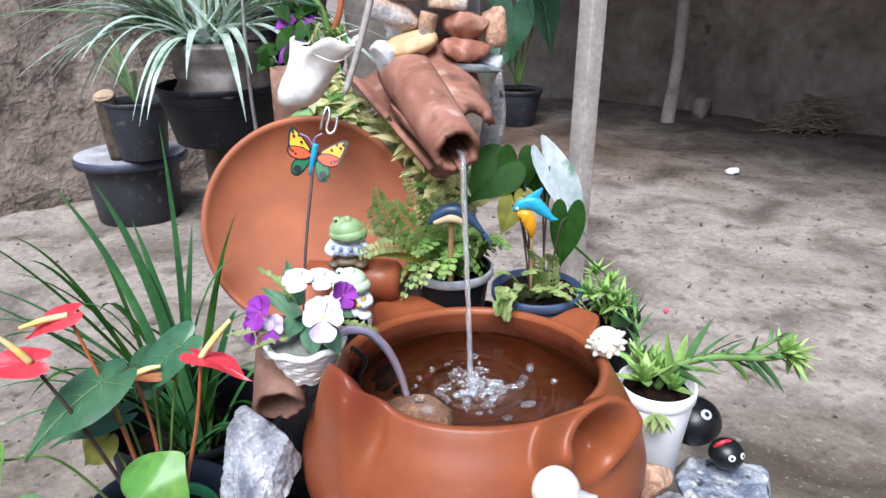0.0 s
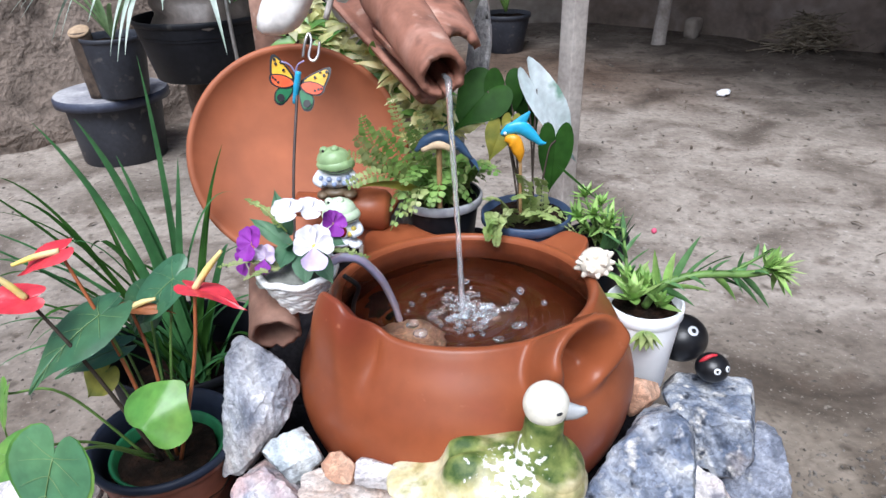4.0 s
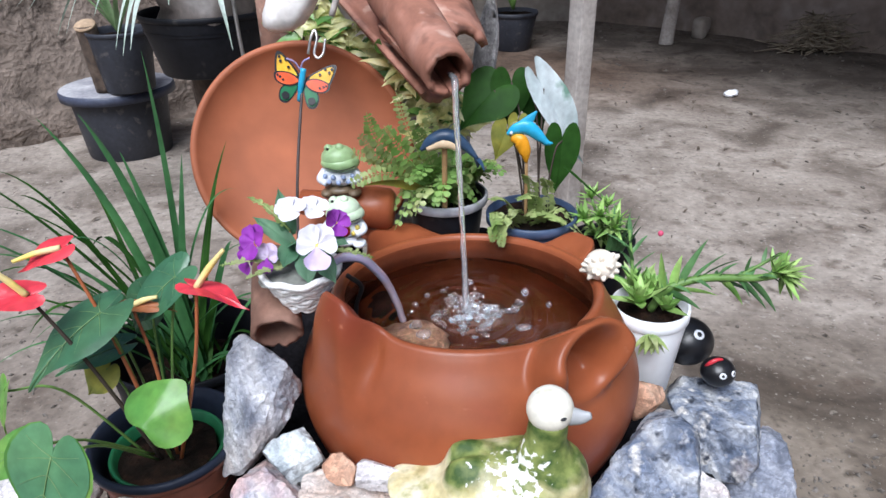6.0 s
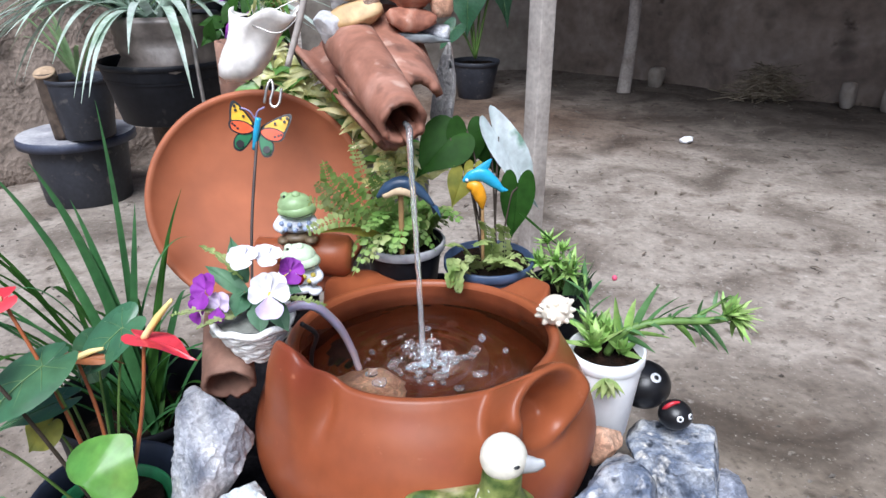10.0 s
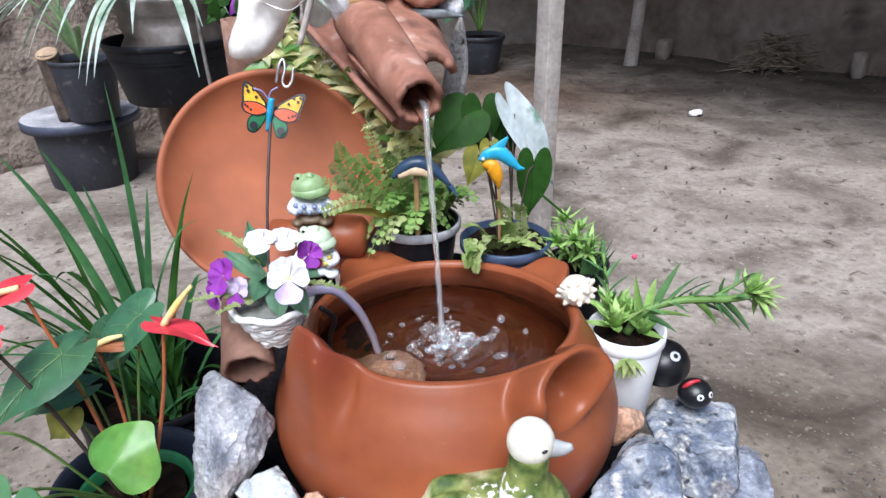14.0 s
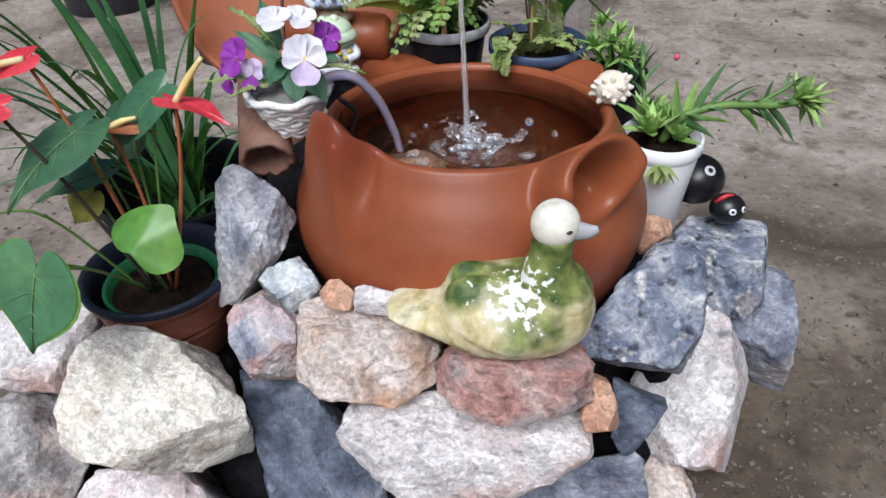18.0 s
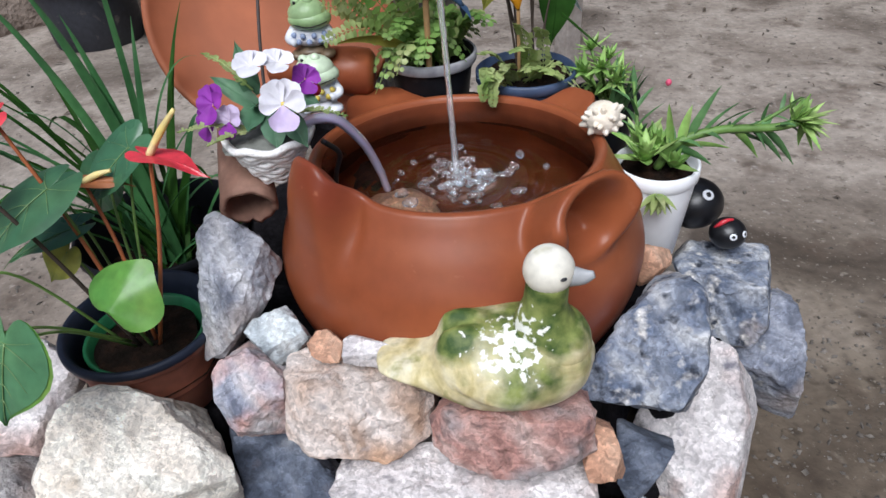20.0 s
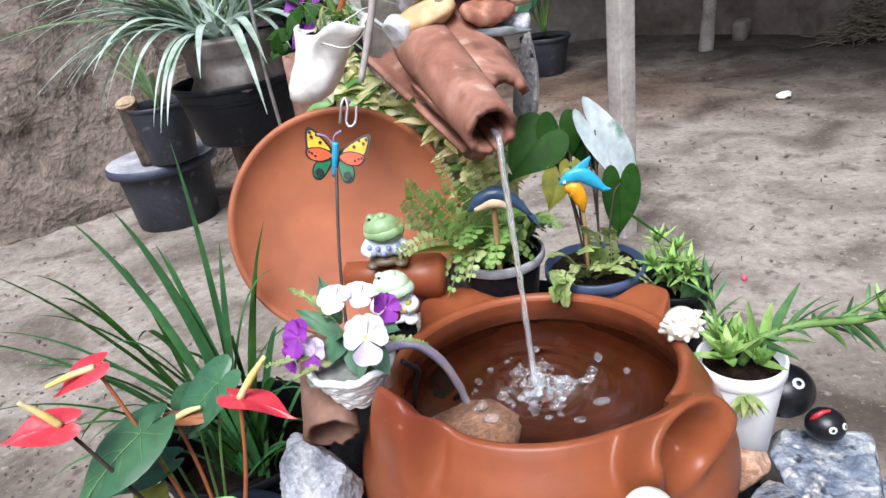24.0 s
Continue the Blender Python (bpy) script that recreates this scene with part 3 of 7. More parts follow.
L_YELLOW = material("yellowing_leaf", [(0.16, 0.18, 0.03), (0.32, 0.30, 0.05), (0.10, 0.14, 0.03)], 16.0, 0.5, 0.1, leaf=0.25)
L_FERN = material("fern_green", [(0.15, 0.31, 0.06), (0.28, 0.46, 0.12), (0.40, 0.54, 0.2)], 22.0, 0.5, 0.05, leaf=0.4, island=0.25)
L_CREEP = material("pale_creeper_leaf", [(0.16, 0.26, 0.06), (0.34, 0.42, 0.15), (0.46, 0.5, 0.24)], 26.0, 0.5, 0.05, leaf=0.3, island=0.2)
L_SILVER = material("silver_underleaf", [(0.5, 0.6, 0.6), (0.64, 0.72, 0.73), (0.72, 0.78, 0.79)], 16.0, 0.4, 0.1, leaf=0.15, spots=[((0.2, 0.34, 0.26), 0.64, 24.0)])
L_SPIDER = material("striped_pale_leaf", [(0.28, 0.40, 0.29), (0.47, 0.57, 0.49), (0.62, 0.70, 0.64)], 14.0, 0.45, 0.05, leaf=0.25, island=0.25)
L_SPIDERG = material("mid_green_leaf", [(0.14, 0.24, 0.10), (0.26, 0.36, 0.18)], 12.0, 0.45, 0.05, leaf=0.25, island=0.25)
L_SUCC = material("succulent_green", [(0.14, 0.30, 0.06), (0.28, 0.46, 0.12), (0.42, 0.55, 0.2)], 25.0, 0.42, 0.04, leaf=0.15, island=0.2)
L_SUCCD = material("succulent_dark_green", [(0.06, 0.15, 0.05), (0.12, 0.24, 0.09)], 25.0, 0.45, 0.04, leaf=0.12, island=0.2)
L_VARIEG = material("yellow_variegated_leaf", [(0.42, 0.48, 0.13), (0.74, 0.73, 0.34), (0.85, 0.83, 0.55)], 30.0, 0.45, 0.05, leaf=0.5, island=0.25)
L_TARO = material("blue_green_taro_leaf", [(0.02, 0.07, 0.03), (0.05, 0.14, 0.07), (0.10, 0.2, 0.13)], 5.0, 0.35, 0.05, leaf=0.15, island=0.3)
M_STEMG = plain("green_stalk", (0.12, 0.22, 0.05), 0.5)
M_STEMR = plain("red_brown_stalk", (0.34, 0.10, 0.035), 0.5)
M_STEMD = plain("dark_twig", (0.05, 0.035, 0.025), 0.8)
M_RED = material("red_waxy_spathe", [(0.54, 0.022, 0.038), (0.68, 0.06, 0.08)], 14.0, 0.3, 0.25, fine=90.0, leaf=0.12)
M_SPADIX = material("cream_yellow_spadix", [(0.72, 0.62, 0.36), (0.78, 0.58, 0.12)], 30.0, 0.6, 0.3)

# ---- ground, bank and walls ----
def ground_height(x, y):
    return 0.018 * noise.noise((x * 0.9, y * 0.9, 0.3)) + 0.008 * noise.noise((x * 4, y * 4, 1.7)) + 0.003 * noise.noise((x * 15, y * 15, 4.0)) - 0.008


bm = bmesh.new()
xs = sorted([-40, -25, -15, -10, -8] + [-6 + 0.06 * i for i in range(201)] + [8, 10, 15, 25, 40])
ys = sorted([-40, -25, -15, -8, -5, -3, -2, -1] + [-0.5 + 0.06 * i for i in range(130)] + [8, 10, 15, 25, 40])
grid = [[bm.verts.new((x, y, ground_height(x, y))) for x in xs] for y in ys]
for r0, r1 in zip(grid, grid[1:]):
    for i in range(len(xs) - 1):
        bm.faces.new((r0[i], r0[i + 1], r1[i + 1], r1[i]))
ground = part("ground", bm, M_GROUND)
tagged(ground, "trodden sandy soil yard with darker damp patches and painted-in shade", "ground", kind="structure")


def wall(name, a, b, height, thick, mat, label, rough=0.03, lean=0.0, seed=0):
    """A thick, uneven wall along a line, its inner face on the line."""
    a, b = Vector((*a, 0)), Vector((*b, 0))
    d = (b - a).normalized()
    out = Vector((-d.y, d.x, 0))
    n = max(2, int((b - a).length / 0.07))
    k = max(2, int(height / 0.07))
    bm = bmesh.new()
    face = []
    for j in range(k + 1):
        z = -0.15 + (height + 0.15) * j / k
        row = []
        for i in range(n + 1):
            q = a.lerp(b, i / n)
            w = (noise.fractal((q.x * 3.1 + seed, q.y * 3.1, z * 3.4), 0.7, 2.1, 5) + 0.5 * noise.noise((q.x * 0.8, q.y * 0.8, z))) * rough
            row.append(bm.verts.new(q + out * (lean * z + w) + Vector((0, 0, z))))
        face.append(row)
    back = [[bm.verts.new(q + out * thick + Vector((0, 0, z))) for q in (a, b)] for z in (-0.15, height)]
    for r0, r1 in zip(face, face[1:]):
        for i in range(n):
            bm.faces.new((r0[i], r0[i + 1], r1[i + 1], r1[i]))
    bm.faces.new((back[0][1], back[0][0], back[1][0], back[1][1]))
    bm.faces.new([*face[-1], back[1][1], back[1][0]])
    bm.faces.new([r[0] for r in face][::-1] + [back[0][0], back[1][0]][::1])
    bm.faces.new([r[-1] for r in face] + [back[1][1], back[0][1]])
    ob = part(name, bm, mat)
    return tagged(ob, label, "wall", kind="structure")


wall("wall_west", (-5.0, 1.15), (-1.2, 3.65), 1.9, 0.5, M_BANK, "rough dry brown earth bank behind the pots", 0.09, 0.25, 3)
wall("wall_west_2", (-1.2, 3.65), (-0.9, 6.6), 1.9, 0.5, M_BANK, "rough dry brown earth bank behind the pots", 0.09, 0.15, 8)
wall("wall_north", (-0.9, 6.55), (1.35, 6.3), 2.6, 0.3, M_PALEWALL, "pale grey weathered rough wall", 0.03, 0.0, 5)
wall("wall_east", (1.35, 6.3), (5.6, 2.6), 2.6, 0.3, M_WALL, "dark brown weathered rendered wall in shade", 0.012, 0.0, 1)
wall("wall_east_2", (5.6, 2.6), (6.0, -5.0), 2.4, 0.3, M_PALEWALL, "pale weathered yard wall", 0.02, 0.0, 7)
wall("wall_south", (6.0, -5.0), (-5.0, -5.0), 2.2, 0.3, M_PALEWALL, "pale weathered yard wall", 0.02, 0.0, 9)
wall("wall_west_3", (-5.0, -5.0), (-5.0, 1.15), 1.6, 0.3, M_PALEWALL, "pale weathered yard wall", 0.02, 0.0, 11)

# lean-to over the far corner, carried by the post and the pole
roof = part("ceiling", box((2.88, 3.68, 2.42), (8.4, 3.4, 0.05), (0, 0, -41), 0.005), M_ROOF)
tagged(roof, "dark sheet roof of the lean-to over the far corner", "roof", kind="structure")
# its eave side
post = single("wooden_post", box((0.545, 2.43, 1.2), (0.062, 0.062, 2.5), (0, 0.6, 33), 0.004), M_WOODOLD, (0.548, 2.43, 0.0), "square grey weathered wooden post in the soil", "post")
pole = single("thin_pole", tube([(1.70, 5.30, -0.05), (1.73, 5.3, 0.5), (1.73, 5.32, 1.3), (1.78, 5.3, 2.6)], [0.055, 0.045, 0.045, 0.04], 10), M_WOODOLD, (1.70, 5.30, 0.0), "thin crooked bare wooden pole by the wall", "pole")

# ---- the fountain pot ----
POT = pose(0.133, 0.965, 0.522, -4.5, 0, 0)
pot = thing("clay_pot", (0.133, 0.965, 0.2), "large orange-brown clay pot with four ear handles, full of water", "pot")
prof = [(0.0, -0.31), (0.12, -0.31), (0.165, -0.29), (0.208, -0.245), (0.238, -0.19), (0.250, -0.135), (0.242, -0.09), (0.223, -0.05), (0.205, -0.02), (0.196, -0.004),
        (0.191, 0.003), (0.184, 0.004), (0.179, -0.001), (0.177, -0.012), (0.180, -0.03), (0.2, -0.07), (0.222, -0.13), (0.217, -0.19), (0.18, -0.24), (0.1, -0.27), (0.0, -0.275)]
# direction, shape, pull outwards, lift, half width, how far the hollow is filled
EARS = [(38, "lug", 0.046, 0.024, 0.038, 0), (121, "lug", 0.058, 0.018, 0.058, 0), (219, "thumb", 0.030, 0.050, 0.042, 0), (307, "cup", 0.043, 0.035, 0.062, -0.34)]


def ear_pull(shape, out, lift, half, fill, s, below):
    """How far the clay is drawn out and up at arc s from the ear's middle and a run below the rim."""
    if shape == "lug":
        w = 1.0 / (1.0 + (abs(s) / half) ** 5)
        grow = min(1.0, max(0.0, (below - 0.006) / 0.014))
        fall = grow * grow * (3 - 2 * grow) * math.exp(-(max(0.0, below - 0.02) / 0.045) ** 2)
        groove = 0.008 * w * math.exp(-((below - 0.011) / 0.005) ** 2)
        return out * w * fall, lift * w * fall - groove
    if shape == "thumb":
        w = 1.0 / (1.0 + (abs(s) / (half if s > 0 else half * 1.4)) ** (9 if s > 0 else 5))
        dome = 1.0 / (1.0 + (abs(s) / (half if s > 0 else half * 1.3)) ** 3.5)
        fade = 1.0 if below >= 0 else math.exp(below / 0.03)
        dent = 0.008 * math.exp(-((s - 0.060) / 0.011) ** 2 - ((below - 0.040) / 0.028) ** 2)
        return out * w * fade * math.exp(-(max(0.0, below - 0.02) / 0.06) ** 2) - dent, lift * dome * fade * math.exp(-(max(0.0, below) / 0.085) ** 2)
    h = max(-0.9, (below - 0.047) / 0.049)
    rho = math.hypot(s / half, h)
    lip = math.exp(-abs((rho - 0.88) / (0.24 if rho > 0.88 else 0.26)) ** 3.2)
    if rho < 0.88:
        lip = fill * (1 - lip) + lip
    lip *= 1.0 if h < 0.05 else math.exp(-((h - 0.05) / 0.5) ** 2)
    fade = 1.0 if below >= 0 else math.exp(below / 0.016)
    return out * lip * fade, lift * lip * fade * (1.0 if h < 0 else math.exp(-(h / 0.5) ** 2))


def pot_wall():
    """The thrown pot, its rim drawn out into ears. Gives the outer body, the wet lining and one mesh for each ear."""
    line = [(max(0.0, q.x), q.y) for q in smooth_line([Vector((r_, z_, 0)) for r_, z_ in prof], 8)]
    top = max(range(len(line)), key=lambda k: line[k][1])
    run = [0.0]
    for (r0, z0), (r1, z1) in zip(line, line[1:]):
        run.append(run[-1] + math.hypot(r1 - r0, z1 - z0))
    seg = 360
    parts = [bmesh.new() for _ in range(6)]
    coords, owner = [], []
    for k, (r_, z_) in enumerate(line):
        below = run[top] - run[k]
        row, own = [], []
        for j in range(seg):
            az = 360.0 * j / seg
            best, put, dr, dz = 0, 9.0, 0.0, 0.0
            for e, (mid, shape, out, lift, half, fill) in enumerate(EARS):
                s = radians((az - mid + 180) % 360 - 180) * 0.225
                if abs(s) / half < put:
                    put, best = abs(s) / half, e
                a, b = ear_pull(shape, out, lift, half, fill, s, below)
                dr += a
                dz += b
            wav = 0.0012 * noise.noise((math.cos(radians(az)) * 1.6, math.sin(radians(az)) * 1.6, z_ * 14))
            row.append(POT @ Vector(((r_ + dr + wav) * math.cos(radians(az)), (r_ + dr + wav) * math.sin(radians(az)), z_ + dz)))
            own.append(best + 2 if put < 1.4 and -0.006 < below < 0.13 and k > 8 else 1 if below < -0.013 else 0)
        coords.append(row)
        owner.append(own)
    made = [{} for _ in parts]

    def vert(o, k, j):
        j %= seg
        if (k, j) not in made[o]:
            made[o][k, j] = parts[o].verts.new(coords[k][j])
        return made[o][k, j]
    for k in range(len(line) - 1):
        for j in range(seg):
            o = owner[k][j]
            parts[o].faces.new([vert(o, k, j), vert(o, k, j + 1), vert(o, k + 1, j + 1), vert(o, k + 1, j)])
    return parts


body, lining, *lugs = pot_wall()
part("body", body, M_POT, pot)
part("lining", lining, M_POTWET, pot, "darker wet clay inside")
for lug in lugs:
    part("handle", lug, M_POT, pot, "ear-shaped handle drawn out of the rim")
part("waterline", lathe([(0.1925, -0.047), (0.1932, -0.0488), (0.1938, -0.050)], POT.translation, 120, POT.to_3x3() @ Vector((0, 0, 1))), M_LIME, pot, "thin pale limescale line above the water")

# water in the pot
M_WATER = clear("pool_water", (0.85, 0.78, 0.72), 0.03)
M_JET = clear("falling_water", (0.97, 0.98, 1.0), 0.05, share=0.89)
M_FOAM = clear("aerated_water", (0.96, 0.97, 1.0), 0.03, share=0.955)
M_JETV = clear("violet_tinted_water", (0.76, 0.72, 0.96), 0.04, share=0.72)
WZ = 0.468
HIT, HIT2 = Vector((0.130, 0.975, WZ)), Vector((0.036, 0.955, WZ))
bm = bmesh.new()
wc = Vector((0.133, 0.969, WZ))
rings = []
for i in range(1, 61):
    r = 0.197 * i / 60
    row = []
    for j in range(96):
        a = 2 * math.pi * j / 96
        p = wc + Vector((r * math.cos(a), r * math.sin(a), 0))
        d1, d2 = (p - HIT).length, (p - HIT2).length
        z = 0.0035 * math.sin(d1 * 300) * math.exp(-d1 * 22) + 0.002 * math.sin(d2 * 330) * math.exp(-d2 * 26) + 0.0022 * noise.noise(p * 34) * math.exp(-d1 * 7)
        row.append(bm.verts.new(p + Vector((0, 0, z))))
    rings.append(row)
c0 = bm.verts.new(wc)
for j in range(96):
    bm.faces.new((c0, rings[0][j], rings[0][(j + 1) % 96]))
    for a, b in zip(rings, rings[1:]):
        bm.faces.new((a[j], b[j], b[(j + 1) % 96], a[(j + 1) % 96]))
water = single("water", bm, M_WATER, (0.133, 0.969, WZ), "clear rippled water in the clay pot", "water", kind="structure")

rnd = random.Random(4)
bm = bmesh.new()
for i in range(115):
    a, r = rnd.uniform(0, 6.28), abs(rnd.gauss(0, 0.045)) + 0.004
    s = rnd.choice((0.002, 0.003, 0.004, 0.005, 0.006, 0.008))
    p = HIT + Vector((math.cos(a) * r + 0.012, math.sin(a) * r * 0.8 - 0.006, rnd.uniform(-0.002, 0.006)))
    drop = ball(p, (s * rnd.uniform(0.7, 1.5), s * rnd.uniform(0.7, 1.3), s * rnd.uniform(0.5, 1.0)), 12)
    for v in drop.verts:
        q = (v.co - p) * (0.6 / s) + p * 40
        v.co += (v.co - p) * (0.4 * noise.noise(q) + 0.15 * noise.noise(q * 2.3))
    merge(bm, drop)
for i in range(70):
    a, r = rnd.uniform(0, 6.28), rnd.uniform(0.004, 0.03)
    s = rnd.uniform(0.0012, 0.0028)
    ball(HIT + Vector((math.cos(a) * r, math.sin(a) * r, rnd.uniform(0.004, 0.03))), (s, s, s), 6, bm)
ob = single("splash", bm, M_FOAM, HIT, "bubbles and drops where the water falls in", "splash", kind="stuff")
ob.visible_shadow = False


def jet(name, points, radii, mat, label, seed, wob=0.0011):
    bm = tube(points, radii, 12, 14)
    for v in bm.verts:
        v.co += Vector((noise.noise(v.co * 70 + V(seed, 0, 0)), noise.noise(v.co * 70 + V(0, seed, 9)), 0)) * wob
    ob = single(name, bm, mat, points[-1], label, "water jet")
    ob.visible_shadow = False
    return ob


jet("water_jet", [(0.111, 1.110, 0.791), (0.117, 1.084, 0.788), (0.118, 1.066, 0.758), (0.121, 1.05, 0.69), (0.126, 1.018, 0.58), tuple(HIT)], [0.0045, 0.0055, 0.0048, 0.0042, 0.004, 0.0055], M_JET, "thin clear stream falling from the clay spout", 3)
jet("water_jet", [(-0.052, 0.9, 0.596), (-0.03, 0.902, 0.604), (-0.006, 0.91, 0.594), (0.017, 0.928, 0.553), (0.03, 0.944, 0.505), tuple(HIT2)], [0.006, 0.0068, 0.0065, 0.006, 0.0052, 0.0055], M_JETV, "violet-tinted arching water stream from a hidden hose", 8)
single("pump_cable", tube([(-0.035, 0.93, 0.56), (-0.02, 0.95, 0.53), (-0.032, 0.965, 0.49), (-0.04, 0.975, 0.43)], 0.0035, 8), M_CABLE, (-0.04, 0.975, 0.43), "black pump cable hanging into the pot", "cable")
single("sunken_stone", rock((0.03, 0.925, 0.418), (0.15, 0.12, 0.075), 71, (0, 0, 20), 0.9, 5, 0.03), STONES["orange"], (0.02, 0.925, 0.41), "pinkish-brown stone just under the water", "stone")

# ---- stones of the heap ----
STONE_WORDS = {"grey": "rough grey speckled granite stone", "white": "rough cream white quartz stone", "lilac": "pale lilac grey granite stone", "pink": "rough pink granite stone", "beige": "beige and pink rough stone",
               "blue": "dark blue-grey rough stone", "warm": "weathered warm grey rough stone", "pale": "small pale blue-grey rough stone", "granite": "blue-grey granite stone with coarse pale crystals", "rosy": "pale stone with rosy veins", "slate": "rough dark blue-grey speckled stone", "dark": "filler stone blackened for the shade of the gaps", "mixed": "pink and blue speckled stone", "orange": "small orange-brown stone"}


def broken_stone(at, turn, sides, facets, depth, seed, sub=5, sharp=260):
    """A split stone bounded by planes: side planes (degrees round the axis, mm), free facets (normal, mm) and a back,
    its corners knocked off by random chips."""
    rnd = random.Random(seed * 7 + 1)
    planes = [(Vector((math.cos(radians(a)), math.sin(radians(a)), rnd.uniform(-0.12, 0.2))).normalized(), max(d, 9) / 1000) for a, d in sides]
    planes += [(Vector((nx, ny, nz)).normalized(), max(d, 8) / 1000) for nx, ny, nz, d in facets]
    planes += [(Vector((rnd.uniform(-0.3, 0.3), rnd.uniform(-0.3, 0.3), -1)).normalized(), depth / 1000)]
    size = sum(d for _, d in planes) / len(planes)
    off = Vector((rnd.uniform(0, 90), rnd.uniform(0, 90), rnd.uniform(0, 90)))
    bm = bmesh.new()
    bmesh.ops.create_icosphere(bm, subdivisions=sub, radius=1.0)
    units = [v.co.normalized() for v in bm.verts]
    reach = [1.0 / max(max(u.dot(n) / d for n, d in planes), 1e-3) for u in units]
    for _ in range(6):
        n = Vector((rnd.uniform(-1, 1), rnd.uniform(-1, 1), rnd.uniform(-0.4, 1))).normalized()
        far_ = max(u.dot(n) * r for u, r in zip(units, reach))
        planes.append((n, far_ * rnd.uniform(0.94, 0.99)))
    m = pose(*at, turn[0], 0, turn[1])
    for v, u in zip(bm.verts, units):
        total = 0.0
        for n, d in planes:
            c = u.dot(n)
            if c > 0.05:
                total += (c * size / (d * (1 + 0.014 * noise.noise(u * 2.2 + off + n * 5)))) ** sharp
        p = u * size * total ** (-1.0 / sharp)
        chip = noise.voronoi(p / 0.022 + off)[0]
        flake = noise.noise(p / 0.03 + off * 2)
        w = 0.0022 * (chip[1] - chip[0]) - 0.0018 * abs(noise.noise(p / 0.05 + off)) + 0.0022 * (1 if flake > 0.1 else -0.4 if flake < -0.25 else 0) + 0.0022 * noise.noise(p / 0.011 + off) + 0.0014 * noise.noise(p / 0.0055 + off)
        v.co = m @ (p + u * w * min(1.0, size / 0.05))
    bm.normal_update()
    for e in bm.edges:
        e.smooth = e.calc_face_angle(0.0) < 0.42
    return bm


def heap_stone(kind, at, turn, sides, facets, depth, seed, label=""):
    return single("stone", broken_stone(at, turn, sides, facets, depth * 0.8, seed), STONES[kind], (at[0], at[1], at[2] - 0.05), label or STONE_WORDS[kind] + " in the heap", "stone", "stones of the fountain heap")


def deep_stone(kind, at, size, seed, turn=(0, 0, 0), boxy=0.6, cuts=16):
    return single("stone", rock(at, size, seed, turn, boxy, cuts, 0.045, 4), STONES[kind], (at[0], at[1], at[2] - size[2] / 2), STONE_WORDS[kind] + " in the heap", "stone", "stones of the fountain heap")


heap_stone("grey", (-0.155, 0.837, 0.431), (57, 16), [(-92, 101), (-49, 53), (-37, 50), (12, 52), (34, 51), (49, 57), (123, 68), (163, 45), (170, 41)], [(0.15, 0.2, 0.97, 36), (-0.78, 0.0, 0.62, 40), (0.7, -0.2, 0.65, 40)], 80, 1)
heap_stone("pale", (-0.100, 0.775, 0.381), (52, 13), [(-149, 26), (-94, 38), (-57, 32), (26, 29), (53, 32), (103, 28), (135, 34)], [(-0.2, 0.5, 0.84, 23), (0.11, -0.65, 0.75, 31)], 49, 2)
heap_stone("orange", (-0.034, 0.735, 0.397), (51, 8), [(-177, 18), (-130, 14), (-96, 16), (-18, 23), (41, 16), (91, 18), (137, 17)], [(0.0, 0.41, 0.91, 12)], 27, 3)
heap_stone("lilac", (0.018, 0.712, 0.405), (50, 2), [(-103, 15), (-89, 20), (13, 34), (74, 15), (102, 22), (172, 26), (178, 26)], [(0.0, 0.6, 0.8, 17), (0.0, -0.65, 0.76, 16)], 42, 4)
heap_stone("mixed", (-0.130, 0.720, 0.354), (48, 15), [(-162, 38), (-100, 55), (-10, 47), (39, 38), (52, 38), (101, 40), (150, 37), (170, 37)], [(-0.15, 0.31, 0.94, 29), (-0.62, -0.41, 0.67, 44), (0.31, -0.72, 0.62, 49)], 74, 5)
heap_stone("beige", (0.005, 0.696, 0.327), (46, 5), [(-129, 68), (-101, 55), (-79, 60), (-63, 65), (-3, 83), (41, 71), (74, 60), (103, 88), (178, 84)], [(0.0, 0.74, 0.67, 56), (0.05, -0.3, 0.95, 38), (-0.7, -0.1, 0.7, 72), (0.75, -0.2, 0.63, 70)], 108, 6)
heap_stone("pink", (0.172, 0.645, 0.338), (44, -8), [(-170, 83), (-115, 54), (-87, 49), (-66, 50), (7, 91), (51, 80), (97, 43), (145, 80)], [(0.0, 0.8, 0.6, 40), (0.0, -0.5, 0.87, 33), (0.72, -0.31, 0.62, 74), (-0.75, -0.3, 0.6, 68)], 94, 7)
heap_stone("white", (-0.270, 0.666, 0.279), (46, 29), [(-161, 91), (-126, 75), (-116, 78), (-94, 96), (-36, 128), (3, 96), (29, 79), (47, 84), (65, 93), (119, 104), (145, 102), (171, 98)], [(0.05, 0.3, 0.95, 58), (0.0, -0.8, 0.6, 76), (-0.62, -0.1, 0.78, 86), (0.62, 0.3, 0.72, 84)], 146, 8)
heap_stone("lilac", (-0.475, 0.791, 0.274), (54, 36), [(-172, 78), (-122, 71), (-53, 63), (-36, 71), (29, 77), (87, 58), (114, 55), (150, 65)], [(-0.1, 0.4, 0.91, 43), (0.51, -0.41, 0.76, 72), (-0.53, -0.42, 0.74, 76)], 117, 9, "pale lilac and pink granite stone under the anthurium leaves")
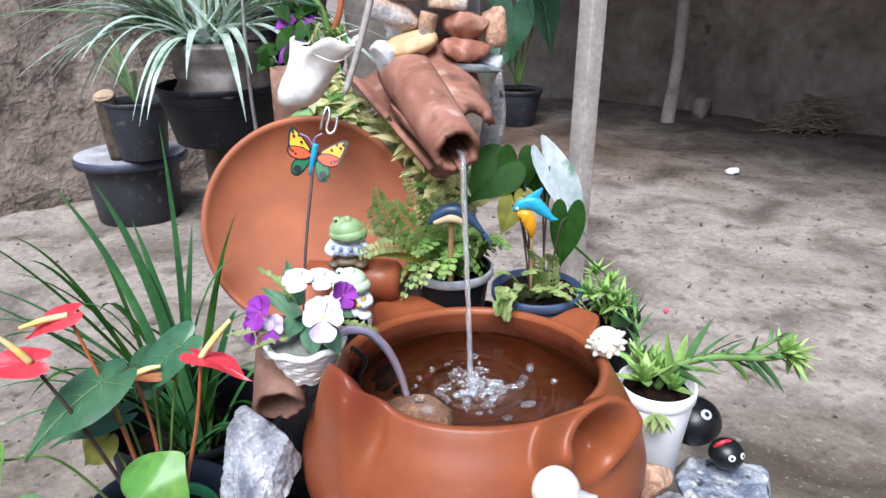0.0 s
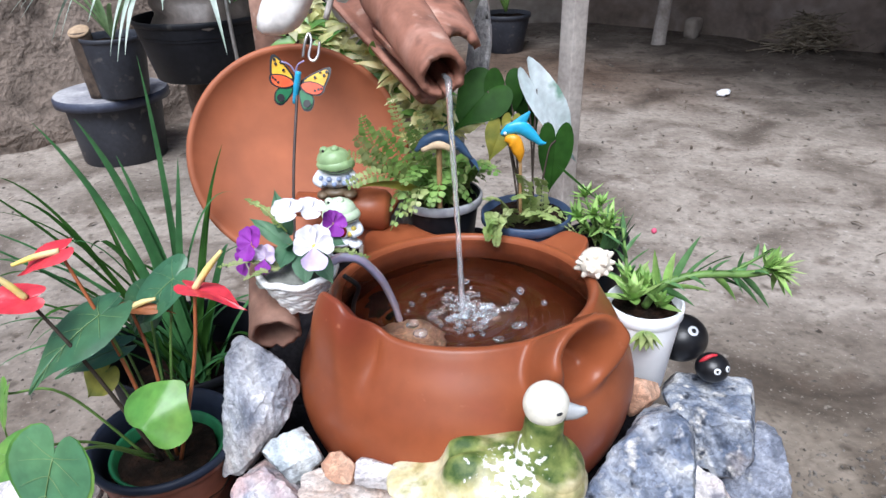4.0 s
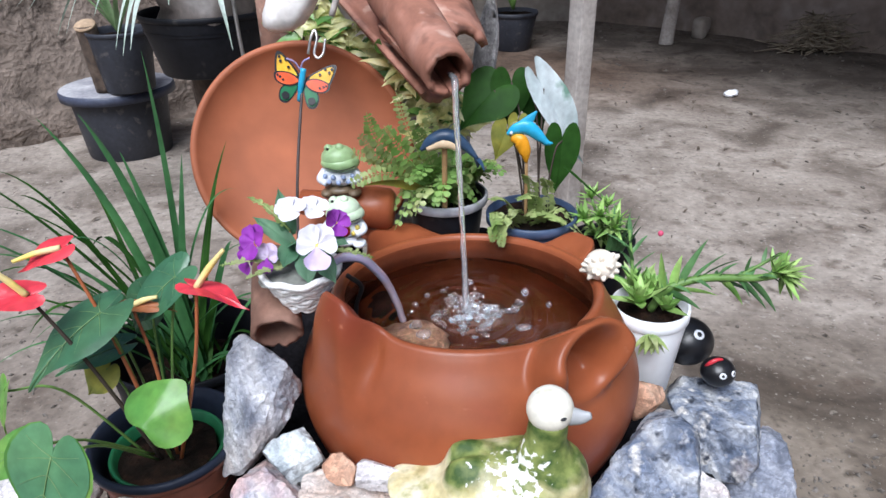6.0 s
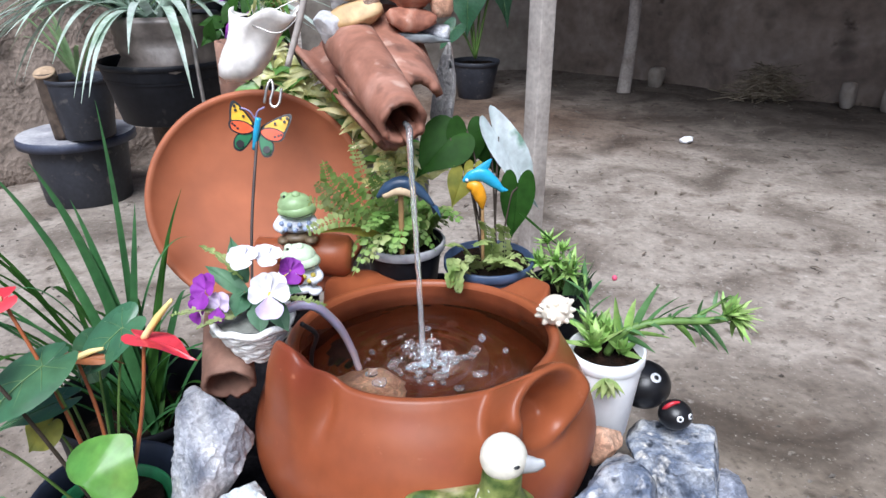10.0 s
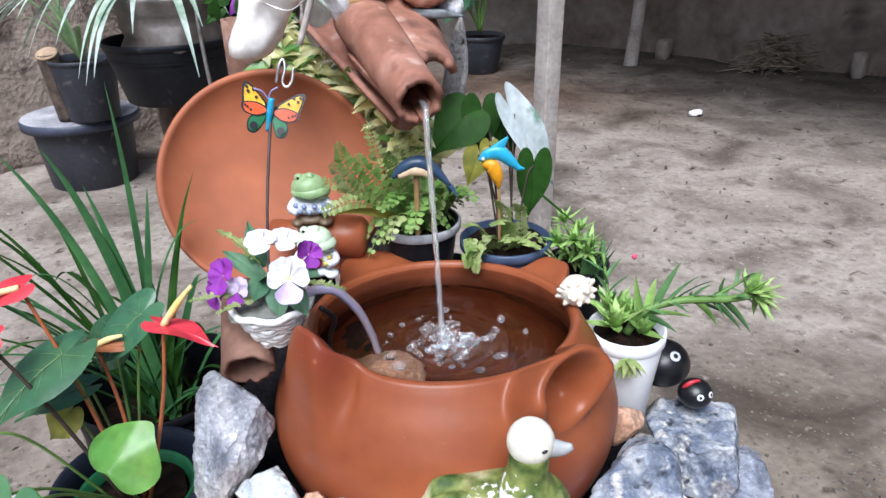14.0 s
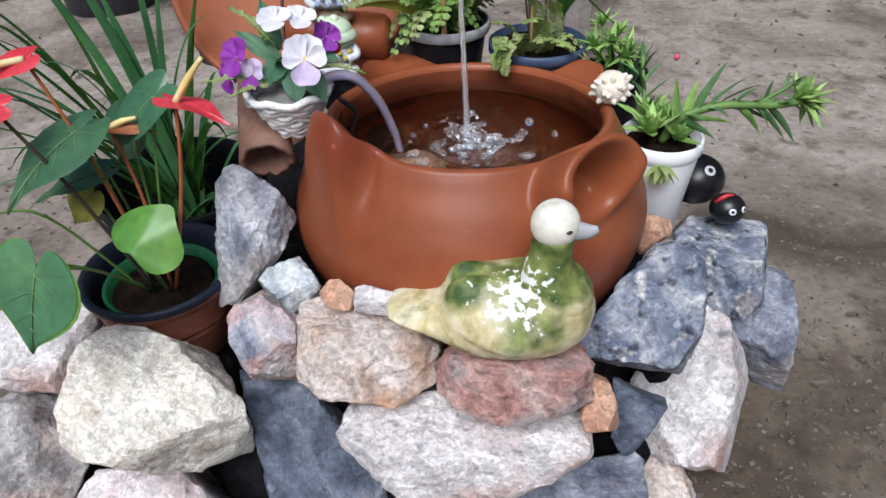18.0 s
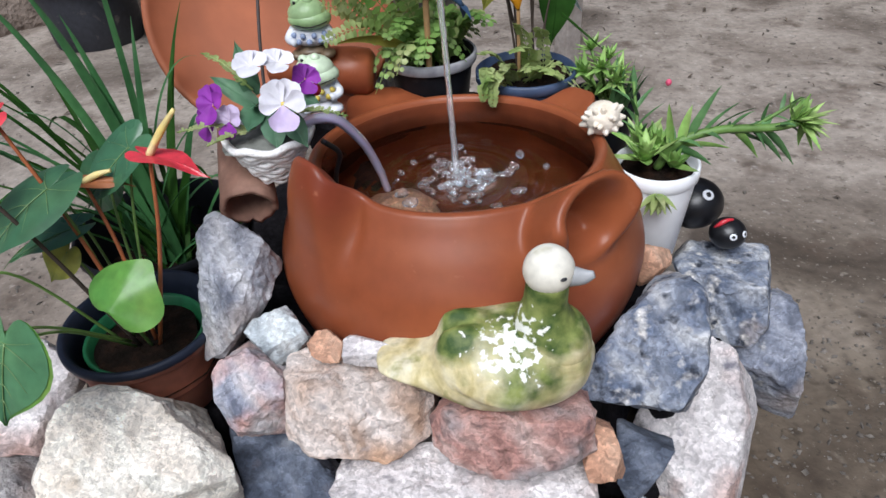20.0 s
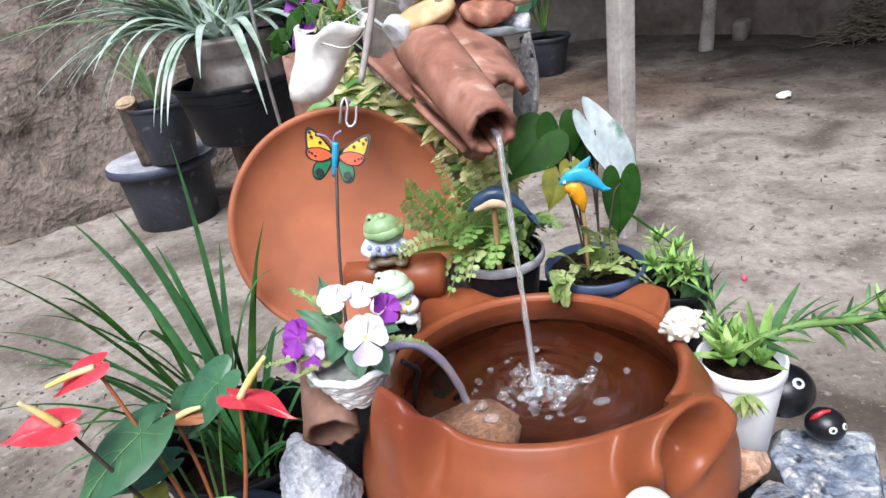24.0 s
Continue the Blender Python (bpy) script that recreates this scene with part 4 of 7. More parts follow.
heap_stone("warm", (-0.531, 0.722, 0.093), (46, 42), [(-126, 114), (-50, 83), (-40, 79), (-7, 77), (59, 95), (90, 92), (122, 79), (155, 91)], [(-0.44, 0.54, 0.71, 74), (0.51, 0.41, 0.76, 88), (0.0, -0.45, 0.89, 62)], 140, 10)
heap_stone("rosy", (-0.294, 0.601, 0.112), (37, 34), [(-159, 92), (-115, 59), (-45, 115), (21, 77), (60, 69), (126, 98)], [(-0.1, 0.45, 0.88, 70), (0.5, 0.3, 0.81, 91), (0.0, -0.61, 0.79, 56)], 154, 11)
heap_stone("blue", (-0.090, 0.667, 0.136), (38, 13), [(-172, 59), (-172, 59), (-144, 74), (-102, 94), (-52, 103), (-35, 105), (29, 70), (77, 128)], [(0.1, 0.1, 0.99, 49), (-0.61, -0.2, 0.76, 72), (0.65, -0.3, 0.7, 98), (0.0, -0.76, 0.65, 104)], 147, 12)
heap_stone("lilac", (0.101, 0.623, 0.241), (39, -6), [(-129, 83), (-96, 87), (-63, 77), (6, 166), (88, 65), (103, 71), (174, 137)], [(-0.02, 0.62, 0.78, 40), (0.08, -0.61, 0.79, 50), (-0.5, -0.6, 0.62, 84)], 150, 13)
heap_stone("slate", (0.247, 0.601, 0.121), (34, -19), [(-122, 129), (-74, 81), (-19, 98), (12, 98), (53, 123), (115, 66), (132, 60), (159, 97)], [(0.0, 0.62, 0.78, 70), (0.0, -0.6, 0.8, 27), (-0.52, -0.21, 0.83, 91)], 155, 14)
heap_stone("beige", (0.426, 0.701, 0.007), (37, -31), [(-155, 38), (-151, 37), (-57, 65), (16, 39), (30, 32), (49, 37), (109, 61)], [(0.21, 0.31, 0.93, 38)], 81, 15)
heap_stone("granite", (0.371, 0.769, 0.343), (51, -24), [(-134, 112), (-82, 82), (-17, 62), (3, 55), (16, 55), (58, 79), (113, 70), (144, 56), (159, 51)], [(-0.05, 0.2, 0.98, 42), (0.65, 0.5, 0.58, 86), (0.1, 0.85, 0.5, 76), (-0.75, 0.4, 0.5, 70)], 109, 16)
heap_stone("granite", (0.551, 0.984, 0.220), (56, -28), [(-143, 56), (-114, 71), (-77, 80), (-26, 75), (14, 57), (44, 72), (101, 88), (153, 95)], [(-0.05, 0.86, 0.5, 40), (-0.1, -0.25, 0.96, 36), (0.72, 0.1, 0.62, 80)], 122, 17)
heap_stone("slate", (0.637, 0.955, 0.111), (51, -33), [(-151, 57), (-121, 81), (-2, 57), (13, 43), (23, 43), (82, 87), (151, 78), (172, 56)], [(-0.2, 0.41, 0.89, 50), (0.62, -0.1, 0.72, 56), (0.0, -0.85, 0.52, 58)], 111, 18)
heap_stone("lilac", (0.464, 0.796, 0.112), (45, -29), [(-133, 104), (-84, 91), (-71, 96), (2, 62), (4, 61), (23, 72), (69, 128), (155, 86), (178, 87)], [(-0.1, 0.1, 0.99, 44), (0.78, 0.1, 0.6, 66), (-0.5, -0.4, 0.78, 69)], 127, 19)
heap_stone("blue", (0.328, 0.662, 0.240), (44, -25), [(-165, 24), (-142, 26), (-34, 26), (-17, 24), (82, 37)], [(-0.3, 0.51, 0.81, 25), (0.3, -0.51, 0.81, 23)], 52, 20)
heap_stone("orange", (0.274, 0.630, 0.310), (44, -21), [(-150, 23), (-69, 27), (-2, 19), (29, 19), (84, 30), (173, 18)], [(0.1, 0.31, 0.94, 14)], 37, 21)
# fillers behind the outer stones, mostly in the black painted for gap shade
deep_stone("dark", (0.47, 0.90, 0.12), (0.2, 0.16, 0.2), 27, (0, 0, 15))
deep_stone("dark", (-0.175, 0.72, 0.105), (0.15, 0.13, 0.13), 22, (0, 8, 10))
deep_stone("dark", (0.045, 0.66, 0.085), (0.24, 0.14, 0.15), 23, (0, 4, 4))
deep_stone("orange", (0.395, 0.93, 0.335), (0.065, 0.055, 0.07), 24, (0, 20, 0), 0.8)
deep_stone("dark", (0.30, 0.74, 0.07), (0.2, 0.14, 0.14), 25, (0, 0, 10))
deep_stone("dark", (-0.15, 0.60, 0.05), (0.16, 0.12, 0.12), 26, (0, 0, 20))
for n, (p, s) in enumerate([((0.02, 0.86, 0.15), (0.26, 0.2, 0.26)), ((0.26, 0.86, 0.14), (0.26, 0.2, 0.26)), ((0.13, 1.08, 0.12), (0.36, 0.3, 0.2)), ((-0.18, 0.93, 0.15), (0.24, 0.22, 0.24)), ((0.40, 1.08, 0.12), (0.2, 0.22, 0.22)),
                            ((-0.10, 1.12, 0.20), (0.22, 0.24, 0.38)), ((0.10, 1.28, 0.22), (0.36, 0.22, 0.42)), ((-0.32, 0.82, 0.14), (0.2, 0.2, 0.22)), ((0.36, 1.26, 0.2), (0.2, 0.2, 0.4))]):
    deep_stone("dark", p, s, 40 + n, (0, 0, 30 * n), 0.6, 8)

# ---- duck figure ----
DK = pose(0.158, 0.687, 0.365, 0, 0, -4) @ Matrix.Scale(1.035, 4)
M_DUCK = material("mossy_painted_cement", [(0.34, 0.27, 0.09), (0.58, 0.50, 0.27), (0.68, 0.62, 0.42), (0.74, 0.70, 0.56)], 16.0, 0.6, 0.35, fine=90.0, distort=1.2, spots=[((0.26, 0.25, 0.08), 0.62, 40.0)])


def moss_on_top(m):
    """Moss over the back, thinning out down the flanks and towards the tail."""
    nt = m.node_tree
    N, L = nt.nodes, nt.links
    bsdf = N["Principled BSDF"]
    old = bsdf.inputs["Base Color"].links[0].from_socket
    co = N.new("ShaderNodeTexCoord").outputs["Object"]
    sep = N.new("ShaderNodeSeparateXYZ")
    L.new(co, sep.inputs[0])
    no = N.new("ShaderNodeTexNoise")
    no.inputs["Scale"].default_value, no.inputs["Detail"].default_value = 15.0, 7.0
    L.new(co, no.inputs["Vector"])
    tail = N.new("ShaderNodeMapRange")
    tail.inputs[1].default_value, tail.inputs[2].default_value, tail.inputs[3].default_value, tail.inputs[4].default_value = -0.075, -0.045, -0.06, 0.0
    L.new(sep.outputs[0], tail.inputs[0])
    a = N.new("ShaderNodeMath")
    a.operation = "MULTIPLY_ADD"
    a.inputs[1].default_value = 0.17
    L.new(no.outputs["Fac"], a.inputs[0])
    L.new(sep.outputs[2], a.inputs[2])
    b = N.new("ShaderNodeMath")
    L.new(a.outputs[0], b.inputs[0])
    L.new(tail.outputs[0], b.inputs[1])
    mr = N.new("ShaderNodeMapRange")
    mr.inputs[1].default_value, mr.inputs[2].default_value = 0.138, 0.168
    L.new(b.outputs[0], mr.inputs[0])
    mx = N.new("ShaderNodeMix")
    mx.data_type = "RGBA"
    green = N.new("ShaderNodeValToRGB")
    green.color_ramp.elements[0].position, green.color_ramp.elements[1].position = 0.35, 0.65
    green.color_ramp.elements[0].color, green.color_ramp.elements[1].color = (0.035, 0.075, 0.01, 1), (0.24, 0.28, 0.075, 1)
    no2 = N.new("ShaderNodeTexNoise")
    no2.inputs["Scale"].default_value, no2.inputs["Detail"].default_value = 48.0, 8.0
    L.new(co, no2.inputs["Vector"])
    L.new(no2.outputs["Fac"], green.inputs[0])
    L.new(green.outputs[0], mx.inputs[7])
    L.new(mr.outputs[0], mx.inputs[0])
    L.new(old, mx.inputs[6])
    # flaked white paint on the back
    away = N.new("ShaderNodeVectorMath")
    away.operation = "DISTANCE"
    away.inputs[1].default_value = (0.014, -0.035, 0.104)
    L.new(co, away.inputs[0])
    far_ = N.new("ShaderNodeMath")
    far_.operation = "MULTIPLY_ADD"
    far_.inputs[1].default_value = -0.15
    no3 = N.new("ShaderNodeTexNoise")
    no3.inputs["Scale"].default_value, no3.inputs["Detail"].default_value = 110.0, 6.0
    L.new(co, no3.inputs["Vector"])
    L.new(no3.outputs["Fac"], far_.inputs[0])
    L.new(away.outputs["Value"], far_.inputs[2])
    edge = N.new("ShaderNodeMapRange")
    edge.inputs[1].default_value, edge.inputs[2].default_value, edge.inputs[3].default_value, edge.inputs[4].default_value = -0.055, -0.047, 1.0, 0.0
    L.new(far_.outputs[0], edge.inputs[0])
    wh = N.new("ShaderNodeMix")
    wh.data_type = "RGBA"
    wh.inputs[7].default_value = (0.78, 0.79, 0.72, 1)
    L.new(edge.outputs[0], wh.inputs[0])
    L.new(mx.outputs[2], wh.inputs[6])
    mx = wh
    L.new(mx.outputs[2], bsdf.inputs["Base Color"])


moss_on_top(M_DUCK)
M_DUCKW = material("chipped_cream_paint", [(0.72, 0.68, 0.55), (0.80, 0.77, 0.68)], 12.0, 0.55, 0.15, spots=[((0.5, 0.46, 0.2), 0.62, 26.0)])
M_BEAK = plain("grey_beak_paint", (0.36, 0.37, 0.38), 0.5)
duck_sections = [(-0.122, 0.050, 0.010, 0.003), (-0.116, 0.049, 0.024, 0.006), (-0.098, 0.046, 0.032, 0.010), (-0.08, 0.043, 0.036, 0.015), (-0.055, 0.041, 0.044, 0.025), (-0.025, 0.045, 0.057, 0.044), (0.005, 0.048, 0.063, 0.049), (0.04, 0.05, 0.061, 0.05),
                 (0.07, 0.05, 0.05, 0.045), (0.092, 0.052, 0.032, 0.034), (0.103, 0.054, 0.008, 0.01)]
bm = bmesh.new()
rows = []
for x, zc, half in zip(smooth_line([V(a, b, 0) for a, b, c, d in duck_sections], 6), smooth_line([V(b, 0, 0) for a, b, c, d in duck_sections], 6), smooth_line([V(c, d, 0) for a, b, c, d in duck_sections], 6)):
    row = []
    for j in range(64):
        a = 2 * math.pi * j / 64
        y, z = max(half.x, 0.001) * math.cos(a), zc.x + max(half.y, 0.001) * math.sin(a) * (0.92 if a > math.pi else 1.0)
        if a < math.pi:
            # the folded wing tips stand up behind the back
            z += 0.026 * math.exp(-((x.x + 0.05) / (0.009 if x.x < -0.05 else 0.03)) ** 2) * math.exp(-((abs(y) - 0.014) / 0.016) ** 2)
        # the wing's lower edge, a raised line falling towards the breast
        edge = z - (0.052 - 0.28 * (x.x + 0.02))
        if -0.062 < x.x < 0.05:
            y *= 1 + 0.13 / (1 + math.exp(-edge / 0.0022)) * min(1, (x.x + 0.062) / 0.02, (0.05 - x.x) / 0.03) * (1 if z < 0.085 else 0.3)
        row.append(bm.verts.new(DK @ Vector((x.x, y, z))))
    rows.append(row)
for a, b in zip(rows, rows[1:]):
    for j in range(64):
        bm.faces.new((a[j], b[j], b[(j + 1) % 64], a[(j + 1) % 64]))
bm.faces.new(rows[0])
bm.faces.new(rows[-1][::-1])
merge(bm, tube([DK @ V(0.058, 0, 0.055), DK @ V(0.057, -0.001, 0.078), DK @ V(0.051, -0.002, 0.1), DK @ V(0.051, -0.002, 0.126), DK @ V(0.053, -0.002, 0.155)], [0.046, 0.043, 0.033, 0.0225, 0.021], 28))
ball(DK @ V(0.04, 0, 0.012), (0.04, 0.035, 0.014), 12, bm)
n0 = len(bm.faces)
ball(DK @ V(0.053, -0.002, 0.165), (0.0255, 0.024, 0.0262), 24, bm)
bm.faces.ensure_lookup_table()
for f in bm.faces[n0:]:
    f.material_index = 1
n1 = len(bm.faces)
merge(bm, tube([DK @ V(0.072, -0.006, 0.160), DK @ V(0.084, -0.008, 0.161), DK @ V(0.094, -0.01, 0.165)], [0.012, 0.009, 0.004], 12, squash=0.7))
bm.faces.ensure_lookup_table()
for f in bm.faces[n1:]:
    f.material_index = 2
n2 = len(bm.faces)
ball(DK @ V(0.0650, -0.0221, 0.1690), (0.0038, 0.0022, 0.0015), 10, bm, pose(0, 0, 0, 0, 0, 25))
bm.faces.ensure_lookup_table()
for f in bm.faces[n2:]:
    f.material_index = 3
single("duck_figure", bm, M_DUCK, (0.158, 0.687, 0.365), "mossy green cement duck with white head and flaking paint", "duck figure", mats=(M_DUCKW, M_BEAK, M_CABLE))

# ---- leaning clay dish, spout and pillar ----
DC = Vector((-0.148, 1.262, 0.620))
DN = Vector((0.24, -1.14, 0.42)).normalized()
dish = single("clay_dish", lathe([(0, -0.036), (0.06, -0.034), (0.12, -0.026), (0.17, -0.011), (0.182, 0.003), (0.187, 0.008), (0.193, 0.006), (0.195, -0.002), (0.188, -0.016), (0.15, -0.036), (0.08, -0.05), (0, -0.052)], DC, 96, DN), M_DISC, (-0.15, 1.2, 0.44), "large shallow orange clay dish leaning upright", "clay dish")


def roof_tile(a, b, r0, r1, name, label, arc=360, thick=0.009, turn=0, seed=0, mat=None, broken=0.006):
    """A tapered barrel tile; arc in degrees, turned about its length."""
    a, b = Vector(a), Vector(b)
    m = basis(b - a)
    L = (b - a).length
    bm = bmesh.new()
    n = 40
    outs, ins = [], []
    for i in range(13):
        t = i / 12
        r = r0 + (r1 - r0) * t
        ro, ri = [], []
        for j in range(n + 1):
            ph = radians(turn + arc * (j / n - 0.5))
            w = 1 + 0.035 * noise.noise((math.cos(ph) * 2 + seed, math.sin(ph) * 2, t * 4))
            jag = broken * (noise.noise((math.cos(ph) * 3, math.sin(ph) * 3, seed + 5)) + 0.3 * noise.noise((math.cos(ph) * 6, math.sin(ph) * 6, seed + 2))) * (1 if i in (0, 12) else 0.4 if i in (1, 11) else 0)
            z = L * t + jag
            ro.append(bm.verts.new(a + m @ Vector((math.cos(ph) * r * w, math.sin(ph) * r * w, z))))
            ri.append(bm.verts.new(a + m @ Vector((math.cos(ph) * (r * w - thick), math.sin(ph) * (r * w - thick), z))))
        outs.append(ro)
        ins.append(ri)
    for rows_, flip in ((outs, False), (ins, True)):
        for p, q in zip(rows_, rows_[1:]):
            for j in range(n):
                bm.faces.new((p[j], p[j + 1], q[j + 1], q[j]) if not flip else (p[j], q[j], q[j + 1], p[j + 1]))
    for p, q in ((outs[0], ins[0]), (outs[-1], ins[-1])):
        for j in range(n):
            bm.faces.new((p[j], q[j], q[j + 1], p[j + 1]))
    if arc < 359:
        for e in (0, n):
            for i in range(12):
                bm.faces.new((outs[i][e], outs[i + 1][e], ins[i + 1][e], ins[i][e]))
    bmesh.ops.recalc_face_normals(bm, faces=bm.faces)
    return single(name, bm, mat or M_TILE, (a + b) / 2, label, "roof tile")


roof_tile((0.012, 1.385, 0.876), (0.109, 1.09, 0.797), 0.050, 0.036, "spout_tile", "weathered clay barrel tile as the water spout", 352, 0.009, 90, 1, M_SPOUT, 0.008)
roof_tile((0.02, 1.3, 0.832), (0.105, 1.105, 0.785), 0.030, 0.025, "spout_tile", "smaller clay tile inside the spout", 190, 0.007, -90, 2, M_SPOUT, 0.01)
roof_tile((-0.066, 1.43, 0.882), (0.096, 1.185, 0.760), 0.042, 0.038, "roof_tile", "reddish clay channel tile lying open beside the spout", 150, 0.011, -100, 3, M_SPOUT, 0.005)
roof_tile((0.040, 1.50, 0.872), (0.106, 1.235, 0.768), 0.092, 0.078, "roof_tile", "broken pale clay tile behind the spout", 88, 0.013, 68, 4, M_SPOUT, 0.014)
roof_tile((-0.150, 0.985, 0.560), (-0.127, 0.872, 0.504), 0.030, 0.035, "roof_tile", "brown clay tile under the flower basket", 360, 0.006, 90, 5, None, 0.007)
single("clay_neck", lathe([(0, 0), (0.016, 0.0), (0.022, 0.004), (0.024, 0.05), (0.026, 0.085), (0.036, 0.095), (0.038, 0.13), (0.036, 0.158), (0.028, 0.166), (0, 0.168)], (-0.155, 1.205, 0.552), 40, (0.16, -0.012, -0.012)), M_POT, (-0.07, 1.2, 0.51), "broken clay jar neck lying on its side", "clay neck")

pillar = thing("stone_pillar", (0.06, 1.45, 0.0), "pillar of mixed pebbles and brick set in grey mortar", "pillar")
M_MORTAR = material("grey_mortar", [(0.30, 0.29, 0.29), (0.46, 0.45, 0.45), (0.55, 0.53, 0.52)], 14.0, 0.9, 0.6)
M_SLATE = material("pale_grey_slab", [(0.13, 0.14, 0.15), (0.23, 0.25, 0.26), (0.36, 0.38, 0.38)], 12.0, 0.7, 0.4)
M_LUMP = material("whitish_mortar", [(0.5, 0.5, 0.52), (0.68, 0.68, 0.69)], 16.0, 0.9, 0.5)
part("mortar", rock((0.058, 1.48, 1.04), (0.185, 0.16, 0.34), 31, (0, 0, 0), 0.5, 4), M_MORTAR, pillar)
part("column", rock((0.05, 1.52, 0.42), (0.2, 0.2, 0.86), 32, (0, 0, 0), 0.5, 6), STONES["warm"], pillar)
part("slab", rock((0.095, 1.39, 0.886), (0.19, 0.13, 0.019), 33, (0, 3, 4), 0.45, 8), M_SLATE, pillar, "thin grey slab on the spout")
part("mortar_lump", rock((-0.010, 1.347, 0.893), (0.082, 0.05, 0.056), 35, (0, 35, 0), 0.6, 12), M_LUMP, pillar, "whitish lump of mortar")
part("slab", rock((0.188, 1.56, 0.755), (0.045, 0.12, 0.20), 34, (0, 8, 0), 0.45, 6), STONES["warm"], pillar, "pale stone slab standing behind")
PEBBLES = {"yellow": material("yellow_pebble", [(0.48, 0.30, 0.13), (0.64, 0.46, 0.26)], 14.0, 0.6, 0.2, spots=[((0.36, 0.16, 0.07), 0.64, 16.0)]), "rust": material("red_brown_brick", [(0.17, 0.06, 0.036), (0.33, 0.13, 0.08), (0.50, 0.30, 0.22)], 24.0, 0.8, 0.5, distort=0.8, spots=[((0.6, 0.5, 0.44), 0.66, 30.0)]), "brick": STONES["orange"], "tan": STONES["beige"], "grey": STONES["grey"]}
for n, (p, s, k) in enumerate([((0.027, 1.352, 0.922), (0.100, 0.06, 0.044), "yellow"), ((0.120, 1.352, 0.913), (0.088, 0.06, 0.046), "rust"), ((0.126, 1.36, 0.951), (0.088, 0.06, 0.052), "rust"), ((-0.004, 1.36, 0.970), (0.092, 0.06, 0.05), "tan"),
                               ((0.058, 1.355, 0.957), (0.034, 0.045, 0.042), "tan"), ((0.174, 1.375, 0.950), (0.040, 0.06, 0.07), "brick"), ((0.095, 1.37, 0.995), (0.07, 0.06, 0.04), "tan"), ((0.02, 1.37, 1.015), (0.08, 0.06, 0.045), "brick"),
                               ((0.12, 1.375, 1.035), (0.08, 0.06, 0.05), "tan"), ((0.03, 1.375, 1.065), (0.09, 0.06, 0.05), "yellow"), ((0.11, 1.375, 1.09), (0.08, 0.06, 0.05), "brick"), ((0.168, 1.385, 0.890), (0.05, 0.07, 0.03), "grey")]):
    part("stone", rock(p, s, 50 + n, (rnd.uniform(-8, 8), rnd.uniform(-12, 12), rnd.uniform(-10, 10)), 0.75 if k == "yellow" else 0.5, 14 if k == "rust" else 5, 0.03, 3), PEBBLES[k], pillar)

# ---- pots ----
def plant_pot(name, at, r_rim, r_base, h, mat, label, soil=True, rim=0.012, lip=0.006, soil_z=0.03, ground_kind="pot"):
    """A tapered pot with a rolled rim and soil; at is the centre of its base."""
    x, y, z = at
    t = thing(name, at, label, "plant pot")
    prof = [(0, 0), (r_base - 0.004, 0), (r_base, 0.004), (r_rim - lip, h - rim * 2), (r_rim - lip, h - rim * 1.6), (r_rim, h - rim * 1.3), (r_rim, h - 0.002), (r_rim - 0.003, h), (r_rim - 0.005, h - 0.002), (r_rim - 0.008, h - rim * 1.5), (r_rim - 0.012, h - soil_z - 0.01)]
    part("body", lathe(prof[:5], at, 48), mat, t)
    part("rim", lathe(prof[4:], at, 48), mat, t)
    if soil:
        bm = bmesh.new()
        R = r_rim - 0.009
        rows = []
        for i in range(1, 11):
            rows.append([bm.verts.new((x + R * i / 10 * math.cos(a), y + R * i / 10 * math.sin(a), z + h - soil_z + 0.008 * noise.noise((x * 9 + i * 0.4 * math.cos(a), y * 9 + i * 0.4 * math.sin(a), 3.0)))) for a in [2 * math.pi * j / 28 for j in range(28)]])
        c = bm.verts.new((x, y, z + h - soil_z + 0.004))
        for j in range(28):
            bm.faces.new((c, rows[0][j], rows[0][(j + 1) % 28]))
            for p, q in zip(rows, rows[1:]):
                bm.faces.new((p[j], q[j], q[(j + 1) % 28], p[(j + 1) % 28]))
        part("soil", bm, M_SOIL, t)
    return t


# anthurium: brown pot with a green pot inside
ap = plant_pot("anthurium", (-0.288, 0.825, 0.245), 0.099, 0.075, 0.128, M_BROWNPL, "potted anthurium with red flowers in a brown pot", True, soil_z=0.06)
part("outer_rim", lathe([(0.0998, 0.119), (0.102, 0.122), (0.102, 0.128), (0.099, 0.1315), (0.093, 0.129), (0.0885, 0.11), (0.0845, 0.058)], (-0.288, 0.825, 0.245), 56), M_NAVY, ap, "dark grey-blue rim")
part("inner_pot", lathe([(0.066, 0.06), (0.074, 0.108), (0.077, 0.112), (0.075, 0.115), (0.071, 0.112), (0.066, 0.098)], (-0.285, 0.818, 0.245), 48), M_GREENPL, ap, "green plastic inner pot")
part("soil", lathe([(0, 0.101), (0.035, 0.104), (0.069, 0.1)], (-0.285, 0.818, 0.245), 32, ripple=0.3), M_SOIL, ap)
AB = Vector((-0.285, 0.825, 0.345))


L_VEIN = plain("pale_vein", (0.16, 0.26, 0.10), 0.4)


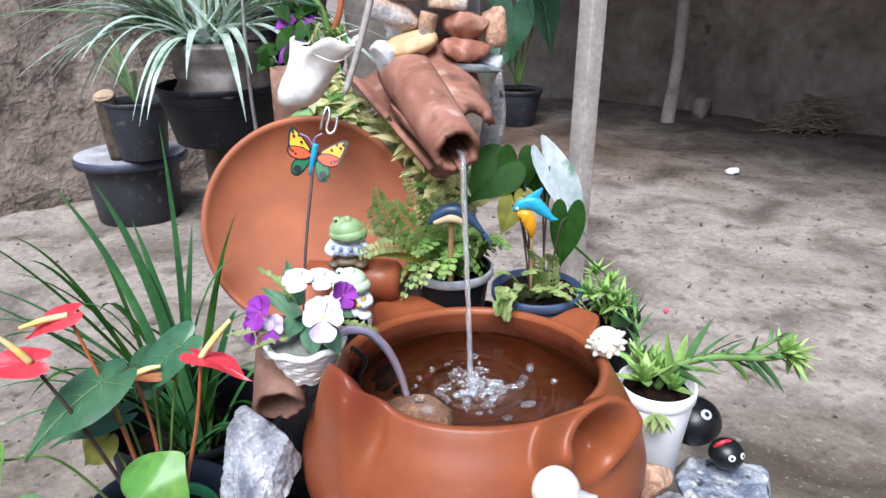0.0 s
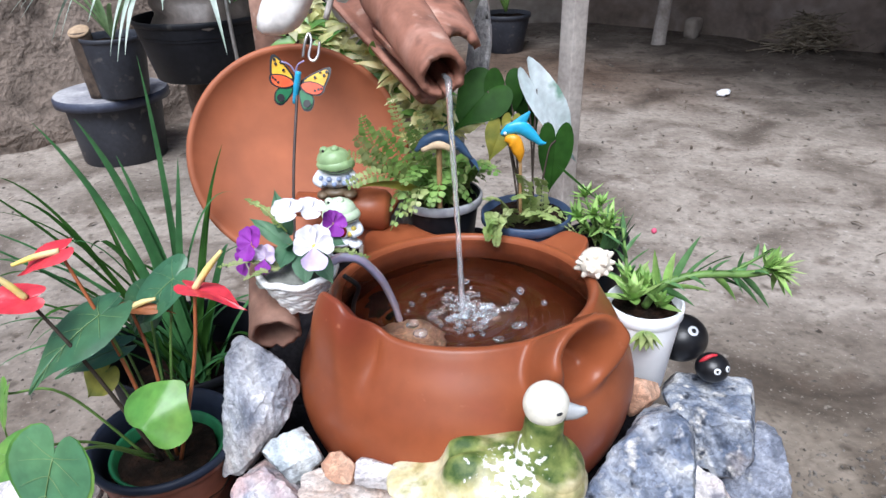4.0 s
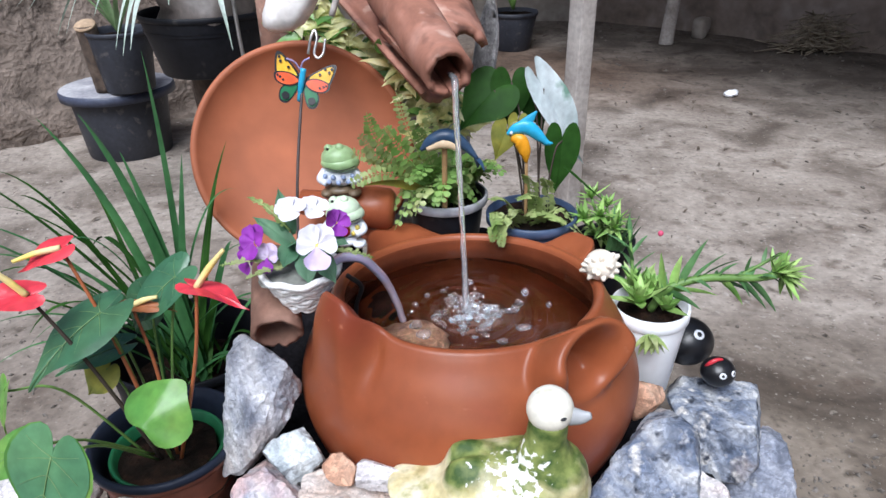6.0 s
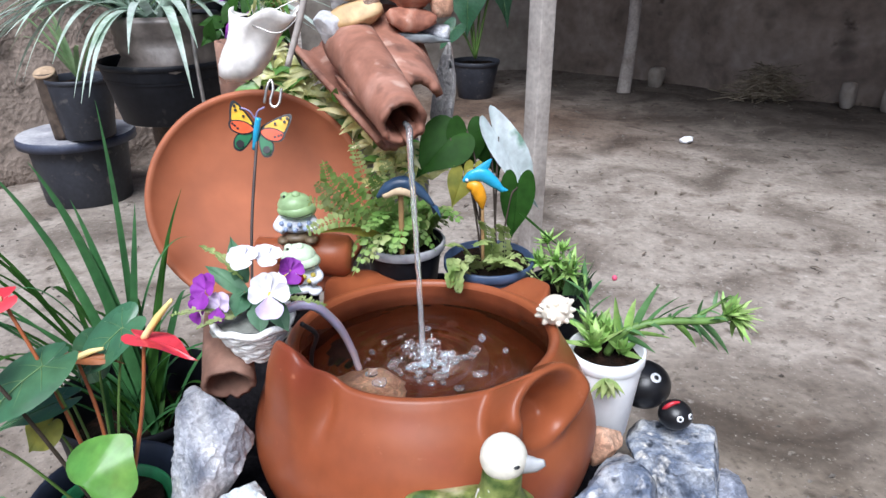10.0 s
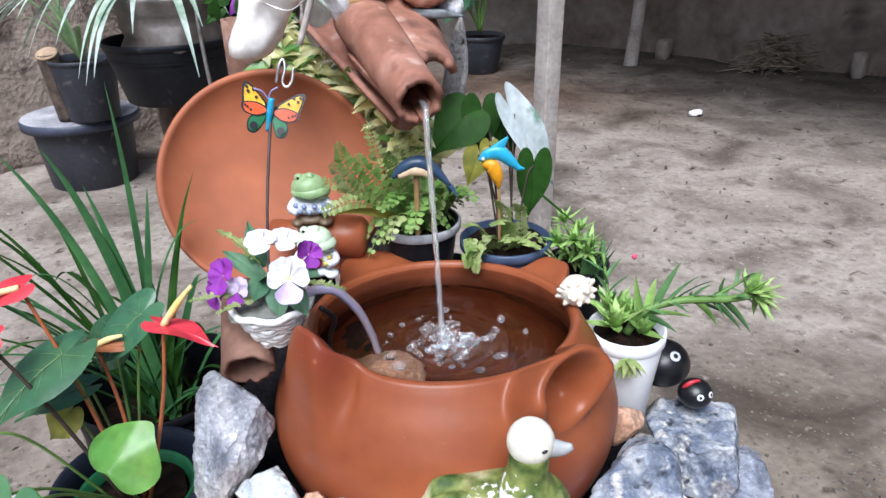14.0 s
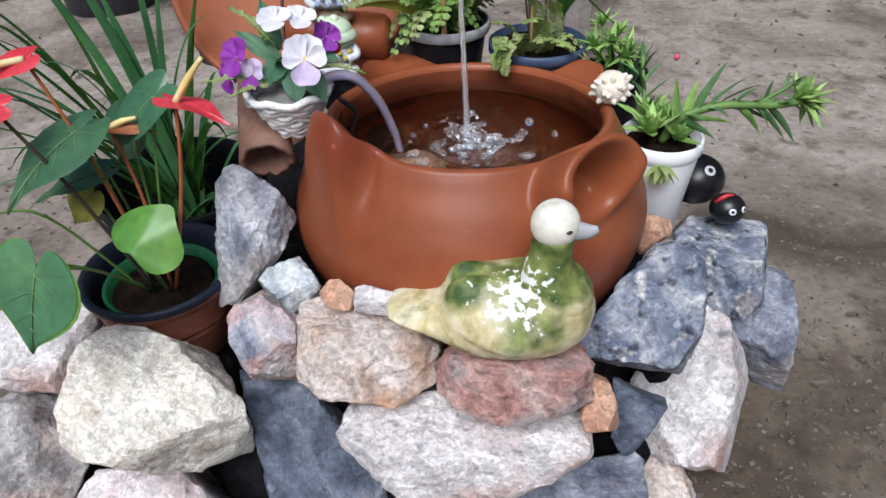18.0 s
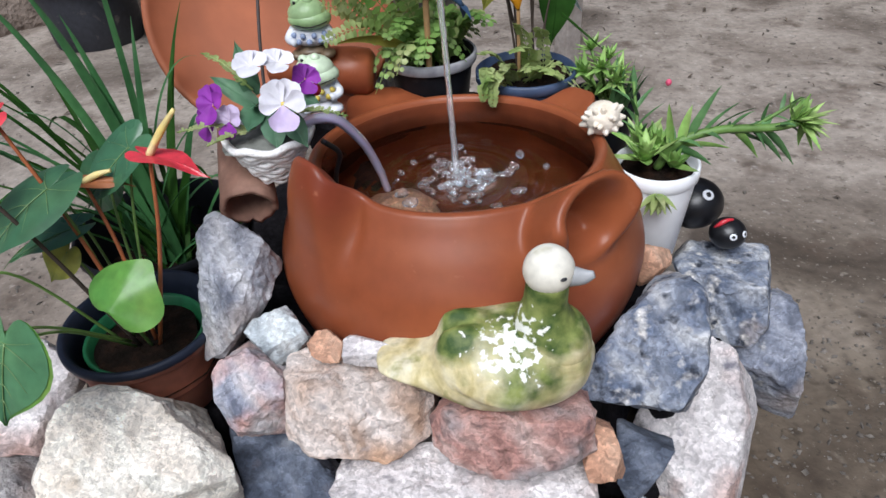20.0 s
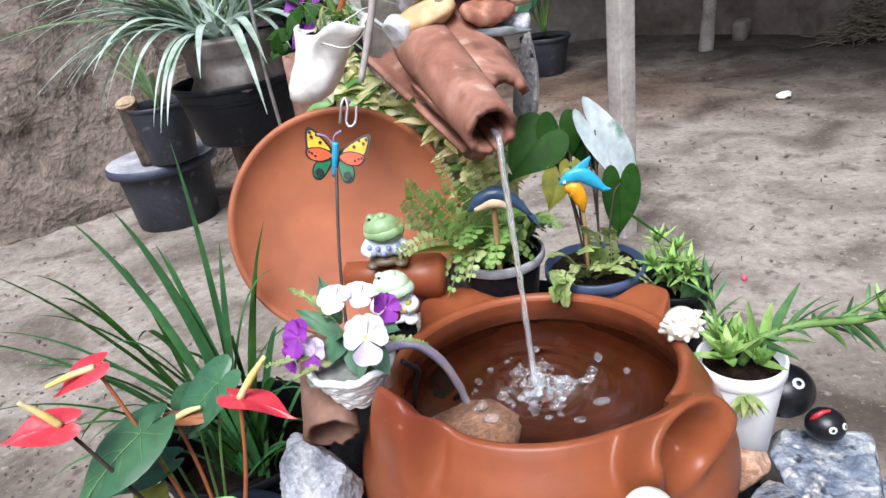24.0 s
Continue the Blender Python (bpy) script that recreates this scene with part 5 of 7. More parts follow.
def stalked(parent, root, base, tip, width, leafmat, stemmat, up=(0, 0, 1), curl=0.25, fold=0.15, bend=0.04, r=0.002, lobe=1.0):
    root, base = Vector(root), Vector(base)
    mid = root.lerp(base, 0.55) + Vector((0, 0, bend))
    part("stalk", tube([root, mid, base], [r, r * 0.8], 7), stemmat, parent)
    leaf = part("leaf", heart(base, tip, width, up, curl, fold, lobe=lobe), leafmat, parent)
    if width > 0.04 and leafmat in (L_ANTH, L_LIME, L_TARO):
        part("midrib", veins(base, tip, width, up, curl, fold), L_VEIN, leaf, "paler green midrib")
    return leaf


part("stalk", tube([AB + V(0.01, -0.02, 0), (-0.264, 0.762, 0.432), (-0.268, 0.745, 0.458)], [0.0024, 0.002], 7), M_STEMG, ap)
part("leaf", heart((-0.268, 0.742, 0.460), (-0.228, 0.772, 0.507), 0.096, (0.05, -0.62, 0.8), 0.25, -0.25, wave=0.04, blunt=0.5), L_LIME, ap, "round young lime-green leaf")
stalked(ap, AB + V(-0.01, -0.02, 0), (-0.303, 0.632, 0.522), (-0.333, 0.595, 0.432), 0.10, L_ANTH, M_STEMG, (-0.1, -0.7, 0.7), 0.12, 0.1, 0.02, lobe=0.55)
part("leaf_edge", heart((-0.3035, 0.633, 0.5205), (-0.3345, 0.595, 0.428), 0.109, (-0.1, -0.7, 0.7), 0.12, 0.1, lobe=0.55), L_LIME, ap, "lime-green margin")
stalked(ap, AB + V(-0.02, -0.01, 0), (-0.362, 0.665, 0.50), (-0.425, 0.65, 0.468), 0.055, L_LIME, M_STEMG, (-0.2, -0.5, 0.8), 0.15, 0.1, 0.02)
stalked(ap, AB + V(-0.01, 0.0, 0), (-0.312, 0.80, 0.588), (-0.392, 0.71, 0.556), 0.088, L_ANTH, M_STEMG, (-0.25, -0.4, 0.88), 0.35, 0.12, 0.03, lobe=0.5)
stalked(ap, AB + V(-0.02, 0.01, 0), (-0.318, 0.822, 0.522), (-0.398, 0.785, 0.512), 0.05, L_ANTH, M_STEMG, (-0.1, -0.2, 0.95), 0.2, 0.2, 0.02, lobe=0.5)
stalked(ap, AB + V(0.0, 0.01, 0), (-0.244, 0.868, 0.598), (-0.322, 0.832, 0.542), 0.072, L_ANTH, M_STEMG, (-0.1, -0.45, 0.9), 0.25, 0.2, 0.02, lobe=0.5)
stalked(ap, AB + V(0.0, 0.015, 0), (-0.30, 0.90, 0.55), (-0.345, 0.90, 0.475), 0.062, L_ANTH, M_STEMG, (0.1, -0.7, 0.7), 0.15, 0.2, 0.03, lobe=0.5)
stalked(ap, AB + V(-0.02, 0.0, 0), (-0.338, 0.82, 0.490), (-0.376, 0.80, 0.458), 0.056, L_YELLOW, M_STEMG, (-0.2, -0.7, 0.5), 0.4, 0.35, 0.03, lobe=0.6)
stalked(ap, AB + V(-0.01, 0.02, 0), (-0.35, 0.87, 0.545), (-0.44, 0.84, 0.52), 0.06, L_ANTH, M_STEMG, (-0.1, -0.4, 0.9), 0.3, 0.2, 0.03, lobe=0.5)
stalked(ap, AB + V(-0.03, -0.01, 0), (-0.415, 0.74, 0.52), (-0.432, 0.72, 0.465), 0.035, L_LIME, M_STEMG, (-0.6, -0.6, 0.3), 0.2, 0.2, 0.05)


def anth_flower(root, base, tip, width, spadix_tip, up=(0, 0, 1), stem=None, mat=None):
    root, base = Vector(root), Vector(base)
    f = part("flower", heart(base, tip, width, up, 0.25, 0.2, rings=5, seg=30, wave=0.035, lobe=0.7), mat or M_RED, ap, "withered brown flower" if mat else "red waxy anthurium flower")
    part("stalk", tube([root, root.lerp(base, 0.6) + V(0.012, -0.01, 0.01), base], [0.0028, 0.002], 7), stem or M_STEMR, ap)
    st = Vector(spadix_tip)
    part("spadix", tube([base, base.lerp(st, 0.5) + V(0, 0, 0.002), st], [0.0042, 0.004, 0.0022], 8), M_SPADIX, f, "cream and yellow spadix")


anth_flower(AB + V(0.02, -0.02, 0), (-0.190, 0.80, 0.622), (-0.119, 0.782, 0.614), 0.044, (-0.150, 0.80, 0.671), (0.1, 0.12, 1))
anth_flower(AB + V(-0.005, -0.02, 0), (-0.362, 0.757, 0.640), (-0.425, 0.735, 0.648), 0.047, (-0.386, 0.747, 0.680), (0, -0.35, 0.9), M_STEMD)
anth_flower(AB + V(0.0, -0.01, 0), (-0.350, 0.822, 0.665), (-0.404, 0.80, 0.650), 0.040, (-0.398, 0.802, 0.658), (-0.3, -0.5, 0.8), M_STEMR)
anth_flower(AB + V(0.012, -0.01, 0), (-0.296, 0.842, 0.571), (-0.236, 0.838, 0.574), 0.022, (-0.262, 0.845, 0.582), (0.1, -0.3, 0.9), None, plain("withered_brown_spathe", (0.30, 0.10, 0.03), 0.6))

# strap-leaved plant in a black pot
sp = plant_pot("strap_leaf_plant", (-0.335, 1.06, 0.0), 0.135, 0.1, 0.37, M_BLACK, "tall strap-leaved plant in a black plastic pot", True, soil_z=0.09)
SB = Vector((-0.345, 1.07, 0.285))
for tip, bulge, w in [((-0.372, 1.2, 0.815), (0.02, 0, 0.0), 0.013), ((-0.52, 1.12, 0.735), (0.05, 0, 0.05), 0.019), ((-0.482, 1.17, 0.725), (0.04, 0, 0.06), 0.021), ((-0.415, 1.14, 0.672), (0.01, 0, 0.05), 0.018), ((-0.33, 1.17, 0.655), (0.01, 0.0, 0.05), 0.014),
                      ((-0.60, 1.14, 0.60), (0.0, 0, 0.14), 0.011), ((-0.62, 1.05, 0.50), (0.02, 0, 0.16), 0.010), ((-0.255, 1.12, 0.52), (0.02, 0, 0.1), 0.012), ((-0.29, 1.2, 0.60), (0, 0, 0.05), 0.011), ((-0.24, 1.06, 0.43), (0.01, 0, 0.16), 0.011),
                      ((-0.56, 1.0, 0.42), (0.0, 0, 0.2), 0.010), ((-0.46, 0.98, 0.44), (-0.02, 0, 0.18), 0.012), ((-0.45, 1.22, 0.62), (0.02, 0, 0.06), 0.016), ((-0.27, 1.22, 0.66), (-0.02, 0, 0.03), 0.010), ((-0.54, 1.2, 0.47), (0, 0, 0.2), 0.010)]:
    tip = Vector(tip)
    root = SB + V(rnd.uniform(-0.035, 0.035), rnd.uniform(-0.03, 0.03), 0)
    ctl = root.lerp(tip, 0.6) + Vector(bulge)
    part("leaf", blade(root, ctl, tip, w * 1.3, 0.35, 14, 0.55, 0.7, side=Vector((1, -0.3, 0.1))), L_STRAP if w > 0.0115 else L_DARK, sp)
for tip in [(-0.62, 1.0, 0.56), (-0.66, 1.05, 0.60), (-0.6, 0.95, 0.46), (-0.68, 1.1, 0.50), (-0.57, 0.9, 0.42), (-0.64, 1.15, 0.64), (-0.5, 0.9, 0.40), (-0.55, 1.25, 0.60), (-0.72, 1.15, 0.66), (-0.7, 1.0, 0.62), (-0.66, 0.95, 0.52), (-0.58, 1.05, 0.62), (-0.46, 1.0, 0.58), (-0.22, 1.15, 0.50), (-0.2, 1.05, 0.44), (-0.26, 1.2, 0.58)]:
    tip = Vector(tip)
    root = SB + V(rnd.uniform(-0.04, 0.02), rnd.uniform(-0.03, 0.03), 0)
    part("leaf", blade(root, root.lerp(tip, 0.5) + V(0, 0, rnd.uniform(0.1, 0.2)), tip, 0.009, 0.3, 16, 0.5, 0.7), rnd.choice((L_DARK, L_STRAP)), sp)
for i in range(16):
    a = rnd.uniform(0, 6.28)
    root = SB + V(rnd.uniform(-0.05, 0.05), rnd.uniform(-0.04, 0.04), 0)
    L = rnd.uniform(0.14, 0.3)
    tip = root + V(math.cos(a) * L, math.sin(a) * L * 0.7, rnd.uniform(-0.12, 0.16))
    part("leaf", blade(root, root.lerp(tip, 0.5) + V(0, 0, rnd.uniform(0.12, 0.22)), tip, 0.009, 0.3, 14, 0.5, 0.7), rnd.choice((L_DARK, L_DARK, L_STRAP)), sp)

# white pot of succulents
wp = plant_pot("succulent_pot", (0.424, 1.035, 0.285), 0.061, 0.044, 0.158, M_WHITEPL, "white plastic pot with trailing green succulents", True, rim=0.016, lip=0.004, soil_z=0.016)


def rosette(parent, at, axis, n, length, width, mat, spread=0.9, seed=0, name="leaf", label=""):
    r = random.Random(seed)
    m = basis(axis)
    for i in range(n):
        a = i * 2.4
        k = (i + 1) / n
        d = m @ Vector((math.cos(a) * spread * k, math.sin(a) * spread * k, 1.15 - k * 0.8))
        d.normalize()
        L = length * (0.45 + 0.55 * k) * r.uniform(0.85, 1.1)
        p0 = Vector(at)
        p2 = p0 + d * L
        part(name, blade(p0, p0.lerp(p2, 0.5) + m @ Vector((0, 0, -0.1 * L)), p2, width, 0.5, 6, 0.45, 0.6), mat, parent, label)


WB = Vector((0.424, 1.035, 0.43))
for i, (dx, dy, dz, n, L) in enumerate([(-0.024, -0.015, 0.022, 18, 0.052), (0.0, 0.01, 0.026, 14, 0.05), (-0.02, 0.03, 0.02, 12, 0.055), (0.018, -0.02, 0.012, 12, 0.04)]):
    rosette(wp, WB + V(dx, dy, dz), (dx * 6, dy * 6, 1), n, L * 1.15, 0.021, L_SUCC, seed=i)


def leafy_stem(parent, pts, n, length, width, mat, seed, head=16, hl=0.04, stem=0.003):
    r = random.Random(seed)
    part("stem", tube(pts, [stem, stem * 0.8], 8), M_STEMG, parent)
    line = smooth_line(pts, 12)
    for i in range(n):
        t = 0.15 + 0.85 * i / n
        q = line[int(t * (len(line) - 1))]
        d = (line[-1] - line[-4]).normalized() if t > 0.9 else (line[min(len(line) - 1, int(t * (len(line) - 1)) + 2)] - q).normalized()
        a = i * 2.4
        m = basis(d)
        e = (m @ Vector((math.cos(a), math.sin(a), 0.55 + 0.35 * t))).normalized()
        part("leaf", blade(q, q + e * length * 0.5 + V(0, 0, 0.006), q + e * length * r.uniform(0.8, 1.15), width, 0.5, 6, 0.45, 0.7), mat, parent)
    if head:
        rosette(parent, line[-1], line[-1] - line[-5], head, hl, width * 1.1, L_SUCC, 1.0, seed)


leafy_stem(wp, [WB, (0.446, 1.03, 0.472), (0.501, 1.03, 0.489), (0.576, 1.03, 0.488), (0.615, 1.03, 0.494)], 12, 0.038, 0.013, L_SUCCD, 1, 34, 0.046, 0.007)
rosette(wp, (0.622, 1.03, 0.492), (0.8, -0.1, -0.35), 26, 0.048, 0.012, L_SUCC, 0.9, 12)
rosette(wp, (0.606, 1.03, 0.498), (0.7, 0, 0.7), 18, 0.042, 0.012, L_SUCC, 0.9, 13)
leafy_stem(wp, [(0.50, 1.035, 0.487), (0.545, 1.04, 0.482), (0.577, 1.04, 0.500), (0.614, 1.04, 0.526)], 8, 0.03, 0.007, L_SUCCD, 2, 0, 0.03, 0.003)
leafy_stem(wp, [WB + V(-0.02, 0.03, 0), (0.405, 1.09, 0.47), (0.4, 1.12, 0.53)], 12, 0.05, 0.009, L_SUCCD, 6, 0)
for i, (root, tip, w) in enumerate([((0.452, 1.03, 0.470), (0.461, 1.035, 0.527), 0.016), ((0.462, 1.03, 0.475), (0.496, 1.035, 0.554), 0.015), ((0.480, 1.03, 0.483), (0.530, 1.035, 0.530), 0.013), ((0.525, 1.03, 0.485), (0.562, 1.02, 0.446), 0.013), ((0.570, 1.03, 0.483), (0.62, 1.025, 0.427), 0.013), ((0.550, 1.03, 0.486), (0.600, 1.02, 0.437), 0.012),
                                    ((0.446, 1.03, 0.465), (0.515, 1.01, 0.47), 0.015), ((0.440, 1.03, 0.465), (0.490, 1.0, 0.45), 0.015), ((0.50, 1.04, 0.487), (0.56, 1.05, 0.51), 0.010), ((0.44, 1.03, 0.46), (0.43, 1.04, 0.53), 0.014), ((0.515, 1.03, 0.484), (0.575, 1.03, 0.462), 0.012)]):
    root, tip = Vector(root), Vector(tip)
    part("leaf", blade(root, root.lerp(tip, 0.5) + V(0, 0, 0.008), tip, w, 0.45, 10, 0.5, 0.6, side=Vector((0.5, -0.4, 0.6))), L_SUCCD if i % 3 else L_SUCC, wp)
rosette(wp, (0.408, 0.968, 0.425), (-0.02, -0.6, -0.85), 20, 0.042, 0.013, L_CREEP, 0.7, 9, "leaf")
part("flower_bud", ball((0.437, 1.075, 0.545), (0.0045, 0.004, 0.005), 10), plain("pink_bud", (0.6, 0.08, 0.16), 0.5), wp, "tiny pink bud")

# rosettes behind the pot's rim
rp = plant_pot("leafy_succulent", (0.385, 1.235, 0.33), 0.06, 0.045, 0.13, M_BLACK, "bright green leafy succulent in a small pot", True)
for i in range(7):
    a = i * 0.9
    top = Vector((0.367 + 0.032 * math.cos(a), 1.2 + 0.04 * math.sin(a), 0.508 + 0.014 * (i % 3)))
    leafy_stem(rp, [(0.385, 1.235, 0.44), ((0.385 + top.x) / 2 + 0.01, 1.22, 0.47), top], 10, 0.036, 0.010, L_SUCC if i % 3 else L_CREEP, 20 + i, 14, 0.038)
for i in range(11):
    u = i / 10
    part("leaf", blade((0.385 + 0.02 * u, 1.19, 0.43), (0.385 + 0.03 * u, 1.17, 0.48), (0.382 + 0.05 * u, 1.16 + 0.02 * (i % 3), 0.515 + 0.03 * ((i * 7) % 5) / 4), 0.013, 0.5, 10, 0.4, 0.6), L_SUCCD, rp)

# fern in a small black pot
fp = plant_pot("fern_pot", (0.10, 1.235, 0.435), 0.072, 0.055, 0.118, M_BLACK, "small black pot of bright green maidenhair fern", True, soil_z=0.02)
part("rim_band", lathe([(0.0725, 0.102), (0.0745, 0.106), (0.0745, 0.116), (0.072, 0.119), (0.069, 0.117)], (0.10, 1.235, 0.435), 48), M_LID, fp, "whitish worn rim")
FB = Vector((0.10, 1.23, 0.535))
for i in range(52):
    a = rnd.uniform(0, 6.28)
    L = rnd.uniform(0.05, 0.115)
    tip = FB + V(math.cos(a) * L, math.sin(a) * L - 0.01, rnd.uniform(-0.02, 0.085))
    root = FB + V(rnd.uniform(-0.03, 0.03), rnd.uniform(-0.03, 0.03), 0)
    part("frond", frond([root, root.lerp(tip, 0.5) + V(0, 0, 0.045), tip], 0.021, 9, 0.019, i, 0.1, 0.7), L_FERN if i % 4 else L_CREEP, fp)
for i, (tip, mid) in enumerate([((-0.022, 1.16, 0.722), (0.0, 1.18, 0.655)), ((-0.05, 1.15, 0.66), (0.01, 1.19, 0.625)), ((0.026, 1.17, 0.75), (0.045, 1.19, 0.67)), ((0.052, 1.17, 0.70), (0.07, 1.2, 0.64)), ((-0.055, 1.14, 0.61), (0.01, 1.17, 0.615)),
                                ((-0.035, 1.15, 0.69), (0.0, 1.17, 0.64)), ((0.005, 1.16, 0.70), (0.03, 1.18, 0.65)), ((0.07, 1.2, 0.72), (0.085, 1.22, 0.64))]):
    part("frond", frond([FB, mid, tip], 0.022, 18, 0.013, 60 + i, 0.1, 0.45, up=(0.1, -1.0, 0.45)), L_CREEP if i % 3 else L_FERN, fp)
part("leaf", blade((0.065, 1.175, 0.585), (0.015, 1.15, 0.620), (-0.036, 1.145, 0.604), 0.026, 0.4, 12, 0.2, 0.3, side=Vector((0, -0.5, 1))), L_YELLOW, fp, "broad olive-yellow leaf")

# blue bowl with dark heart leaves
bp_ = plant_pot("heart_leaf_pot", (0.250, 1.205, 0.455), 0.080, 0.062, 0.072, M_BLUEPL, "shallow dark blue bowl with heart-leaved plant and creepers", True, soil_z=0.012)
HB = Vector((0.25, 1.215, 0.51))
stalked(bp_, HB, (0.185, 1.27, 0.725), (0.12, 1.24, 0.665), 0.10, L_DARK, M_STEMD, (-0.1, -0.75, 0.6), 0.15, 0.1)
stalked(bp_, HB, (0.215, 1.28, 0.735), (0.215, 1.25, 0.655), 0.075, L_DARK, M_STEMD, (0.2, -0.75, 0.6), 0.15, 0.1)
stalked(bp_, HB + V(0.01, 0, 0), (0.268, 1.262, 0.728), (0.366, 1.288, 0.568), 0.072, L_SILVER, M_STEMD, (0.42, -0.78, 0.45), 0.08, 0.3, lobe=0.6)
stalked(bp_, HB + V(0.015, 0, 0), (0.255, 1.29, 0.715), (0.28, 1.29, 0.64), 0.07, L_DARK, M_STEMD, (0.2, -0.8, 0.4), 0.15, 0.1)
stalked(bp_, HB + V(0.02, 0, 0), (0.30, 1.235, 0.645), (0.295, 1.215, 0.545), 0.07, L_DARK, M_STEMD, (0.3, -0.9, 0.3), 0.15, 0.2)
stalked(bp_, HB + V(-0.01, 0, 0), (0.205, 1.24, 0.665), (0.185, 1.225, 0.61), 0.05, L_YELLOW, M_STEMD, (0.1, -0.8, 0.5), 0.2, 0.2)
stalked(bp_, HB + V(-0.01, 0, 0), (0.225, 1.245, 0.68), (0.22, 1.24, 0.64), 0.035, L_YELLOW, M_STEMD, (0.1, -0.8, 0.5), 0.2, 0.2)
part("leaf", blade((0.30, 1.2, 0.61), (0.33, 1.19, 0.585), (0.385, 1.18, 0.54), 0.014, 0.4, 10, 0.4, 0.7), L_DARK, bp_)
for i, pts in enumerate([[(0.205, 1.17, 0.50), (0.185, 1.13, 0.56), (0.182, 1.115, 0.55), (0.184, 1.11, 0.520)], [(0.22, 1.18, 0.50), (0.2, 1.13, 0.555), (0.192, 1.115, 0.535), (0.190, 1.11, 0.505)], [(0.22, 1.19, 0.50), (0.24, 1.16, 0.545), (0.28, 1.15, 0.54), (0.325, 1.15, 0.51)],
                         [(0.24, 1.2, 0.50), (0.2, 1.17, 0.565), (0.17, 1.15, 0.575)], [(0.25, 1.2, 0.50), (0.29, 1.17, 0.545), (0.335, 1.16, 0.50)], [(0.25, 1.2, 0.50), (0.25, 1.17, 0.57), (0.215, 1.15, 0.575)], [(0.215, 1.16, 0.50), (0.19, 1.12, 0.55), (0.177, 1.115, 0.54), (0.176, 1.11, 0.515)], [(0.23, 1.18, 0.51), (0.215, 1.14, 0.56), (0.20, 1.12, 0.55)], [(0.25, 1.18, 0.51), (0.265, 1.14, 0.55), (0.30, 1.13, 0.54)],
                         [(0.26, 1.22, 0.50), (0.245, 1.19, 0.585), (0.23, 1.17, 0.61)], [(0.28, 1.22, 0.50), (0.275, 1.2, 0.575), (0.262, 1.18, 0.60)]]):
    part("creeper", frond(pts, 0.0135, 15, 0.0135, 80 + i, 0.15, 0.85), L_CREEP, bp_)
part("dry_leaf", heart((0.27, 1.17, 0.497), (0.285, 1.15, 0.49), 0.022, (0, -0.4, 0.9), 0.4, 0.3), material("dry_leaf", [(0.3, 0.2, 0.12), (0.45, 0.33, 0.22)], 20.0, 0.8), bp_)

# spider plant, tub and logs by the bank
TUB = (-1.37, 3.12, -0.01)
tub = plant_pot("plastic_tub", TUB, 0.212, 0.178, 0.30, M_GREYPL, "big dark grey plastic tub with a dusty flat lid", False, rim=0.02, lip=0.01)
part("lid", lathe([(0, 0.30), (0.20, 0.30), (0.222, 0.292), (0.226, 0.276), (0.232, 0.268), (0.240, 0.268), (0.241, 0.296), (0.234, 0.306)], TUB, 56), M_LIDB, tub, "grey-blue lid edge")
part("lid_top", lathe([(0.234, 0.306), (0.215, 0.311), (0, 0.311)], TUB, 56), M_LID, tub, "pale dusty lid top")
log = thing("log", (-1.345, 2.98, 0.308), "short brown log standing on the tub lid", "log")
part("bark", tube([(-1.345, 2.98, 0.308), (-1.355, 2.97, 0.44), (-1.36, 2.96, 0.575)], [0.044, 0.042, 0.042], 22, caps=True), M_BARK, log)
part("cut_end", ball((-1.36, 2.955, 0.575), (0.043, 0.044, 0.014), 20, None, pose(0, 0, 0, 24, 0, 0)), M_LOGEND, log, "pale sawn end")
p2 = plant_pot("plant_pot", (-1.245, 2.99, 0.308), 0.128, 0.098, 0.245, M_GREYPL, "black plastic pot standing on the tub lid", True)
for i in range(9):
    a = rnd.uniform(0, 6.28)
    root = Vector((-1.245, 2.99, 0.53))
    tip = root + V(math.cos(a) * 0.2, math.sin(a) * 0.1, rnd.uniform(0.1, 0.32))
    part("leaf", blade(root, root.lerp(tip, 0.5) + V(0, 0, 0.1), tip, 0.022, 0.3), L_SPIDERG, p2)
for x, y, r, h in ((-0.70, 2.52, 0.1, 0.51), (-0.86, 2.9, 0.09, 0.36)):
    single("log", tube([(x - 0.01, y, -0.02), (x, y, h * 0.5), (x, y, h)], [r, r * 0.9, r], 20), M_BARK, (x, y, 0.0), "thick dark upright log by the plant pots", "log")
hp = plant_pot("spider_plant", (-0.69, 2.46, 0.505), 0.215, 0.17, 0.195, M_BLACK, "pale striped spider plant in a wide black pot", True, soil_z=0.05)
bag = lathe([(0, 0), (0.15, 0.0), (0.17, 0.03), (0.16, 0.06), (0.168, 0.09), (0.158, 0.125), (0.163, 0.165), (0.155, 0.185), (0.145, 0.175)], (-0.67, 2.44, 0.655), 72)
for v in bag.verts:
    q = v.co - Vector((-0.67, 2.44, 0.74))
    v.co += Vector((q.x, q.y, 0)) * 0.16 * noise.fractal((q.x * 5, q.y * 5, q.z * 16), 0.8, 2.0, 3)
part("grow_bag", bag, M_BAG, hp, "wrinkled dark plastic grow bag")
part("soil", lathe([(0, 0.172), (0.06, 0.174), (0.145, 0.165)], (-0.67, 2.44, 0.655), 24), M_SOIL, hp)
part("wire", tube([(-0.52, 2.23, 0.54), (-0.53, 2.24, 0.75), (-0.53, 2.27, 1.05)], 0.006, 6), M_METAL, hp)
PB = Vector((-0.70, 2.42, 0.82))
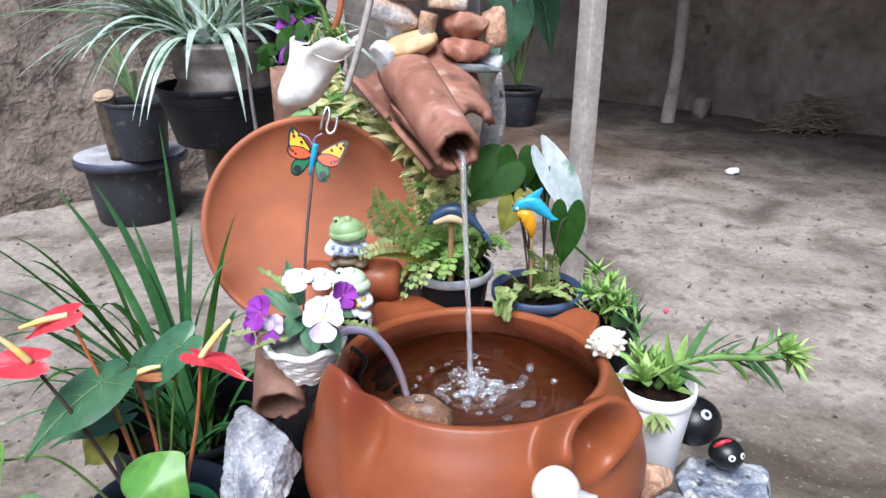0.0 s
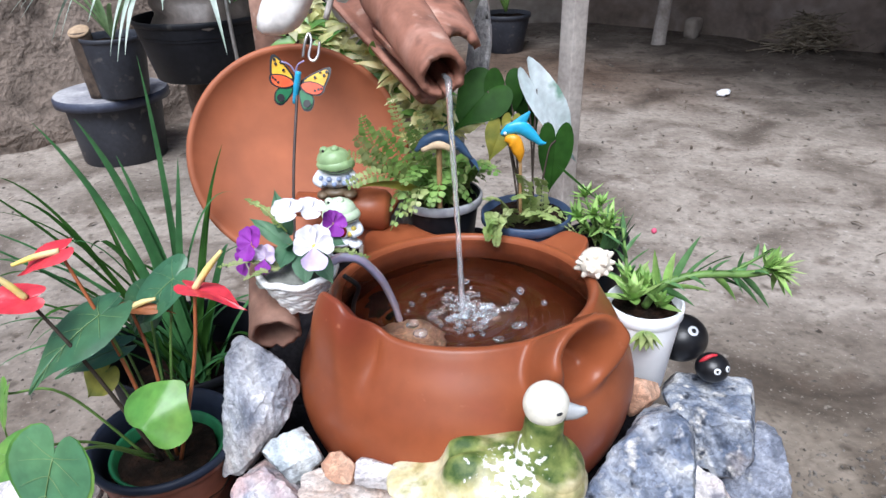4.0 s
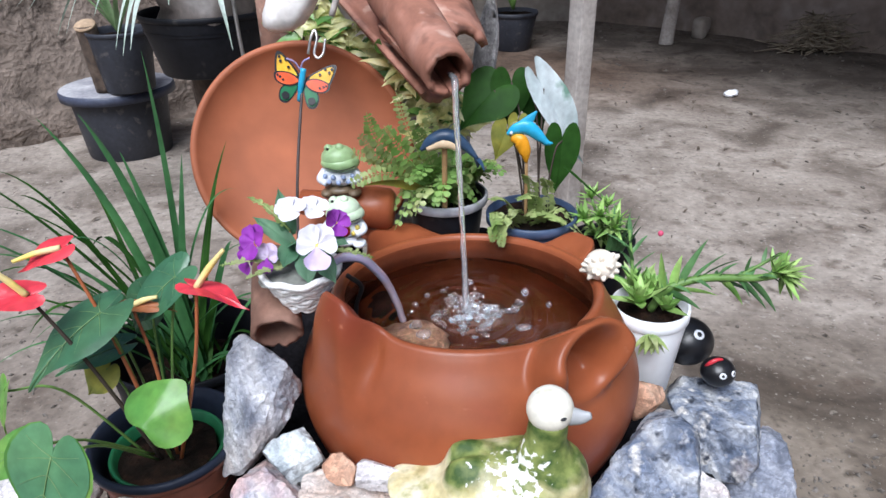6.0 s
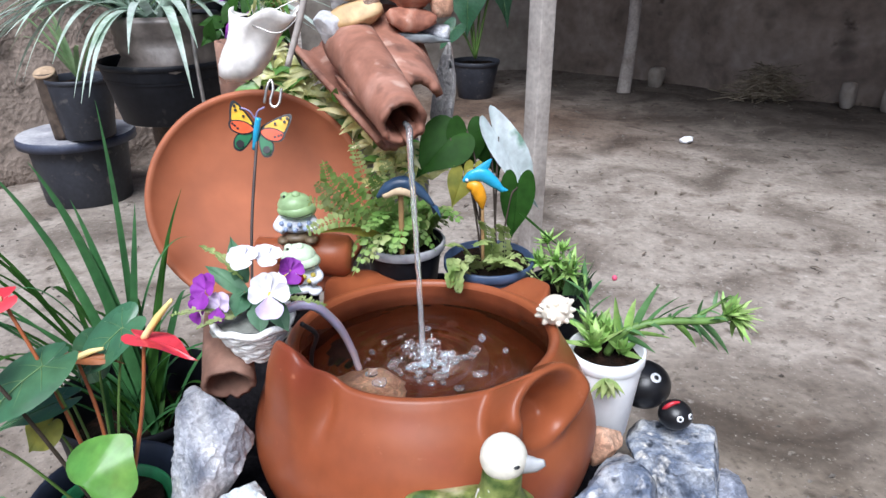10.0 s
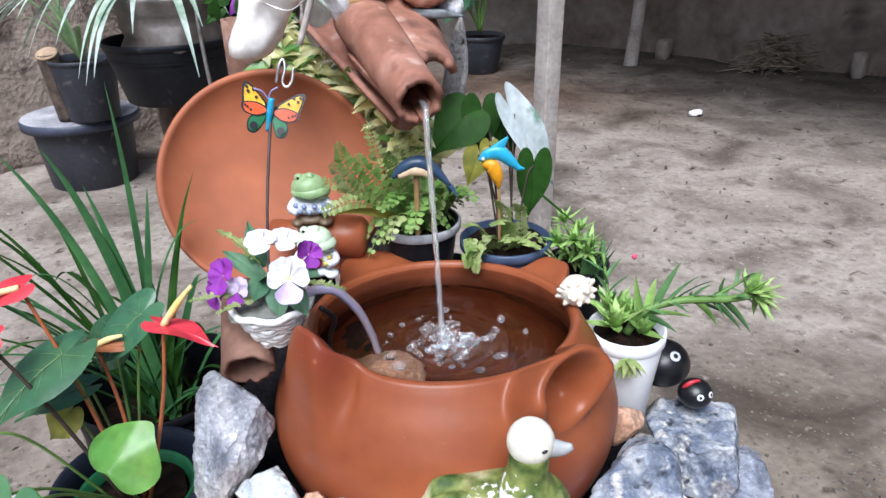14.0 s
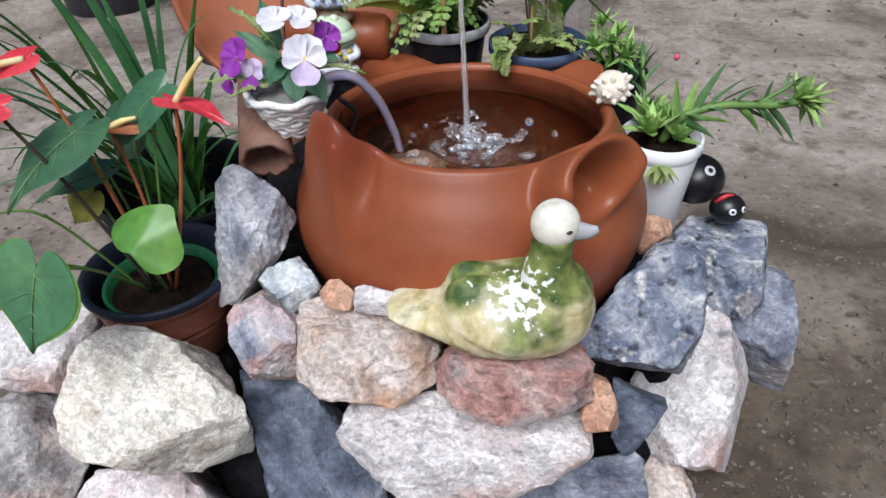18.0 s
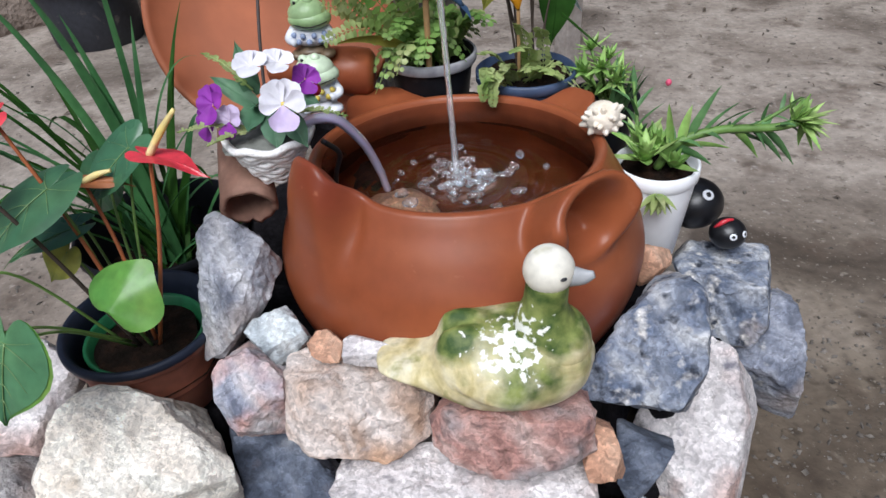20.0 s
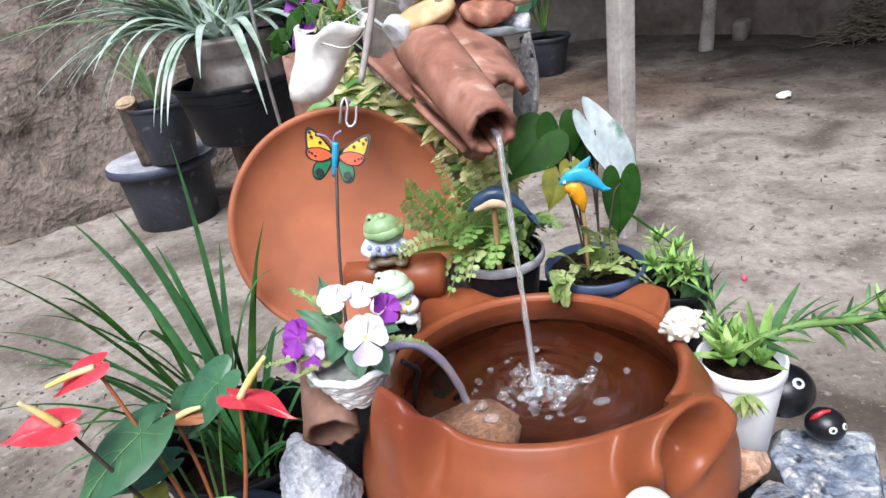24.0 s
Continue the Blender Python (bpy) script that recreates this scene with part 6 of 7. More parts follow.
ARCHING = [(-1.109, 2.2, 0.797, 0.26), (-0.995, 2.15, 0.803, 0.3), (-0.977, 2.1, 0.686, 0.34), (-0.909, 2.15, 0.728, 0.26), (-1.114, 2.3, 0.648, 0.3), (-0.87, 2.15, 0.632, 0.26), (-0.829, 2.1, 0.624, 0.24), (-0.803, 2.1, 0.642, 0.24), (-0.649, 2.05, 0.767, 0.24),
           (-0.492, 2.15, 0.767, 0.24), (-0.51, 2.1, 0.637, 0.28), (-0.365, 2.2, 0.825, 0.2), (-0.429, 2.25, 0.754, 0.28), (-1.134, 2.3, 0.924, 0.2), (-1.2, 2.4, 0.88, 0.24), (-1.05, 2.5, 0.78, 0.3), (-1.15, 2.55, 0.95, 0.2), (-0.3, 2.4, 0.9, 0.22), (-0.25, 2.5, 0.8, 0.3)]
for i, (x, y, z, lift) in enumerate(ARCHING):
    tip = Vector((x, y, z))
    root = PB + V(0.12 * (x + 0.7), rnd.uniform(-0.05, 0.02), 0.0)
    ctl = root.lerp(tip, 0.55) + V(0, 0, 0.72 * lift + 0.3 * max(0, 0.8 - z))
    part("leaf", blade(root, ctl, tip, rnd.uniform(0.034, 0.046), 0.25, 18, 0.5, 0.6, rnd.uniform(-0.4, 0.4)), L_SPIDER, hp)
for i in range(70):
    side = -1 if i % 3 else 1
    tip = PB + V(side * rnd.uniform(0.3, 0.68), rnd.uniform(-0.3, 0.15), rnd.uniform(-0.12, 0.2))
    root = PB + V(side * rnd.uniform(0.0, 0.08), rnd.uniform(-0.05, 0.05), 0.0)
    part("leaf", blade(root, root.lerp(tip, 0.5) + V(0, 0, rnd.uniform(0.14, 0.27)), tip, rnd.uniform(0.022, 0.034), 0.25, 16, 0.5, 0.6, rnd.uniform(-0.4, 0.4)), L_SPIDER if i % 4 else L_SPIDERG, hp)
for i in range(60):
    a = 3.14 * i / 59 + rnd.uniform(-0.1, 0.1)
    L = rnd.uniform(0.15, 0.45)
    tip = PB + V(math.cos(a) * L * 1.2, rnd.uniform(-0.05, 0.2), 0.12 + math.sin(a) * L)
    root = PB + V(rnd.uniform(-0.09, 0.09), rnd.uniform(-0.05, 0.05), -0.01)
    part("leaf", blade(root, root.lerp(tip, 0.5) + V(0, 0, 0.1), tip, 0.019, 0.3, 12, 0.4, 0.6), L_SPIDER if i % 3 else L_SPIDERG, hp)
single("black_bag", rock((-0.48, 2.6, 0.72), (0.2, 0.16, 0.46), 91, (0, 0, 15), 0.45, 4, 0.03), M_BLACK, (-0.48, 2.6, 0.49), "black plastic nursery bag behind the spider plant", "nursery bag")
single("log", tube([(-0.48, 2.6, -0.02), (-0.48, 2.6, 0.51)], [0.07, 0.075], 16), M_BARK, (-0.48, 2.6, 0), "dark upright log carrying a nursery bag", "log")

# far pot with big leaves
fpot = plant_pot("taro_pot", (0.56, 5.2, -0.005), 0.178, 0.125, 0.265, M_GREYPL, "dark grey plastic pot with large taro leaves", True, rim=0.02, lip=0.012)
for base, tip, w, up, mt in [((0.50, 5.13, 0.80), (0.48, 5.07, 0.42), 0.30, (-0.2, -0.95, 0.25), L_TARO), ((0.70, 5.15, 0.88), (0.80, 5.08, 0.50), 0.25, (0.3, -0.9, 0.3), L_TARO), ((0.40, 5.08, 0.50), (0.28, 5.03, 0.36), 0.18, (-0.3, -0.7, 0.6), L_TARO), ((0.62, 5.18, 1.0), (0.66, 5.11, 0.68), 0.30, (0.1, -0.8, 0.5), L_SILVER), ((0.42, 5.21, 0.95), (0.38, 5.13, 0.72), 0.2, (0, -0.8, 0.6), L_TARO)]:
    stalked(fpot, (0.56, 5.2, 0.27), base, tip, w, mt, M_STEMG, up, 0.15, 0.15, 0.05, 0.009)
part("price_mark", ball((0.54, 5.05, 0.18), (0.012, 0.004, 0.014), 8), M_WHITEPL, fpot, "small white sticker")

# ---- figures and small things ----
def coloured(bm, start, index):
    bm.faces.ensure_lookup_table()
    for f in bm.faces[start:]:
        f.material_index = index


M_FROG = material("frog_green_glaze", [(0.30, 0.46, 0.20), (0.42, 0.58, 0.30)], 25.0, 0.3, 0.05)
M_FROGL = material("pale_green_glaze", [(0.50, 0.62, 0.42), (0.62, 0.72, 0.54)], 25.0, 0.3, 0.05)
M_FROGW = plain("white_glaze", (0.72, 0.74, 0.78), 0.3)
M_FROGB = plain("blue_dots_glaze", (0.30, 0.37, 0.55), 0.35)
M_FROGN = plain("brown_base_glaze", (0.14, 0.10, 0.06), 0.4)
M_FROGY = plain("yellow_glaze", (0.62, 0.48, 0.08), 0.4)
M_INK = plain("black_paint", (0.01, 0.01, 0.012), 0.35)


def frog(at, s, head, second, third, label):
    """A squat frog figure with a wide head, dotted shirt and folded legs, one mesh."""
    x, y, z = at
    P = lambda a, b, c: Vector((x + a * s, y + b * s, z + c * s))
    bm = ball(P(0, 0, 0.38), (0.34 * s, 0.26 * s, 0.2 * s), 18)
    k = len(bm.faces)
    ball(P(-0.02, 0, 0.12), (0.30 * s, 0.26 * s, 0.12 * s), 16, bm)
    ball(P(-0.25, -0.14, 0.09), (0.12 * s, 0.16 * s, 0.08 * s), 12, bm)
    ball(P(0.26, -0.14, 0.09), (0.13 * s, 0.16 * s, 0.08 * s), 12, bm)
    coloured(bm, k, 2)
    k = len(bm.faces)
    ball(P(0.0, -0.04, 0.74), (0.32 * s, 0.27 * s, 0.24 * s), 22, bm)
    ball(P(0.03, -0.06, 0.66), (0.36 * s, 0.28 * s, 0.18 * s), 22, bm)
    ball(P(-0.16, -0.08, 0.93), (0.085 * s, 0.08 * s, 0.08 * s), 12, bm)
    ball(P(0.04, -0.10, 0.95), (0.085 * s, 0.08 * s, 0.08 * s), 12, bm)
    coloured(bm, k, 1)
    k = len(bm.faces)
    for sx, sz in ((-0.165, 0.945), (0.04, 0.965)):
        ball(P(sx, -0.155, sz), (0.026 * s, 0.02 * s, 0.028 * s), 8, bm)
    merge(bm, tube([P(-0.22, -0.27, 0.63), P(0.06, -0.355, 0.60), P(0.33, -0.22, 0.64)], 0.008 * s, 6))
    coloured(bm, k, 3)
    k = len(bm.faces)
    for i in range(11):
        a = math.pi * (1.05 + 0.9 * i / 10)
        ball(P(0.335 * math.cos(a), 0.265 * math.sin(a), 0.43 - 0.1 * (i % 2)), (0.05 * s,) * 3, 8, bm)
    coloured(bm, k, 4)
    for sx in (-1, 1):
        merge(bm, tube([P(0.27 * sx, -0.02, 0.5), P(0.36 * sx, -0.12, 0.36), P(0.22 * sx, -0.25, 0.32)], 0.07 * s, 8))
    return single("frog_figure", bm, second, at, label, "frog figure", "frog figures", mats=(head, third, M_INK, M_FROGB if third is M_FROGN else M_FROGY))


frog((-0.076, 1.185, 0.574), 0.090, M_FROG, M_FROGW, M_FROGN, "green glazed frog figure with white and blue shirt")
frog((-0.056, 1.07, 0.537), 0.084, M_FROGL, M_FROGW, M_FROGW, "pale green glazed frog figure with yellow flower")
# added support for the small frog, in the fillers' shade black
single("stone", rock((-0.064, 1.085, 0.50), (0.06, 0.06, 0.085), 301, (0, 0, 10)), STONES["dark"], (-0.05, 1.075, 0.455), "filler stone in gap-shade black under the small frog", "stone", "stones of the fountain heap")

# butterfly on a stake
bf = thing("butterfly_stake", (-0.118, 0.99, 0.52), "painted metal butterfly on a thin dark stake", "garden stake")
BC = Vector((-0.1, 1.085, 0.79))
part("stake", tube([(-0.118, 0.99, 0.52), (-0.112, 1.03, 0.66), BC], [0.0022, 0.0022], 8), M_RUSTW, bf)
M_BFY = material("yellow_wing_paint", [(0.72, 0.34, 0.01), (0.78, 0.5, 0.03)], 40.0, 0.35, 0.05)
M_BFR = material("red_wing_paint", [(0.6, 0.05, 0.015), (0.7, 0.11, 0.02)], 40.0, 0.35, 0.05)
M_BFG = plain("green_wing_paint", (0.012, 0.14, 0.05), 0.35)
M_BFB = plain("sky_blue_paint", (0.04, 0.38, 0.62), 0.35)


def wing(pts, mat, name, th=0.0015, grow=1.0, lift=0.0):
    c = sum((Vector(p) for p in pts), Vector((0, 0))) / len(pts)
    bm = bmesh.new()
    line = []
    closed = [Vector((p[0], p[1], 0)) for p in pts]
    n = len(closed)
    for i in range(n):
        for t in range(5):
            a, b, c1, d = (closed[(i + q) % n] for q in (-1, 0, 1, 2))
            u = t / 5
            line.append(0.5 * ((2 * b) + (c1 - a) * u + (2 * a - 5 * b + 4 * c1 - d) * u * u + (3 * b - a - 3 * c1 + d) * u ** 3))
    cen = sum(line, Vector()) / len(line)
    m = Matrix.Translation(BC) @ basis(Vector((0.15, -0.9, 0.35)), (1, 0, -0.26))
    f, k = [], []
    for p in line:
        p = (cen + (p - cen) * grow) * 0.93
        bend = -0.12 * abs(p.x)
        f.append(bm.verts.new(m @ Vector((p.x, p.y, th + lift - bend))))
        k.append(bm.verts.new(m @ Vector((p.x, p.y, lift - th - bend))))
    bm.faces.new(f)
    bm.faces.new(k[::-1])
    for i in range(len(f)):
        j = (i + 1) % len(f)
        bm.faces.new((f[i], k[i], k[j], f[j]))
    bmesh.ops.recalc_face_normals(bm, faces=bm.faces)
    return part(name, bm, mat, bf, smooth=False)


for s in (-1, 1):
    up = [(0.004 * s, 0.004), (0.015 * s, 0.018), (0.036 * s, 0.034), (0.046 * s, 0.034), (0.045 * s, 0.016), (0.038 * s, -0.004), (0.02 * s, -0.009)]
    low = [(0.004 * s, -0.004), (0.02 * s, -0.006), (0.03 * s, -0.018), (0.028 * s, -0.034), (0.016 * s, -0.036), (0.006 * s, -0.018)]
    mid = [(0.004 * s, 0.0), (0.02 * s, 0.008), (0.04 * s, 0.004), (0.036 * s, -0.008), (0.018 * s, -0.01)]
    wing(up, M_INK, "wing_edge", 0.001)
    wing(up, M_BFY, "wing", 0.001, 0.78, 0.0016)
    wing(mid, M_INK, "wing_edge", 0.001, 1.12, 0.0026)
    wing(mid, M_BFR, "wing_patch", 0.001, 0.92, 0.004)
    for a, b in ((0.033, -0.001), (0.037, 0.001), (0.028, -0.004)):
        wing([((a + 0.0018 * math.cos(t)) * s, b + 0.0018 * math.sin(t)) for t in (0, 1.26, 2.5, 3.77, 5.0)], M_INK, "wing_spot", 0.0006, 1.0, 0.0056)
    wing(low, M_INK, "wing_edge", 0.001)
    wing(low, M_BFG, "wing", 0.001, 0.82, 0.0016)
    for a, b in ((0.03, 0.026), (0.037, 0.022), (0.024, 0.016), (0.04, 0.028)):
        wing([((a + 0.0022 * math.cos(t)) * s, b + 0.0022 * math.sin(t)) for t in (0, 1.26, 2.5, 3.77, 5.0)], M_INK, "wing_spot", 0.0008, 1.0, 0.004)
    wing([((0.02 + 0.006 * math.cos(t)) * s, -0.026 + 0.006 * math.sin(t)) for t in (0, 1.26, 2.5, 3.77, 5.0)], M_INK, "wing_spot", 0.0008, 1.0, 0.004)
    part("feeler", tube([BC + V(0, -0.004, 0.018), BC + V(0.006 * s, -0.008, 0.03), BC + V(0.016 * s, -0.012, 0.036)], 0.0013, 6), plain("lilac_wire", (0.35, 0.3, 0.5), 0.4) if s < 0 else bpy.data.materials["lilac_wire"], bf)
part("butterfly_body", tube([BC + V(-0.007, -0.004, -0.026), BC + V(0, -0.006, 0), BC + V(0.005, -0.006, 0.02)], [0.003, 0.0048, 0.0042], 10), M_BFB, bf, "sky-blue body")

# white shell planter, wire clip and stick
sh = thing("shell_planter", (-0.115, 1.24, 0.83), "white shell-shaped planter with a tuft of grass", "planter")
bm = lathe([(0, 0.0), (0.02, 0.001), (0.033, 0.009), (0.040, 0.026), (0.041, 0.046), (0.040, 0.060), (0.043, 0.076), (0.048, 0.090), (0.054, 0.104), (0.051, 0.105), (0.045, 0.09), (0.02, 0.08), (0, 0.08)], (-0.152, 1.22, 0.838), 72, (0, 0, 1), ripple=0.14)
for v in bm.verts:
    q = v.co - Vector((-0.152, 1.22, 0.838))
    a = math.atan2(q.y, q.x)
    k = max(0.0, q.z - 0.03) / 0.075
    v.co += Vector((q.x * 0.10 * math.sin(a * 7) * k * k, 0, 0.007 * math.sin(a * 4 + 0.6) * k))
    v.co.x += 0.55 * q.z
part("shell", bm, M_WHITECER, sh)
part("soil", lathe([(0, 0.093), (0.044, 0.095)], (-0.098, 1.22, 0.838), 24), M_SOIL, sh)
GB = Vector((-0.093, 1.225, 0.940))
for i in range(34):
    a, L = rnd.uniform(0, 6.28), rnd.uniform(0.03, 0.075)
    tip = GB + V(math.cos(a) * L, math.sin(a) * L * 0.7, rnd.uniform(0.0, 0.04))
    root = GB + V(rnd.uniform(-0.03, 0.03), rnd.uniform(-0.02, 0.02), -0.005)
    part("leaf", blade(root, root.lerp(tip, 0.5) + V(0, 0, 0.022), tip, 0.0055, 0.3, 8, 0.4), L_LIME if i % 3 else L_VARIEG, sh)
for dx, m in ((-0.06, L_ANTH), (0.02, M_STEMR)):
    part("stalk", tube([GB + V(0, 0.01, 0), GB + V(dx * 0.4 + 0.012, 0.01, 0.05), GB + V(dx, 0.02, 0.11)], [0.006, 0.004], 8), m if m is M_STEMR else M_STEMG, sh)
part("leaf", blade(GB + V(-0.01, 0, 0.05), GB + V(-0.07, 0.0, 0.06), GB + V(-0.15, 0.02, 0.075), 0.035, 0.3, 10, 0.5), L_ANTH, sh)
single("stick", tube([(-0.062, 1.16, 0.868), (-0.038, 1.165, 0.935), (-0.010, 1.17, 1.03)], [0.0045, 0.0055], 8), M_WOODOLD, (-0.066, 1.18, 0.862), "pale thin stick tied to the planter", "stick")
single("twine", tube([(-0.11, 1.175, 0.925), (-0.07, 1.17, 0.915), (-0.035, 1.175, 0.945), (-0.04, 1.19, 0.96), (-0.09, 1.18, 0.94)], 0.0009, 6), M_METAL, (-0.07, 1.17, 0.91), "thin wire round the white planter", "wire")
single("wire_clip", tube([(-0.108, 1.185, 0.808), (-0.102, 1.19, 0.832), (-0.096, 1.195, 0.842), (-0.093, 1.19, 0.83), (-0.098, 1.183, 0.81), (-0.092, 1.18, 0.803), (-0.084, 1.183, 0.81), (-0.08, 1.19, 0.83)], 0.0022, 7, 8), M_METAL, (-0.1, 1.185, 0.80), "bent shiny wire clip on the dish edge", "wire clip")

# flower basket
fb = thing("flower_basket", (-0.09, 0.905, 0.535), "small white crocheted basket of artificial pansies", "flower basket")
M_LACE = material("white_crochet", [(0.74, 0.73, 0.71), (0.84, 0.83, 0.81)], 60.0, 0.8, 0.3, fine=200.0)
for i in range(9):
    r = 0.024 + 0.0034 * i
    z = 0.535 + 0.0065 * i
    ring = [(-0.092 + r * math.cos(a), 0.905 + r * math.sin(a), z + 0.0026 * math.sin(a * (7 + i % 2) + i)) for a in [2 * math.pi * j / 20 for j in range(21)]]
    part("cord", tube(ring, 0.0036 if i < 8 else 0.005, 6, 3), M_LACE, fb)
part("lining", lathe([(0, 0.002), (0.017, 0.004), (0.036, 0.045), (0.034, 0.046), (0, 0.04)], (-0.092, 0.905, 0.535), 28), M_LACE, fb)
part("moss", lathe([(0, 0.058), (0.03, 0.054), (0.047, 0.048)], (-0.092, 0.905, 0.535), 24, ripple=0.4), material("grey_foam", [(0.12, 0.13, 0.11), (0.24, 0.24, 0.22)], 30.0, 0.9, 0.5), fb)
M_PETW = material("white_fabric_petal", [(0.72, 0.70, 0.78), (0.82, 0.81, 0.84)], 18.0, 0.7, 0.2, leaf=0.15)
M_PETL = material("lilac_fabric_petal", [(0.55, 0.42, 0.68), (0.74, 0.66, 0.8)], 18.0, 0.7, 0.2, leaf=0.15)
M_PETP = material("purple_fabric_petal", [(0.19, 0.018, 0.29), (0.36, 0.055, 0.46)], 18.0, 0.7, 0.2, leaf=0.15)
M_FABG = material("fabric_leaf", [(0.05, 0.14, 0.07), (0.12, 0.24, 0.13)], 18.0, 0.6, 0.15, leaf=0.15)


def pansy(at, face, r, mats, seed):
    rr_ = random.Random(seed)
    m = Matrix.Translation(at) @ basis(face, (1, 0.1, 0.0))
    f = part("pansy", ball(Vector(at), (r * 0.14,) * 3, 8), M_FROGY, fb, "artificial pansy")
    for k, (a, s, mi) in enumerate([(62, 1.0, 0), (118, 1.0, 0), (172, 0.88, 0), (8, 0.88, 0), (270, 1.05, 1)]):
        bm = bmesh.new()
        ca, sa = math.cos(radians(a)), math.sin(radians(a))
        c0_ = bm.verts.new(m @ Vector((0, 0, 0.001 * k)))
        rows_ = []
        for q in range(1, 5):
            row = []
            for j in range(13):
                t = (j / 12 - 0.5) * (1.45 if k < 4 else 1.7)
                L = r * s * q / 4 * (1 - 0.30 * abs(j / 6 - 1) ** 2.5) * (1 - 0.07 * math.exp(-((j - 6) / 1.5) ** 2))
                row.append(bm.verts.new(m @ Vector((L * math.cos(radians(a) + t), L * math.sin(radians(a) + t), 0.001 * k + r * 0.18 * (q / 4) ** 2 + r * 0.06 * math.sin(j * 0.7 + k * 2) * (q / 4) + 0.0012 * k))))
            rows_.append(row)
        for j in range(12):
            bm.faces.new((c0_, rows_[0][j], rows_[0][j + 1]))
            for p_, q_ in zip(rows_, rows_[1:]):
                bm.faces.new((p_[j], q_[j], q_[j + 1], p_[j + 1]))
        part("petal", bm, mats[mi], f)


pansy((-0.094, 0.905, 0.668), (0.0, -0.45, 0.9), 0.024, (M_PETW, M_PETW), 1)
pansy((-0.066, 0.912, 0.667), (0.2, -0.45, 0.9), 0.022, (M_PETW, M_PETW), 2)
pansy((-0.058, 0.868, 0.638), (0.15, -0.85, 0.45), 0.030, (M_PETW, M_PETL), 3)
pansy((-0.142, 0.895, 0.632), (-0.4, -0.7, 0.4), 0.024, (M_PETP, M_PETP), 4)
pansy((-0.125, 0.885, 0.615), (-0.2, -0.8, 0.3), 0.020, (M_PETL, M_PETP), 5)
pansy((-0.042, 0.925, 0.642), (0.4, -0.6, 0.5), 0.020, (M_PETP, M_PETP), 6)
pansy((-0.152, 0.895, 0.61), (-0.5, -0.7, 0.1), 0.020, (M_PETP, M_PETP), 7)
part("red_bud", ball((-0.032, 0.93, 0.628), (0.007, 0.006, 0.008), 10), M_RED, fb)
for b_, t_, w_ in [((-0.09, 0.9, 0.63), (-0.075, 0.868, 0.652), 0.034), ((-0.1, 0.9, 0.62), (-0.105, 0.862, 0.61), 0.03), ((-0.105, 0.92, 0.645), (-0.115, 0.93, 0.70), 0.026), ((-0.11, 0.91, 0.63), (-0.155, 0.92, 0.665), 0.024), ((-0.06, 0.89, 0.61), (-0.035, 0.86, 0.585), 0.028), ((-0.08, 0.89, 0.61), (-0.07, 0.855, 0.585), 0.03), ((-0.05, 0.91, 0.63), (-0.02, 0.90, 0.625), 0.024)]:
    part("leaf", heart(b_, t_, w_, (0.1, -0.6, 0.8), 0.2, 0.2, 4, 20, lobe=0.4), M_FABG, fb)
for i, pts in enumerate([[(-0.06, 0.895, 0.615), (-0.025, 0.885, 0.622), (0.01, 0.88, 0.615)], [(-0.12, 0.89, 0.61), (-0.15, 0.875, 0.615), (-0.185, 0.87, 0.612)], [(-0.1, 0.885, 0.605), (-0.125, 0.865, 0.606), (-0.15, 0.855, 0.60)], [(-0.1, 0.91, 0.64), (-0.13, 0.92, 0.67), (-0.155, 0.93, 0.68)]]):
    part("sprig", frond(pts, 0.010, 16, 0.006, 120 + i, -0.3, 0.5, 0.0016), L_CREEP, fb)

# dolphin and fish on stakes
M_DOLB = material("blue_grey_dolphin_paint", [(0.02, 0.045, 0.09), (0.05, 0.09, 0.16)], 20.0, 0.35, 0.05)
M_CANE = plain("wooden_skewer", (0.42, 0.25, 0.11), 0.7)
bm = tube([(0.062, 1.15, 0.662), (0.08, 1.15, 0.678), (0.105, 1.15, 0.685), (0.13, 1.148, 0.672), (0.152, 1.145, 0.648)], [0.003, 0.010, 0.0125, 0.009, 0.003], 14)
merge(bm, blade((0.105, 1.15, 0.694), (0.113, 1.15, 0.708), (0.122, 1.15, 0.704), 0.012, 0.1, 6, 0.3))
merge(bm, blade((0.15, 1.145, 0.65), (0.158, 1.14, 0.645), (0.163, 1.13, 0.632), 0.012, 0.1, 6, 0.3))
merge(bm, blade((0.15, 1.145, 0.65), (0.155, 1.15, 0.638), (0.152, 1.158, 0.626), 0.012, 0.1, 6, 0.3))
dol = thing("dolphin_stake", (0.1, 1.17, 0.55), "small blue-grey dolphin on a wooden skewer", "garden stake")
part("dolphin", bm, M_DOLB, dol)
part("belly", tube([(0.072, 1.146, 0.665), (0.1, 1.143, 0.675), (0.125, 1.143, 0.664)], [0.004, 0.0085, 0.004], 10), plain("cream_paint", (0.6, 0.45, 0.28), 0.5), dol)
part("skewer", tube([(0.098, 1.175, 0.53), (0.1, 1.15, 0.675)], 0.0045, 8), M_CANE, dol)
fish = thing("bird_stake", (0.24, 1.205, 0.48), "small blue and orange bird ornament on a stake", "garden stake")
part("skewer", tube([(0.24, 1.2, 0.48), (0.236, 1.198, 0.64)], 0.0028, 8), M_CANE, fish)
bm = tube([(0.203, 1.198, 0.670), (0.216, 1.198, 0.679), (0.236, 1.198, 0.681), (0.256, 1.198, 0.666), (0.272, 1.198, 0.651)], [0.0025, 0.009, 0.0125, 0.009, 0.0025], 14, squash=0.6)
